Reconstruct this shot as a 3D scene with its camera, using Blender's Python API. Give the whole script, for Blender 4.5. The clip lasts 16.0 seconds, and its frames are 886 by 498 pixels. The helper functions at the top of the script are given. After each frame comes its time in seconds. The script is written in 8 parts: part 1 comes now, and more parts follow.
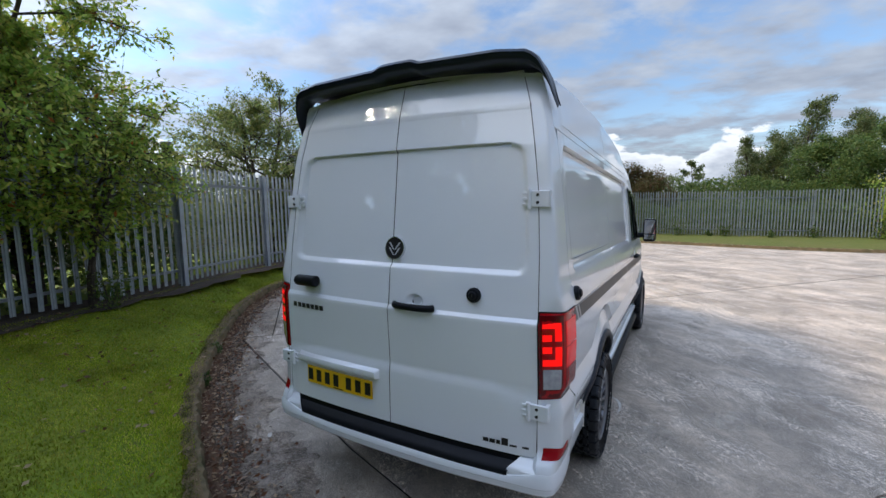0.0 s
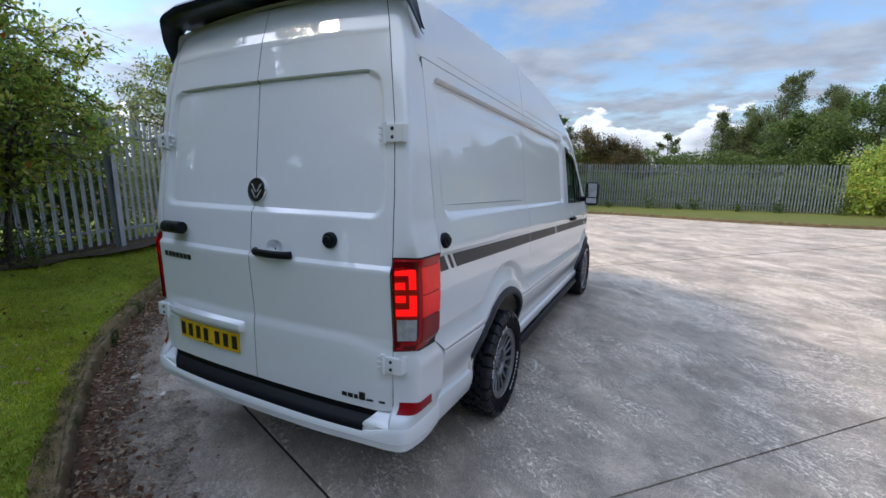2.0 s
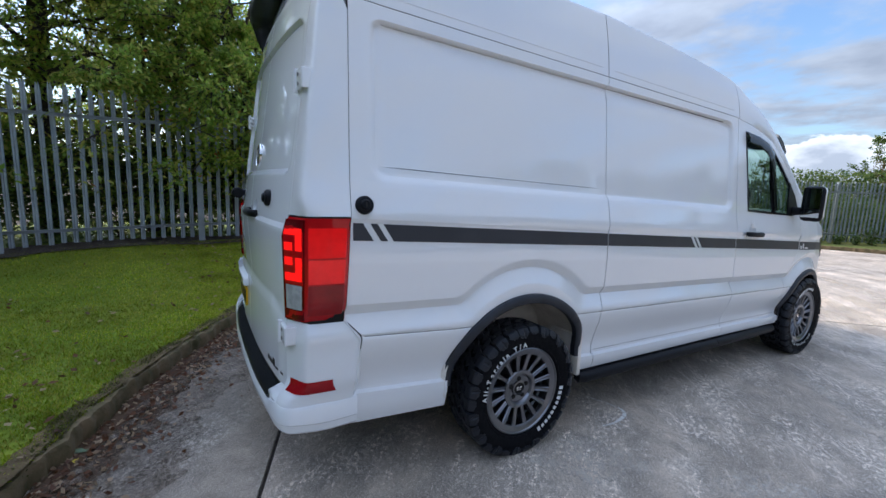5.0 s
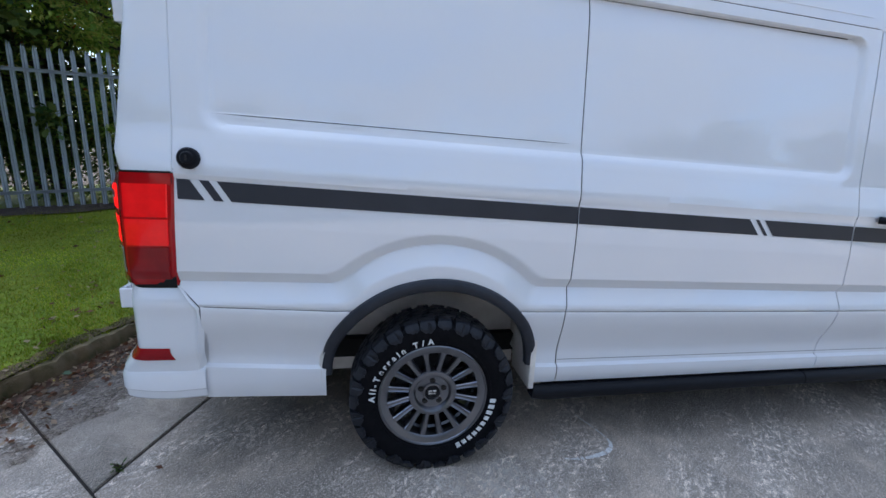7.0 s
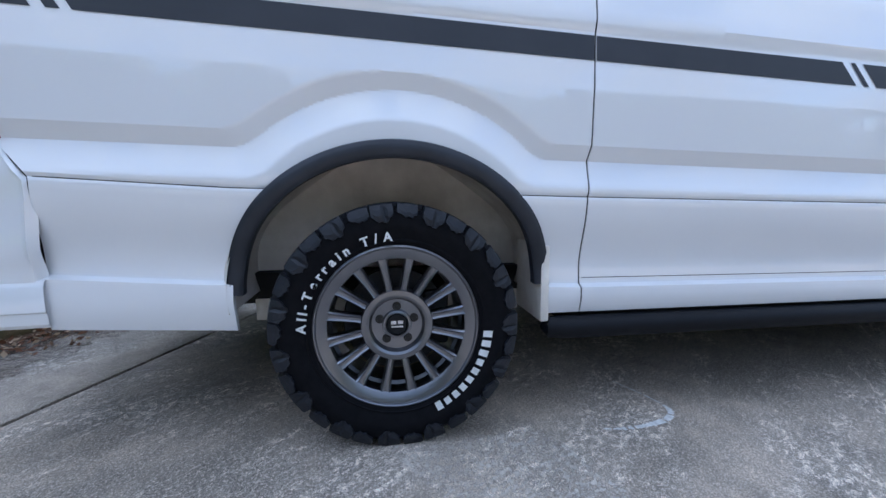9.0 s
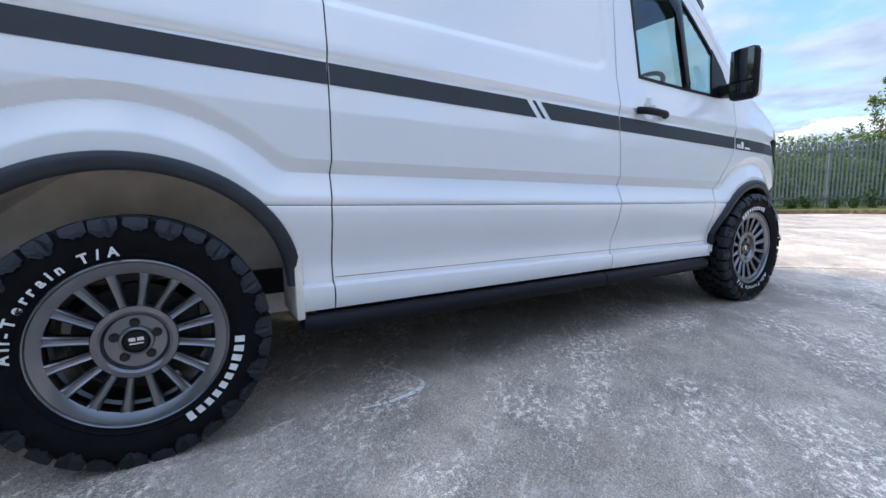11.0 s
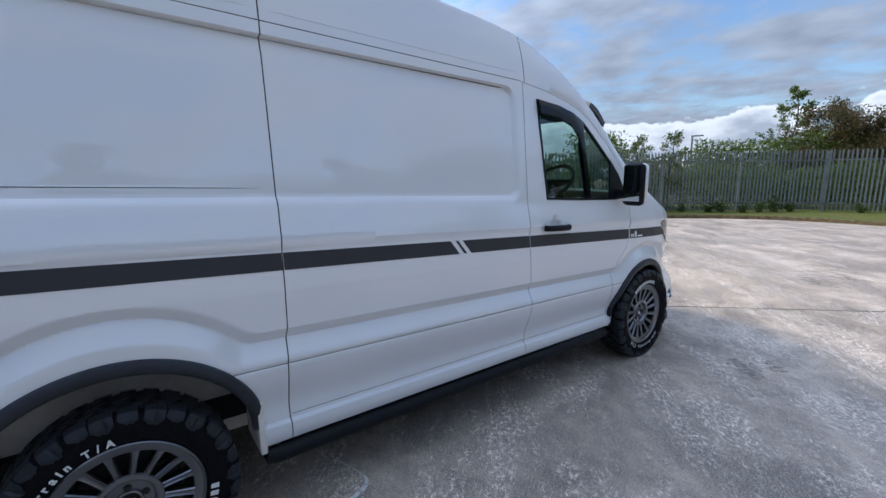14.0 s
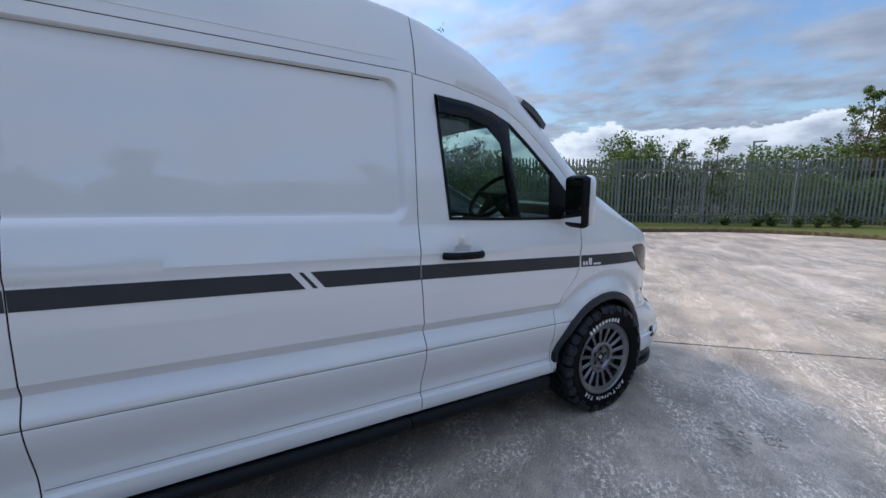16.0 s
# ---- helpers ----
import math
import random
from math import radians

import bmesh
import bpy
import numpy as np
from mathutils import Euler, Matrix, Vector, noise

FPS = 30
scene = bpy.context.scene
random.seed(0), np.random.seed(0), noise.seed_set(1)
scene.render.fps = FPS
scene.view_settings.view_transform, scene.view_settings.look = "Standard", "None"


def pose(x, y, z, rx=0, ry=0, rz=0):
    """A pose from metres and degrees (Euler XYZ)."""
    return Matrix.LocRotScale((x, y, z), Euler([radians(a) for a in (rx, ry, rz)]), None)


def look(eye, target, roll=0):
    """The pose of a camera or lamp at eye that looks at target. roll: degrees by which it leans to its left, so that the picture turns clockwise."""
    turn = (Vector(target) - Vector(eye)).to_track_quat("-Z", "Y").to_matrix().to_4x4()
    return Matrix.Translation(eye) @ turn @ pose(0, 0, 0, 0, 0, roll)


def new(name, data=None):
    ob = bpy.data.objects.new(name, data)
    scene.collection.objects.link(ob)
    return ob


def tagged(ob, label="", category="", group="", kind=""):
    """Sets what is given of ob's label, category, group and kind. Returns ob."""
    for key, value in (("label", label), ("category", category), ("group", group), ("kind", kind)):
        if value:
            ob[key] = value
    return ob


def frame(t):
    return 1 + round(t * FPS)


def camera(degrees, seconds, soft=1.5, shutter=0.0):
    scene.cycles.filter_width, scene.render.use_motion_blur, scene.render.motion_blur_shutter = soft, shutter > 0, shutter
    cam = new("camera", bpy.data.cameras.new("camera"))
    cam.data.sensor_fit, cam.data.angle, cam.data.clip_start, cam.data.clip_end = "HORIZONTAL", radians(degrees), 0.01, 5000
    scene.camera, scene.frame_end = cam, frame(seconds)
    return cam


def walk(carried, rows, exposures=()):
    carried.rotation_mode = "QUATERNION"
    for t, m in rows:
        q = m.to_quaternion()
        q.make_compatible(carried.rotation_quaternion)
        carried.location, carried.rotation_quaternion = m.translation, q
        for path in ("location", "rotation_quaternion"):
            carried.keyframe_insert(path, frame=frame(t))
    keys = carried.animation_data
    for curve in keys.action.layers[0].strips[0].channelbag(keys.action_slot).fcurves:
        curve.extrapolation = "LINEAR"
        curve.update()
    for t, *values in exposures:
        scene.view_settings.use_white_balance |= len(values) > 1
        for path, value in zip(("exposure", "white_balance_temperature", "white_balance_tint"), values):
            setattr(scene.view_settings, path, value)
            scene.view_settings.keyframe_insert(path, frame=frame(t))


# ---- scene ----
cam = camera(91.8, 16.0)
EXPOSURES = [(0, 1.20, 6020, 10), (3, 1.30, 5880, 10), (5, 1.44, 5800, 10), (7.5, 1.68, 5640, 10), (8.2, 1.86, 5620, 10), (10.5, 1.98, 5680, 10), (11.5, 1.60, 5680, 10), (12.5, 1.31, 5680, 10), (14, 1.07, 5670, 10), (16, 0.97, 5660, 10)]
PATH = [
    (0, (1.457, -1.97, 1.95), (0.496, -0.23, 1.724), -0.7),
    (0.5, (1.508, -1.919, 1.92), (0.59, -0.161, 1.663), -0.7),
    (1, (1.561, -1.785, 1.851), (0.683, -0.013, 1.553), -0.4),
    (1.5, (1.705, -1.618, 1.814), (0.846, 0.156, 1.48), 0.1),
    (2, (1.941, -1.527, 1.782), (1.053, 0.23, 1.426), 0.6),
    (2.5, (2.079, -1.384, 1.694), (1.101, 0.325, 1.339), 0.9),
    (3, (2.177, -1.091, 1.612), (1.052, 0.527, 1.27), 1.3),
    (3.5, (2.379, -0.85, 1.574), (1.08, 0.636, 1.253), 1.5),
    (4, (2.564, -0.651, 1.563), (1.1, 0.676, 1.254), 1.8),
    (4.5, (2.644, -0.46, 1.535), (1.044, 0.701, 1.233), 2.0),
    (5, (2.764, -0.254, 1.527), (1.059, 0.752, 1.243), 2.2),
    (5.2, (2.837, -0.136, 1.527), (1.095, 0.803, 1.234), 2.0),
    (7.3, (2.764, 1.129, 1.506), (0.833, 1.43, 1.078), 2.0),
    (7.5, (2.752, 1.158, 1.358), (0.809, 1.441, 0.979), 1.6),
    (8, (2.327, 1.242, 0.908), (0.36, 1.453, 0.611), 0.6),
    (8.2, (2.296, 1.242, 0.803), (0.324, 1.439, 0.532), 0.1),
    (10.3, (2.417, 1.507, 0.78), (0.563, 2.219, 0.543), -1.0),
    (10.5, (2.455, 1.526, 0.792), (0.636, 2.322, 0.551), -1.1),
    (11, (2.551, 1.551, 0.812), (0.83, 2.538, 0.558), -1.2),
    (11.5, (2.647, 1.535, 0.86), (1.017, 2.657, 0.567), -0.9),
    (12, (2.747, 1.374, 0.973), (1.215, 2.626, 0.681), -0.9),
    (12.5, (2.779, 1.315, 1.259), (1.277, 2.595, 0.93), -0.9),
    (13, (2.83, 1.314, 1.461), (1.31, 2.565, 1.113), -0.9),
    (13.5, (2.88, 1.329, 1.566), (1.327, 2.538, 1.21), -0.9),
    (14, (2.854, 1.479, 1.611), (1.268, 2.645, 1.261), -0.7),
    (14.5, (2.864, 1.687, 1.622), (1.244, 2.812, 1.29), -0.6),
    (15, (2.943, 1.974, 1.641), (1.297, 3.062, 1.312), -0.3),
    (15.5, (2.953, 2.251, 1.631), (1.28, 3.298, 1.312), -0.2),
    (16, (2.908, 2.561, 1.646), (1.204, 3.555, 1.32), -0.1),
]
walk(cam, [(t, look(eye, target, roll)) for t, eye, target, roll in PATH], EXPOSURES)

# ---- world, sun ----
SUN_DIR = Vector((0.92, 0.62, -0.95)).normalized()      # the way the light goes
world = bpy.data.worlds.new("sky")
scene.world = world
world.use_nodes = True


def world_sky(nt):
    nt.nodes.clear()
    out = nt.nodes.new("ShaderNodeOutputWorld")
    bg = nt.nodes.new("ShaderNodeBackground")
    sky = nt.nodes.new("ShaderNodeTexSky")
    sky.sky_type, sky.sun_disc = "NISHITA", False
    sky.sun_elevation = math.asin(-SUN_DIR.z)
    sky.sun_rotation = math.atan2(-SUN_DIR.x, -SUN_DIR.y)
    sky.air_density, sky.dust_density, sky.ozone_density = 1.0, 0.6, 1.4
    tc = nt.nodes.new("ShaderNodeTexCoord")
    sep = nt.nodes.new("ShaderNodeSeparateXYZ")
    nt.links.new(tc.outputs["Generated"], sep.inputs[0])

    def m(op, a, b=None, c=None):
        n = nt.nodes.new("ShaderNodeMath")
        n.operation = op
        for i, v in enumerate((a, b, c)):
            if v is None:
                continue
            if isinstance(v, (int, float)):
                n.inputs[i].default_value = v
            else:
                nt.links.new(v, n.inputs[i])
        return n.outputs[0]

    # streaky high cloud on a plane over the place
    zz = m("MAXIMUM", sep.outputs[2], 0.0)
    den = m("ADD", zz, 0.16)
    comb = nt.nodes.new("ShaderNodeCombineXYZ")
    nt.links.new(m("DIVIDE", sep.outputs[0], den), comb.inputs[0])
    nt.links.new(m("DIVIDE", sep.outputs[1], den), comb.inputs[1])
    mp = nt.nodes.new("ShaderNodeMapping")
    mp.inputs["Rotation"].default_value = (0, 0, radians(-38))
    mp.inputs["Scale"].default_value = (0.95, 1.08, 1.0)
    mp.inputs["Location"].default_value = (2.3, 0.6, 0)
    nt.links.new(comb.outputs[0], mp.inputs[0])
    n1 = nt.nodes.new("ShaderNodeTexNoise")
    n1.inputs["Scale"].default_value, n1.inputs["Detail"].default_value = 2.1, 11
    n1.inputs["Roughness"].default_value, n1.inputs["Distortion"].default_value = 0.60, 0.22
    nt.links.new(mp.outputs[0], n1.inputs["Vector"])
    cover = nt.nodes.new("ShaderNodeMapRange")
    cover.interpolation_type = "SMOOTHSTEP"
    cover.inputs["From Min"].default_value, cover.inputs["From Max"].default_value = 0.35, 0.60
    nt.links.new(n1.outputs[0], cover.inputs[0])
    n2 = nt.nodes.new("ShaderNodeTexNoise")
    n2.inputs["Scale"].default_value, n2.inputs["Detail"].default_value = 4.6, 10
    nt.links.new(mp.outputs[0], n2.inputs["Vector"])
    shade = nt.nodes.new("ShaderNodeMapRange")
    shade.inputs["From Min"].default_value, shade.inputs["From Max"].default_value = 0.3, 0.72
    nt.links.new(n2.outputs[0], shade.inputs[0])
    ccol = nt.nodes.new("ShaderNodeMix")
    ccol.data_type = "RGBA"
    ccol.inputs[6].default_value = (*CLOUD_DARK, 1)
    ccol.inputs[7].default_value = (*CLOUD_LIGHT, 1)
    nt.links.new(shade.outputs[0], ccol.inputs[0])
    # heaped cloud low over the horizon
    mp2 = nt.nodes.new("ShaderNodeMapping")
    mp2.inputs["Scale"].default_value = (1.0, 1.0, 2.1)
    mp2.inputs["Location"].default_value = (0.35, 0.1, 0.0)
    nt.links.new(tc.outputs["Generated"], mp2.inputs[0])
    n3 = nt.nodes.new("ShaderNodeTexNoise")
    n3.inputs["Scale"].default_value, n3.inputs["Detail"].default_value = 6.4, 10
    n3.inputs["Roughness"].default_value = 0.56
    nt.links.new(mp2.outputs[0], n3.inputs["Vector"])
    low = nt.nodes.new("ShaderNodeMapRange")
    low.inputs["From Min"].default_value, low.inputs["From Max"].default_value = 0.06, 0.19
    low.inputs["To Min"].default_value, low.inputs["To Max"].default_value = 0.12, -0.26
    nt.links.new(sep.outputs[2], low.inputs[0])
    heap = nt.nodes.new("ShaderNodeMapRange")
    heap.interpolation_type = "SMOOTHSTEP"
    heap.inputs["From Min"].default_value, heap.inputs["From Max"].default_value = 0.54, 0.58
    # two banks of heaped cloud stand beyond the far fence
    bank = low.outputs[0]
    for az, el, near, lift in ((-17, 4.5, 0.9945, 0.10), (3, 6.0, 0.990, 0.06)):
        dt = nt.nodes.new("ShaderNodeVectorMath")
        dt.operation = "DOT_PRODUCT"
        nt.links.new(tc.outputs["Generated"], dt.inputs[0])
        dt.inputs[1].default_value = (math.sin(radians(az)) * math.cos(radians(el)), math.cos(radians(az)) * math.cos(radians(el)), math.sin(radians(el)))
        mr = nt.nodes.new("ShaderNodeMapRange")
        mr.interpolation_type = "SMOOTHSTEP"
        mr.inputs["From Min"].default_value, mr.inputs["To Max"].default_value = near, lift
        nt.links.new(dt.outputs["Value"], mr.inputs[0])
        bank = m("ADD", bank, mr.outputs[0])
    nt.links.new(m("ADD", n3.outputs[0], bank), heap.inputs[0])
    hs = nt.nodes.new("ShaderNodeMapRange")
    hs.inputs["From Min"].default_value, hs.inputs["From Max"].default_value = 0.60, 0.78
    nt.links.new(m("ADD", n3.outputs[0], bank), hs.inputs[0])
    hcol = nt.nodes.new("ShaderNodeMix")
    hcol.data_type = "RGBA"
    hcol.inputs[6].default_value = (*HEAP_LIGHT, 1)
    hcol.inputs[7].default_value = (*HEAP_DARK, 1)
    nt.links.new(hs.outputs[0], hcol.inputs[0])
    mix1 = nt.nodes.new("ShaderNodeMix")
    mix1.data_type = "RGBA"
    nt.links.new(m("MULTIPLY", cover.outputs[0], 0.95), mix1.inputs[0])
    nt.links.new(sky.outputs[0], mix1.inputs[6])
    nt.links.new(ccol.outputs[2], mix1.inputs[7])
    mix2 = nt.nodes.new("ShaderNodeMix")
    mix2.data_type = "RGBA"
    nt.links.new(heap.outputs[0], mix2.inputs[0])
    nt.links.new(mix1.outputs[2], mix2.inputs[6])
    nt.links.new(hcol.outputs[2], mix2.inputs[7])
    nt.links.new(mix2.outputs[2], bg.inputs[0])
    # cloud lit through glows towards the sun and dulls away from it
    dot = nt.nodes.new("ShaderNodeVectorMath")
    dot.operation = "DOT_PRODUCT"
    nt.links.new(tc.outputs["Generated"], dot.inputs[0])
    dot.inputs[1].default_value = -SUN_DIR
    glow = nt.nodes.new("ShaderNodeMapRange")
    glow.interpolation_type = "SMOOTHSTEP"
    glow.inputs["From Min"].default_value, glow.inputs["From Max"].default_value = 0.1, 1.0
    glow.inputs["To Min"].default_value, glow.inputs["To Max"].default_value = SKY_STRENGTH * 0.70, SKY_STRENGTH * 1.55
    nt.links.new(dot.outputs["Value"], glow.inputs[0])
    nt.links.new(m("MULTIPLY", glow.outputs[0], m("MULTIPLY_ADD", zz, 0.92, 0.74)), bg.inputs[1])
    nt.links.new(bg.outputs[0], out.inputs[0])


SKY_STRENGTH = 0.11
CLOUD_DARK, CLOUD_LIGHT = (2.2, 2.4, 2.8), (3.3, 3.55, 3.95)
HEAP_LIGHT, HEAP_DARK = (7.0, 7.1, 7.2), (3.5, 3.8, 4.3)
world_sky(world.node_tree)

sun = new("sun", bpy.data.lights.new("sun", "SUN"))
sun.data.energy, sun.data.angle, sun.data.color = 1.4, radians(13), (1.0, 0.80, 0.55)
sun.matrix_world = look((-20, -22, 30), Vector((-20, -22, 30)) + SUN_DIR)


# ---- materials ----
def ramp_pair(nt, fac, a, b):
    mix = nt.nodes.new("ShaderNodeMix")
    mix.data_type = "RGBA"
    nt.links.new(fac, mix.inputs[0])
    for i, v in ((6, a), (7, b)):
        if isinstance(v, tuple):
            mix.inputs[i].default_value = (*v, 1)
        else:
            nt.links.new(v, mix.inputs[i])
    return mix.outputs[2]


def noise_out(nt, scale, detail=6, rough=0.55, lo=0.35, hi=0.65, coord=None, stretch=None, dist=0.0):
    if coord is None:
        coord = nt.nodes.new("ShaderNodeTexCoord").outputs["Object"]
    if stretch:
        if len(stretch) > 3:
            turn = nt.nodes.new("ShaderNodeMapping")
            turn.inputs["Rotation"].default_value = (0, 0, radians(stretch[3]))
            nt.links.new(coord, turn.inputs[0])
            coord = turn.outputs[0]
        mp = nt.nodes.new("ShaderNodeMapping")
        mp.inputs["Scale"].default_value = stretch[:3]
        nt.links.new(coord, mp.inputs[0])
        coord = mp.outputs[0]
    n = nt.nodes.new("ShaderNodeTexNoise")
    n.inputs["Scale"].default_value, n.inputs["Detail"].default_value = scale, detail
    n.inputs["Roughness"].default_value, n.inputs["Distortion"].default_value = rough, dist
    nt.links.new(coord, n.inputs["Vector"])
    r = nt.nodes.new("ShaderNodeMapRange")
    r.inputs["From Min"].default_value, r.inputs["From Max"].default_value = lo, hi
    nt.links.new(n.outputs[0], r.inputs[0])
    return r.outputs[0]


def world_coord(nt):
    return nt.nodes.new("ShaderNodeNewGeometry").outputs["Position"]


def add_bump(nt, bsdf, height, strength, dist):
    b = nt.nodes.new("ShaderNodeBump")
    b.inputs["Strength"].default_value, b.inputs["Distance"].default_value = strength, dist
    nt.links.new(height, b.inputs["Height"])
    nt.links.new(b.outputs[0], bsdf.inputs["Normal"])


def mat(name, col, col2=None, rough=0.5, metal=0.0, scale=8.0, bump=0.0, bump_scale=60.0, bump_dist=0.004, coat=0.0, spec=0.5,
        rough2=None, emit=0.0, trans=0.0, island=0.0, ior=1.45, coat_ior=1.6):
    mt = bpy.data.materials.new(name)
    mt.use_nodes = True
    nt = mt.node_tree
    b = nt.nodes["Principled BSDF"]
    b.inputs["Roughness"].default_value, b.inputs["Metallic"].default_value = rough, metal
    b.inputs["Coat IOR"].default_value = coat_ior
    b.inputs["Coat Weight"].default_value, b.inputs["Coat Roughness"].default_value = coat, 0.012
    b.inputs["Specular IOR Level"].default_value = spec
    b.inputs["Transmission Weight"].default_value, b.inputs["IOR"].default_value = trans, ior
    fac = noise_out(nt, scale)
    base = ramp_pair(nt, fac, col, col2 or tuple(c * 0.86 for c in col))
    nt.links.new(base, b.inputs["Base Color"])
    if rough2 is not None:
        r = nt.nodes.new("ShaderNodeMapRange")
        r.inputs["To Min"].default_value, r.inputs["To Max"].default_value = rough, rough2
        nt.links.new(noise_out(nt, scale * 2.3), r.inputs[0])
        nt.links.new(r.outputs[0], b.inputs["Roughness"])
    if bump:
        add_bump(nt, b, noise_out(nt, bump_scale, 4, 0.6, 0.2, 0.8), bump, bump_dist)
    if emit:
        b.inputs["Emission Color"].default_value = (*col, 1)
        b.inputs["Emission Strength"].default_value = emit
    return mt


def times(nt, a, b):
    n = nt.nodes.new("ShaderNodeMath")
    n.operation = "MULTIPLY"
    nt.links.new(a, n.inputs[0])
    if isinstance(b, float):
        n.inputs[1].default_value = b
    else:
        nt.links.new(b, n.inputs[1])
    return n.outputs[0]


def concrete_material(name, dirt=0.0):
    """Old brushed concrete: cloudy, worn to grit in drifts, pale scoured streaks; dirt 0..1 soils it."""
    mt = bpy.data.materials.new(name)
    mt.use_nodes = True
    nt = mt.node_tree
    b = nt.nodes["Principled BSDF"]
    p = world_coord(nt)
    k = 1 - 0.42 * dirt
    pale = 1 - 0.75 * dirt
    big = noise_out(nt, 0.45, 7, 0.62, 0.34, 0.66, p, (0.7, 1.3, 1, 43), 0.3)
    c1 = ramp_pair(nt, big, (0.37 * k, 0.304 * k, 0.238 * k), (0.49 * k, 0.402 * k, 0.31 * k))
    mid = noise_out(nt, 2.6, 11, 0.76, 0.34, 0.58, p)
    c2 = ramp_pair(nt, mid, (0.20 * k, 0.166 * k, 0.132 * k), c1)
    # the skin has worn off in drifts: dark binder with single grains of sand and stone in it
    drift = noise_out(nt, 0.75, 10, 0.74, 0.42, 0.58, p, (0.9, 1.2, 1, 43), 0.3)
    grit = noise_out(nt, 105, 5, 0.75, 0.50, 0.60, p)
    worn = ramp_pair(nt, grit, (0.150 * k, 0.128 * k, 0.104 * k), (0.50 * k, 0.43 * k, 0.36 * k))
    c3 = ramp_pair(nt, times(nt, drift, 0.85), c2, worn)
    # pale flakes of the old skin, in bands along the bays and in loose spots
    flake = noise_out(nt, 30, 10, 0.84, 0.515, 0.535, p, (0.85, 1.15, 1, 43))
    streak = noise_out(nt, 1.3, 11, 0.78, 0.55, 0.62, p, (0.30, 1.7, 1, 43), 0.2)
    c4 = ramp_pair(nt, times(nt, times(nt, streak, flake), 0.95 * pale), c3, (0.72 * k, 0.63 * k, 0.53 * k))
    spot = noise_out(nt, 1.5, 11, 0.78, 0.485, 0.56, p, (0.6, 1.2, 1, 43), 0.2)
    c5 = ramp_pair(nt, times(nt, times(nt, spot, flake), 0.9 * pale), c4, (0.72 * k, 0.63 * k, 0.53 * k))
    grain1 = noise_out(nt, 170, 3, 0.6, 0.60, 0.68, p)
    c6 = ramp_pair(nt, times(nt, grain1, 0.75), c5, (0.56 * k, 0.49 * k, 0.41 * k))
    scratch = noise_out(nt, 60, 8, 0.8, 0.555, 0.585, p, (0.3, 1.7, 1, 52))
    c6 = ramp_pair(nt, times(nt, scratch, 0.45), c6, (0.58 * k, 0.50 * k, 0.42 * k))
    dark = noise_out(nt, 95, 5, 0.7, 0.55, 0.66, p)
    c7 = ramp_pair(nt, times(nt, dark, 0.8), c6, (0.105 * k, 0.088 * k, 0.072 * k))
    stain = noise_out(nt, 0.9, 8, 0.65, 0.56, 0.70, p, (1, 1, 1, 20), 0.7)
    c8 = ramp_pair(nt, times(nt, stain, 0.7), c7, (0.165 * k, 0.135 * k, 0.106 * k))
    oi = nt.nodes.new("ShaderNodeObjectInfo")
    hs = nt.nodes.new("ShaderNodeHueSaturation")
    r = nt.nodes.new("ShaderNodeMapRange")
    r.inputs["To Min"].default_value, r.inputs["To Max"].default_value = 1.28, 1.38
    nt.links.new(oi.outputs["Random"], r.inputs[0])
    nt.links.new(r.outputs[0], hs.inputs["Value"])
    # sand grain, light and dark
    grain = nt.nodes.new("ShaderNodeMapRange")
    grain.inputs["To Min"].default_value, grain.inputs["To Max"].default_value = 0.35, 1.75
    nt.links.new(noise_out(nt, 190, 5, 0.75, 0.36, 0.64, p), grain.inputs[0])
    gm = nt.nodes.new("ShaderNodeVectorMath")
    gm.operation = "SCALE"
    nt.links.new(c8, gm.inputs[0])
    nt.links.new(grain.outputs[0], gm.inputs["Scale"])
    nt.links.new(gm.outputs[0], hs.inputs["Color"])
    nt.links.new(hs.outputs[0], b.inputs["Base Color"])
    b.inputs["Roughness"].default_value = 0.8
    h = nt.nodes.new("ShaderNodeMath")
    h.operation = "ADD"
    nt.links.new(noise_out(nt, 75, 6, 0.7, 0.36, 0.64, p), h.inputs[0])
    nt.links.new(times(nt, grit, drift), h.inputs[1])
    add_bump(nt, b, h.outputs[0], 0.75, 0.0035)
    return mt


def grass_material(name, a, c, low):
    mt = bpy.data.materials.new(name)
    mt.use_nodes = True
    nt = mt.node_tree
    b = nt.nodes["Principled BSDF"]
    p = world_coord(nt)
    c1 = ramp_pair(nt, noise_out(nt, 0.8, 6, 0.6, 0.40, 0.60, p), a, c)
    c2 = ramp_pair(nt, noise_out(nt, 22, 6, 0.7, 0.3, 0.7, p), low, c1)
    c3 = ramp_pair(nt, noise_out(nt, 2.3, 6, 0.6, 0.63, 0.75, p), c2, (0.14, 0.115, 0.06))
    nt.links.new(c3, b.inputs["Base Color"])
    b.inputs["Roughness"].default_value = 0.8
    b.inputs["Specular IOR Level"].default_value = 0.2
    add_bump(nt, b, noise_out(nt, 90, 4, 0.7, 0.2, 0.8, p), 0.45, 0.015)
    return mt


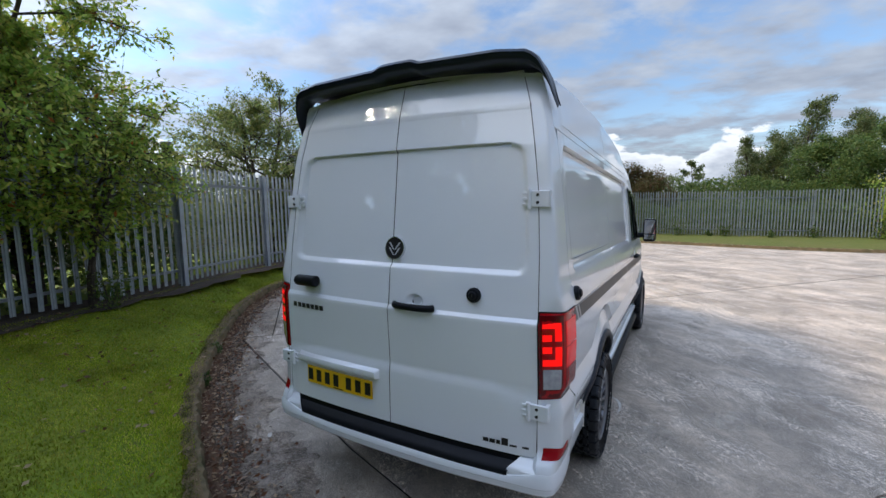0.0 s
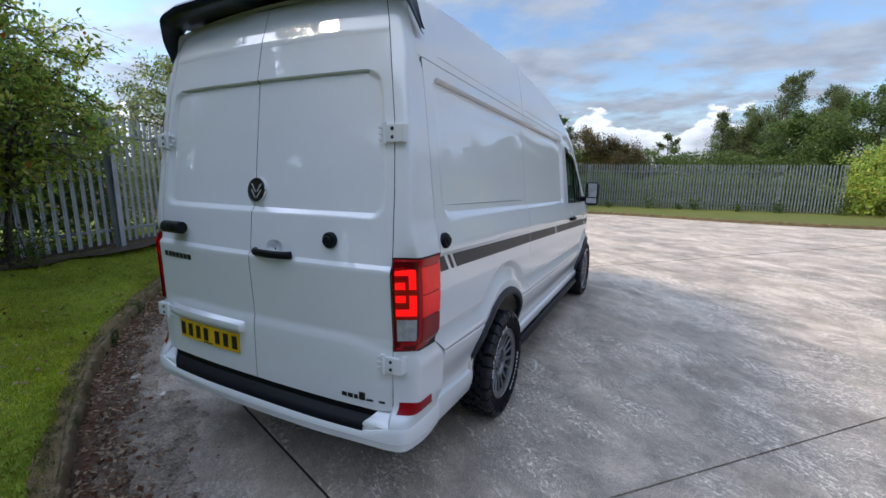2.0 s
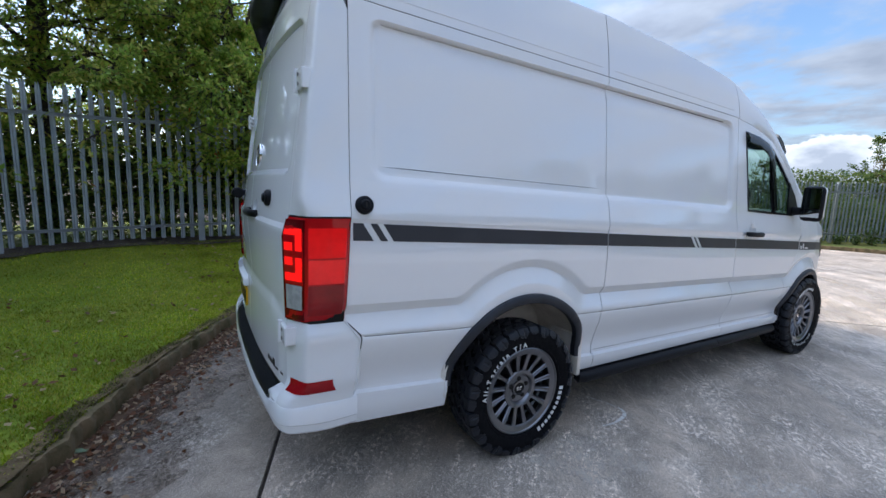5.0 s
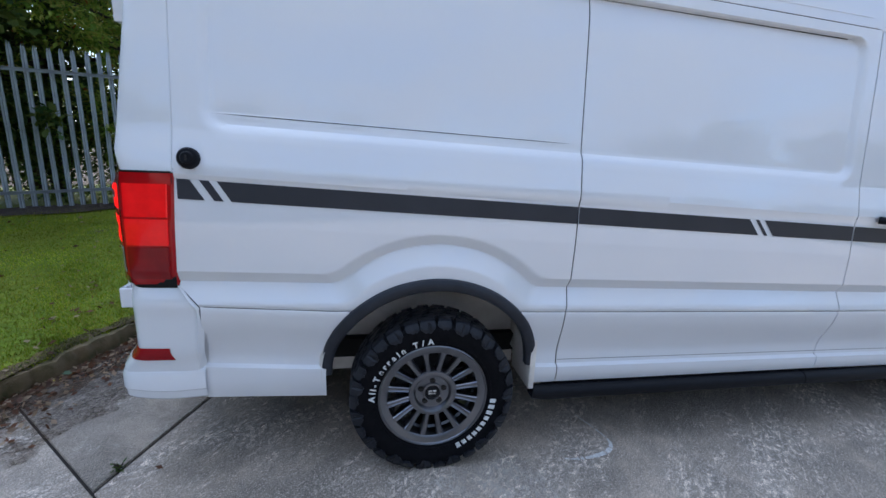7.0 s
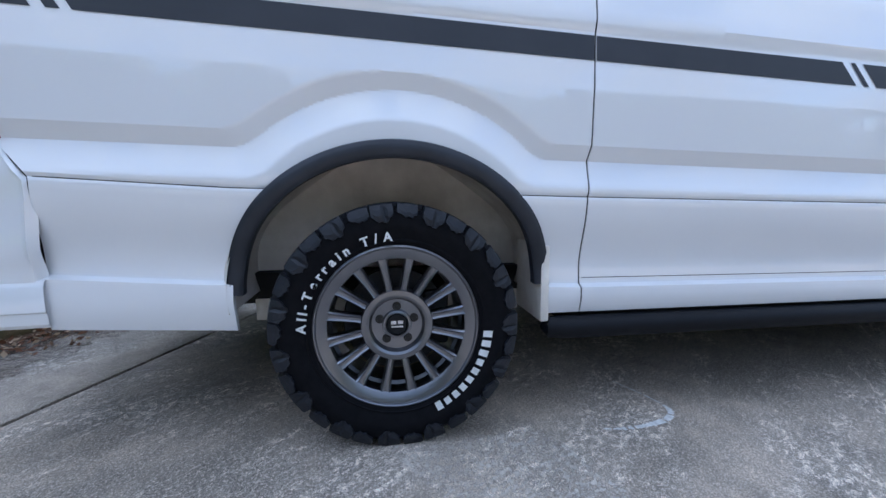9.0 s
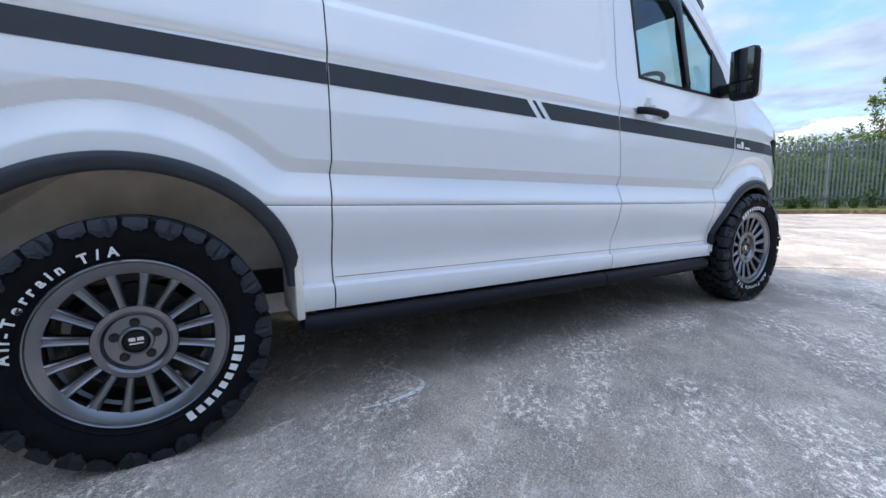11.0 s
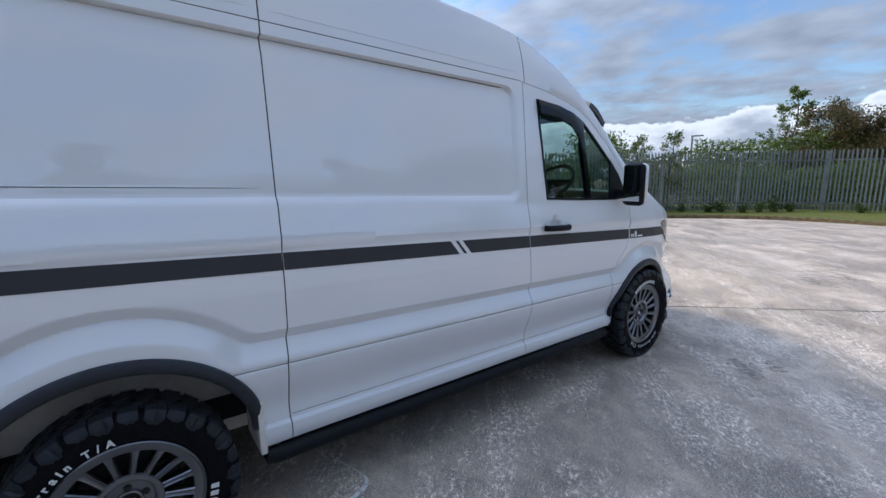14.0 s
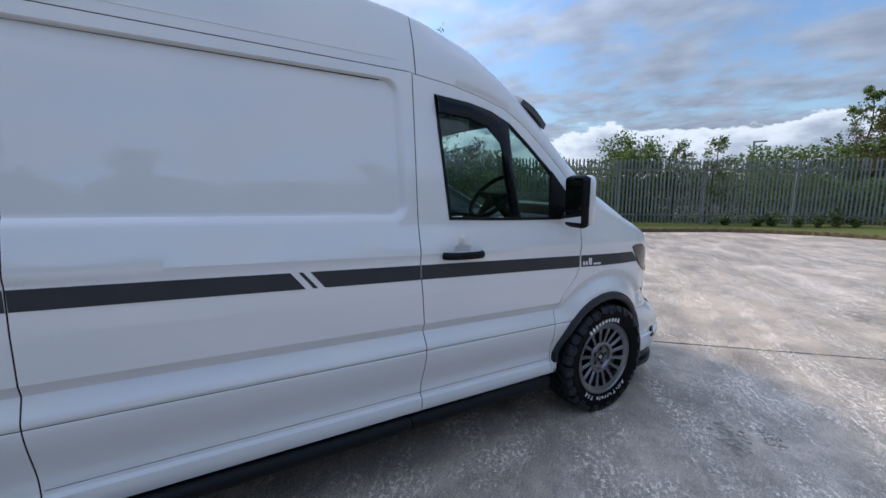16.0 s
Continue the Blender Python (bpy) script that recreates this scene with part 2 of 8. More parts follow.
def soil_material(name, a, c, leafy, cover=None):
    mt = bpy.data.materials.new(name)
    mt.use_nodes = True
    nt = mt.node_tree
    b = nt.nodes["Principled BSDF"]
    p = world_coord(nt)
    c1 = ramp_pair(nt, noise_out(nt, 7, 7, 0.65, 0.35, 0.65, p), a, c)
    c2 = ramp_pair(nt, noise_out(nt, 60, 4, 0.6, 0.58, 0.7, p), c1, leafy)
    nt.links.new(c2, b.inputs["Base Color"])
    b.inputs["Roughness"].default_value = 0.95
    add_bump(nt, b, noise_out(nt, 45, 5, 0.7, 0.2, 0.8, p), 0.9, 0.02)
    if cover is not None:                       # thin, broken cover: the ground below shows between
        n = times(nt, noise_out(nt, 6.0, 11, 0.8, cover - 0.12, cover + 0.16, p), noise_out(nt, 48, 9, 0.8, 0.34, 0.54, p))
        nt.links.new(times(nt, n, 0.80), b.inputs["Alpha"])
    return mt


def leaf_material(name, cols, dead=None, share=0.0, patchy=0.0, spec=0.35):
    mt = bpy.data.materials.new(name)
    mt.use_nodes = True
    nt = mt.node_tree
    b = nt.nodes["Principled BSDF"]
    g = nt.nodes.new("ShaderNodeNewGeometry")
    cr = nt.nodes.new("ShaderNodeValToRGB")
    stops = list(cols) + ([dead] if dead else [])
    el = cr.color_ramp.elements
    pos = [i / len(cols) * (1 - share) for i in range(len(cols))] + ([1 - share] if dead else [])
    el[0].position, el[0].color = pos[0], (*stops[0], 1)
    el[1].position, el[1].color = pos[1], (*stops[1], 1)
    for q, c in zip(pos[2:], stops[2:]):
        e = el.new(q)
        e.color = (*c, 1)
    cr.color_ramp.interpolation = "CONSTANT" if dead else "LINEAR"
    nt.links.new(g.outputs["Random Per Island"], cr.inputs[0])
    col = cr.outputs[0]
    if patchy:                                  # growth differs from patch to patch
        r = nt.nodes.new("ShaderNodeMapRange")
        r.inputs["To Min"].default_value, r.inputs["To Max"].default_value = 1 - patchy, 1 + 0.6 * patchy
        nt.links.new(noise_out(nt, 1.1, 8, 0.68, 0.36, 0.62, world_coord(nt)), r.inputs[0])
        v = nt.nodes.new("ShaderNodeVectorMath")
        v.operation = "SCALE"
        nt.links.new(col, v.inputs[0])
        nt.links.new(r.outputs[0], v.inputs["Scale"])
        col = v.outputs[0]
    nt.links.new(col, b.inputs["Base Color"])
    b.inputs["Roughness"].default_value, b.inputs["Specular IOR Level"].default_value = 0.5, spec
    tr = nt.nodes.new("ShaderNodeBsdfTranslucent")
    nt.links.new(col, tr.inputs[0])
    mx = nt.nodes.new("ShaderNodeMixShader")
    mx.inputs[0].default_value = 0.55
    nt.links.new(b.outputs[0], mx.inputs[1])
    nt.links.new(tr.outputs[0], mx.inputs[2])
    nt.links.new(mx.outputs[0], nt.nodes["Material Output"].inputs[0])
    return mt


def glass_material(name, tint, alpha):
    mt = bpy.data.materials.new(name)
    mt.use_nodes = True
    nt = mt.node_tree
    nt.nodes.remove(nt.nodes["Principled BSDF"])
    tr = nt.nodes.new("ShaderNodeBsdfTransparent")
    tr.inputs[0].default_value = (*tint, 1)
    gl = nt.nodes.new("ShaderNodeBsdfGlossy")
    gl.inputs["Roughness"].default_value = 0.01
    fr = nt.nodes.new("ShaderNodeLayerWeight")
    pw = nt.nodes.new("ShaderNodeMath")
    pw.operation, pw.inputs[1].default_value = "POWER", 4.0
    nt.links.new(fr.outputs["Facing"], pw.inputs[0])
    rg = nt.nodes.new("ShaderNodeMapRange")
    rg.inputs["To Min"].default_value, rg.inputs["To Max"].default_value = 0.07, 0.95
    nt.links.new(pw.outputs[0], rg.inputs[0])
    mx = nt.nodes.new("ShaderNodeMixShader")
    nt.links.new(rg.outputs[0], mx.inputs[0])
    nt.links.new(tr.outputs[0], mx.inputs[1])
    nt.links.new(gl.outputs[0], mx.inputs[2])
    nt.links.new(mx.outputs[0], nt.nodes["Material Output"].inputs[0])
    return mt


M_CONCRETE = concrete_material("yard_concrete")
M_CONCRETE_DIRTY = concrete_material("soiled_concrete", 0.62)
M_GRASS = grass_material("lawn", (0.20, 0.27, 0.018), (0.28, 0.31, 0.03), (0.08, 0.11, 0.01))
M_GRASS_DRY = grass_material("dry_lawn", (0.14, 0.17, 0.032), (0.18, 0.175, 0.045), (0.08, 0.09, 0.024))
M_SOIL = soil_material("bare_soil", (0.045, 0.032, 0.022), (0.085, 0.062, 0.042), (0.16, 0.10, 0.06))
M_LITTER = soil_material("leaf_litter", (0.075, 0.04, 0.02), (0.14, 0.08, 0.042), (0.24, 0.13, 0.07))
M_LITTER_THIN = soil_material("thin_litter", (0.095, 0.052, 0.027), (0.15, 0.088, 0.048), (0.24, 0.13, 0.07), 0.42)
M_LITTER_SPARSE = soil_material("sparse_litter", (0.10, 0.06, 0.034), (0.155, 0.096, 0.055), (0.24, 0.13, 0.07), 0.50)
M_EDGESOIL = soil_material("edge_soil", (0.12, 0.08, 0.036), (0.22, 0.15, 0.07), (0.16, 0.15, 0.04))
M_KERB = mat("kerb_concrete", (0.18, 0.125, 0.066), (0.075, 0.065, 0.024), rough=0.9, scale=9, bump=0.7, bump_scale=40, bump_dist=0.01)
M_JOINT = mat("joint_dirt", (0.035, 0.028, 0.022), rough=0.95, scale=20)
M_GALV = mat("galvanised_steel", (0.41, 0.445, 0.465), (0.29, 0.32, 0.34), rough=0.5, metal=0.25, scale=3, rough2=0.7)
M_GALV_DARK = mat("galvanised_post", (0.34, 0.37, 0.40), (0.24, 0.265, 0.29), rough=0.55, metal=0.25, scale=3)
M_GALV_OLD = mat("weathered_steel", (0.25, 0.285, 0.28), (0.175, 0.205, 0.20), rough=0.6, metal=0.2, scale=3)
M_VISOR = mat("visor_grey", (0.10, 0.105, 0.11), (0.08, 0.084, 0.09), rough=0.4, scale=10)
M_WHITE = mat("white_van_paint", (0.805, 0.818, 0.835), (0.79, 0.805, 0.825), rough=0.5, scale=1.5, coat=1.0, spec=0.1, coat_ior=1.85)
M_BLACK = mat("black_plastic", (0.007, 0.008, 0.011), rough=0.45, spec=0.2, scale=30, bump=0.15, bump_scale=400, bump_dist=0.001)
M_TRIM = mat("satin_black_trim", (0.007, 0.008, 0.010), rough=0.38, scale=30, spec=0.25)
M_FLARE = mat("dark_grey_arch_trim", (0.022, 0.026, 0.036), (0.015, 0.018, 0.025), rough=0.48, scale=12)
M_SPOILER = mat("gloss_dark_spoiler", (0.008, 0.012, 0.022), rough=0.3, scale=4, coat=0.15, spec=0.35)
M_STRIPE = mat("charcoal_stripe_vinyl", (0.033, 0.036, 0.045), (0.027, 0.030, 0.038), rough=0.42, scale=5)
M_DECAL = mat("white_vinyl", (0.8, 0.8, 0.8), rough=0.4)
M_RUBBER = mat("tyre_rubber", (0.004, 0.0045, 0.006), (0.007, 0.007, 0.009), rough=0.5, spec=0.10, scale=26, rough2=0.75, bump=0.2, bump_scale=150, bump_dist=0.001)
# base colour lighter and bluer than the side wall, carrying the lugs' sheen
M_TREAD = mat("tread_rubber", (0.013, 0.015, 0.020), (0.020, 0.022, 0.028), rough=0.36, spec=0.34, scale=30, rough2=0.55)
M_LETTER = mat("raised_white_rubber", (0.78, 0.79, 0.78), rough=0.6, scale=60)
M_RIM = mat("gunmetal_alloy", (0.215, 0.22, 0.24), (0.175, 0.18, 0.20), rough=0.30, metal=1.0, scale=6, coat=0.25)
# the rim's alloy again, darkened for the shade behind the spokes
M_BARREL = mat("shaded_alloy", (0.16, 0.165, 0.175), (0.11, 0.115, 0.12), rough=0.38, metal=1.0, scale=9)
M_CHROME = mat("chrome", (0.75, 0.76, 0.78), rough=0.08, metal=1.0)
M_SILVER = mat("satin_silver", (0.62, 0.63, 0.65), rough=0.32, metal=0.35, scale=20)
M_DARKMETAL = mat("dark_metal", (0.05, 0.05, 0.052), (0.03, 0.028, 0.026), rough=0.6, metal=0.5, scale=14)
M_LINER = mat("dusty_arch_liner", (0.84, 0.80, 0.73), (0.60, 0.56, 0.50), rough=0.8, scale=5, bump=0.4, bump_scale=30)
M_UNDER = mat("underbody", (0.006, 0.006, 0.006), (0.011, 0.010, 0.009), rough=0.85, scale=6)
M_RED = mat("red_lamp_lens", (0.42, 0.004, 0.007), (0.36, 0.003, 0.006), rough=0.16, scale=5, coat=0.25, spec=0.3)
M_REDGLOW = mat("glowing_red_lens", (0.62, 0.005, 0.006), (0.48, 0.004, 0.005), rough=0.14, scale=14, coat=0.25, spec=0.3, emit=0.16)
M_REDDARK = mat("dark_red_lens", (0.11, 0.002, 0.004), rough=0.14, scale=5, coat=0.25, spec=0.3)
M_REDDEEP = mat("deep_red_lens", (0.30, 0.004, 0.007), (0.22, 0.003, 0.006), rough=0.14, scale=9, coat=0.25, spec=0.3)
M_LED = mat("lit_tail_light", (0.75, 0.006, 0.004), (0.7, 0.005, 0.004), rough=0.5, spec=0.05, emit=0.5)
M_CLEAR = mat("clear_lamp_lens", (0.42, 0.42, 0.44), (0.3, 0.3, 0.32), rough=0.15, scale=40, coat=1.0)
M_REFLECT = mat("red_reflector", (0.33, 0.004, 0.010), (0.26, 0.003, 0.008), rough=0.25, scale=200, coat=0.15, spec=0.25)
M_PLATE = mat("yellow_plate", (0.80, 0.48, 0.01), (0.76, 0.45, 0.01), rough=0.35, scale=8)
M_INK = mat("black_ink", (0.012, 0.011, 0.01), rough=0.5)
M_GLASS = glass_material("cab_glass", (0.62, 0.75, 0.72), 1)
M_SMOKE = mat("smoked_deflector", (0.006, 0.007, 0.009), rough=0.08, scale=3, spec=0.3)
M_MIRROR = mat("mirror_glass", (0.85, 0.87, 0.88), rough=0.02, metal=1.0)
M_CLOTH = mat("seat_cloth", (0.03, 0.03, 0.033), (0.02, 0.02, 0.022), rough=0.9, scale=60)
M_DASH = mat("dashboard_plastic", (0.025, 0.025, 0.027), rough=0.65, scale=40)
M_GREYPANEL = mat("bulkhead_grey", (0.09, 0.09, 0.095), rough=0.7, scale=5)
M_HEADLAMP = mat("smoked_headlamp", (0.016, 0.017, 0.02), rough=0.12, scale=9, coat=0.1, spec=0.25)
M_BARK = mat("bark", (0.085, 0.066, 0.05), (0.045, 0.036, 0.03), rough=0.9, scale=14, bump=0.8, bump_scale=30, bump_dist=0.02)
M_LEAF_A = leaf_material("rowan_leaves", ((0.22, 0.34, 0.05), (0.31, 0.44, 0.07), (0.42, 0.52, 0.09), (0.54, 0.52, 0.11)), (0.45, 0.14, 0.03), 0.008)
M_LEAF_B = leaf_material("shrub_leaves", ((0.05, 0.10, 0.028), (0.08, 0.14, 0.036), (0.12, 0.18, 0.045), (0.17, 0.21, 0.05)))
M_LEAF_C = leaf_material("autumn_leaves", ((0.08, 0.085, 0.03), (0.12, 0.085, 0.036), (0.15, 0.075, 0.034), (0.10, 0.11, 0.038)))
M_LEAF_D = leaf_material("birch_leaves", ((0.075, 0.12, 0.042), (0.11, 0.155, 0.055), (0.15, 0.19, 0.065), (0.19, 0.20, 0.07)))
M_LEAF_E = leaf_material("willow_leaves", ((0.10, 0.15, 0.045), (0.14, 0.20, 0.06), (0.20, 0.25, 0.075), (0.26, 0.27, 0.085)))
M_WEED = leaf_material("weed_leaves", ((0.045, 0.085, 0.02), (0.07, 0.12, 0.028), (0.10, 0.15, 0.04), (0.12, 0.15, 0.05)))
M_DEADLEAF = leaf_material("fallen_leaves", ((0.12, 0.05, 0.024), (0.22, 0.10, 0.05), (0.09, 0.042, 0.024), (0.46, 0.33, 0.21)))
M_STEELPOLE = mat("pole_grey", (0.16, 0.16, 0.17), rough=0.6, scale=4)
M_CLADDING = mat("building_cladding", (0.32, 0.33, 0.35), (0.26, 0.27, 0.29), rough=0.5, scale=1.2)
M_ROOFSHEET = mat("roof_sheet", (0.16, 0.165, 0.175), rough=0.5, scale=1.0)


# ---- mesh helpers ----
def mesh_of(name, bm, material, smooth=True, angle=None):
    me = bpy.data.meshes.new(name)
    bm.normal_update()
    bm.to_mesh(me)
    bm.free()
    me.materials.append(material)
    if smooth:
        for p in me.polygons:
            p.use_smooth = True
        if angle:
            me.set_sharp_from_angle(angle=radians(angle))
    return me


def part(name, bm, material, parent, label="", smooth=True, angle=35):
    ob = new(name, mesh_of(name, bm, material, smooth, angle))
    ob.parent = parent
    if label:
        ob["label"] = label
    return ob


def share(name, me, parent, m=None):
    ob = new(name, me)
    ob.parent = parent
    if m is not None:
        ob.matrix_basis = m
    return ob


def thing(name, label, category, group="", kind="", at=(0, 0, 0)):
    ob = new(name)
    ob.empty_display_size = 0.2
    ob.location = at
    return tagged(ob, label, category, group, kind)


def box(bm, lo, hi, bevel=0.0, m=None):
    r = bmesh.ops.create_cube(bm, size=1.0)
    vs = r["verts"]
    c = [(a + b) / 2 for a, b in zip(lo, hi)]
    s = [b - a for a, b in zip(lo, hi)]
    for v in vs:
        v.co = Vector((v.co.x * s[0] + c[0], v.co.y * s[1] + c[1], v.co.z * s[2] + c[2]))
    if bevel:
        es = list({e for v in vs for e in v.link_edges})
        g = bmesh.ops.bevel(bm, geom=es, offset=bevel, segments=2, affect="EDGES", profile=0.5)
        vs = list({v for f in g["faces"] for v in f.verts} | {v for v in vs if v.is_valid})
    if m is not None:
        bmesh.ops.transform(bm, matrix=m, verts=vs)
    return vs


def tube(bm, pts, radius, segs=10, caps=True):
    """A round bar along the points; radius a number or one for each point."""
    rings = []
    pts = [Vector(p) for p in pts]
    ref = None
    for i, p in enumerate(pts):
        d = (pts[min(i + 1, len(pts) - 1)] - pts[max(i - 1, 0)]).normalized()
        if ref is None:
            ref = d.orthogonal().normalized()
        ref = (ref - d * ref.dot(d)).normalized()
        q = d.cross(ref)
        r = radius[i] if isinstance(radius, (list, tuple)) else radius
        rings.append([bm.verts.new(p + (ref * math.cos(a) + q * math.sin(a)) * r) for a in (2 * math.pi * k / segs for k in range(segs))])
    for a, b in zip(rings, rings[1:]):
        for k in range(segs):
            bm.faces.new((a[k], a[(k + 1) % segs], b[(k + 1) % segs], b[k]))
    if caps:
        bm.faces.new(list(reversed(rings[0])))
        bm.faces.new(rings[-1])


def revolve(bm, profile, segs=64, closed=False):
    """Turns (radius, x) pairs round the x axis."""
    rings = []
    for r, x in profile:
        rings.append([bm.verts.new((x, r * math.cos(2 * math.pi * k / segs), r * math.sin(2 * math.pi * k / segs))) for k in range(segs)])
    pairs = list(zip(rings, rings[1:])) + ([(rings[-1], rings[0])] if closed else [])
    for a, b in pairs:
        for k in range(segs):
            bm.faces.new((a[k], b[k], b[(k + 1) % segs], a[(k + 1) % segs]))
    return rings


def surface(fn, nu, nv, keep=None):
    """A grid of fn(u, v) for u, v in 0..1; keep(face centre) drops faces."""
    bm = bmesh.new()
    g = [[bm.verts.new(fn(i / nu, j / nv)) for j in range(nv + 1)] for i in range(nu + 1)]
    for i in range(nu):
        for j in range(nv):
            f = (g[i][j], g[i + 1][j], g[i + 1][j + 1], g[i][j + 1])
            if keep is None or keep(sum((v.co for v in f), Vector()) / 4):
                bm.faces.new(f)
    return bm


def lip(bm, way):
    """Turns the open edges of a skin inwards by the vector way(co)."""
    es = [e for e in bm.edges if e.is_boundary]
    r = bmesh.ops.extrude_edge_only(bm, edges=es)
    for v in r["geom"]:
        if isinstance(v, bmesh.types.BMVert):
            v.co += way(v.co)
    return bm


def facing(bm, outward):
    bm.normal_update()
    bm.faces.ensure_lookup_table()
    if sum(f.normal.dot(outward) * f.calc_area() for f in bm.faces) < 0:
        bmesh.ops.reverse_faces(bm, faces=bm.faces[:])
    return bm


def interp(x, pts):
    if x <= pts[0][0]:
        return pts[0][1]
    for (a, fa), (b, fb) in zip(pts, pts[1:]):
        if x <= b:
            return fa + (fb - fa) * (x - a) / (b - a)
    return pts[-1][1]


def smooth01(x):
    x = min(1.0, max(0.0, x))
    return x * x * (3 - 2 * x)


def smooth_line(pts, n):
    """Catmull-Rom through 2D or 3D points, n steps a piece."""
    ps = [Vector(p) for p in pts]
    ps = [2 * ps[0] - ps[1]] + ps + [2 * ps[-1] - ps[-2]]
    out = []
    for i in range(1, len(ps) - 2):
        a, b, c, d = ps[i - 1:i + 3]
        for k in range(n):
            t = k / n
            out.append(0.5 * ((2 * b) + (c - a) * t + (2 * a - 5 * b + 4 * c - d) * t * t + (3 * b - a - 3 * c + d) * t ** 3))
    out.append(ps[-2])
    return out


def text_mesh(body, size, material, depth=0.001, align="CENTER", bold=0.0):
    cu = bpy.data.curves.new("lettering", "FONT")
    cu.body, cu.size, cu.extrude, cu.align_x, cu.align_y = body, size, depth, align, "CENTER"
    cu.offset = bold
    ob = bpy.data.objects.new("lettering", cu)
    scene.collection.objects.link(ob)
    dg = bpy.context.evaluated_depsgraph_get()
    me = bpy.data.meshes.new_from_object(ob.evaluated_get(dg))
    bpy.data.objects.remove(ob)
    bpy.data.curves.remove(cu)
    me.materials.clear()
    me.materials.append(material)
    return me


# ---- ground, yard, kerb, lawn ----
KERB = [(9.0, -4.6), (6.0, -3.2), (3.0, -2.08), (1.5, -1.5), (0.12, -0.955), (-0.31, -0.81), (-0.91, -0.56), (-1.60, -0.20), (-2.18, 0.13), (-2.89, 0.62),
        (-4.26, 1.80), (-5.67, 3.29), (-6.6, 4.9), (-7.15, 7.0), (-7.4, 9.5), (-7.0, 12.0), (-5.3, 14.4), (-3.8, 16.7), (-1.7, 18.1), (0.7, 18.3),
        (3.6, 17.8), (6.8, 17.6), (11.0, 18.4), (17.0, 20.5)]
FENCE = [(-4.2, -5.9), (-5.3, -4.3), (-6.05, -2.8), (-6.42, -1.5), (-6.5, -0.4), (-6.5, 0.6), (-6.63, 2.15), (-7.0, 3.3), (-7.45, 4.4), (-7.75, 5.9), (-8.2, 8.0),
         (-8.5, 10.5), (-8.1, 12.6), (-6.4, 14.9), (-4.4, 17.8), (-1.95, 20.6), (0.5, 21.8), (3.8, 22.0), (7.0, 22.4), (8.9, 22.6)]
kerb_line = smooth_line([(*p, 0) for p in KERB], 8)
fence_line = smooth_line([(*p, 0) for p in FENCE], 8)


def fence_ground(p):
    """Height of the lawn along the fence."""
    return interp(p.y, [(-6, 0.20), (-3.5, 0.26), (-1.5, 0.36), (3, 0.40), (6, 0.34), (12, 0.2), (16, 0.12), (30, 0.12)])


def sheet(name, polys, z, material, label, category):
    bm = bmesh.new()
    for poly in polys:
        bm.faces.new([bm.verts.new((x, y, z)) for x, y in poly])
    ob = new(name, mesh_of(name, bm, material, False))
    return tagged(facing_up(ob), label, category, kind="structure")


def facing_up(ob):
    me = ob.data
    if me.polygons and sum(p.normal.z for p in me.polygons) < 0:
        me.flip_normals()
    return ob


ground = sheet("ground", [[(-900, -900), (900, -900), (900, 900), (-900, 900)]], -0.09, M_SOIL, "dark bare earth reaching to the horizon", "ground")

# the yard: bays cast between diagonal joints
yard = tagged(new("yard"), "weathered grey concrete yard cast in large bays", "yard", kind="structure")
A_DIR = Vector((0.69, 0.72))
A_NRM = Vector((-0.72, 0.69))


def clip_poly(poly, n, lo, hi):
    """The part of a polygon with lo <= n.p <= hi."""
    for sgn, lim in ((1, lo), (-1, -hi)):
        out = []
        for i, p in enumerate(poly):
            q = poly[(i + 1) % len(poly)]
            dp, dq = sgn * n.dot(p) - lim, sgn * n.dot(q) - lim
            if dp >= 0:
                out.append(p)
            if dp * dq < 0:
                out.append(p + (q - p) * (dp / (dp - dq)))
        poly = out
        if len(poly) < 3:
            return []
    return poly


def slab(poly, gap=0.011, material=None):
    c = sum(poly, Vector((0, 0))) / len(poly)
    bm = bmesh.new()
    top = [bm.verts.new((*(p + (c - p).normalized() * gap * 1.4), 0.0)) for p in poly]
    edge = [bm.verts.new((*(p + (c - p).normalized() * gap), -0.006)) for p in poly]
    low = [bm.verts.new((*(p + (c - p).normalized() * gap), -0.085)) for p in poly]
    bm.faces.new(top)
    n = len(poly)
    for a, b in ((top, edge), (edge, low)):
        for i in range(n):
            bm.faces.new((a[i], b[i], b[(i + 1) % n], a[(i + 1) % n]))
    bmesh.ops.recalc_face_normals(bm, faces=bm.faces[:])
    bmesh.ops.triangulate(bm, faces=[f for f in bm.faces if len(f.verts) > 4])
    part("slab", bm, material or M_CONCRETE, yard, smooth=False)


YARD_EDGE = [Vector(p) for p in ((-9, -6), (30, -14), (46, 26), (-9, 22))]
B_NRM = Vector((0.34, 0.94))
for k in range(-8, 9):
    lo, hi = -0.78 + 5 * k, -0.78 + 5 * (k + 1)
    bay = clip_poly(YARD_EDGE, A_NRM, lo, hi)
    if not bay:
        continue
    if k == 0:                                   # this bay is cut once more, from beside the kerb to under the van
        p0 = A_NRM * lo + A_DIR * 0.585
        p1 = A_NRM * hi + A_DIR * -1.42
        pm = Vector((-0.75, 0.48))
        slab([A_NRM * lo - A_DIR * 12, p0, pm, p1, A_NRM * hi - A_DIR * 12], material=M_CONCRETE_DIRTY)
        slab([p0, A_NRM * lo + A_DIR * 40, A_NRM * hi + A_DIR * 40, p1, pm])
    else:
        for j in range(-6, 8):
            piece = clip_poly(bay, A_DIR, -3.1 + 9.4 * j + (2.1 if k % 2 else 0), -3.1 + 9.4 * (j + 1) + (2.1 if k % 2 else 0))
            if piece:
                slab(piece)
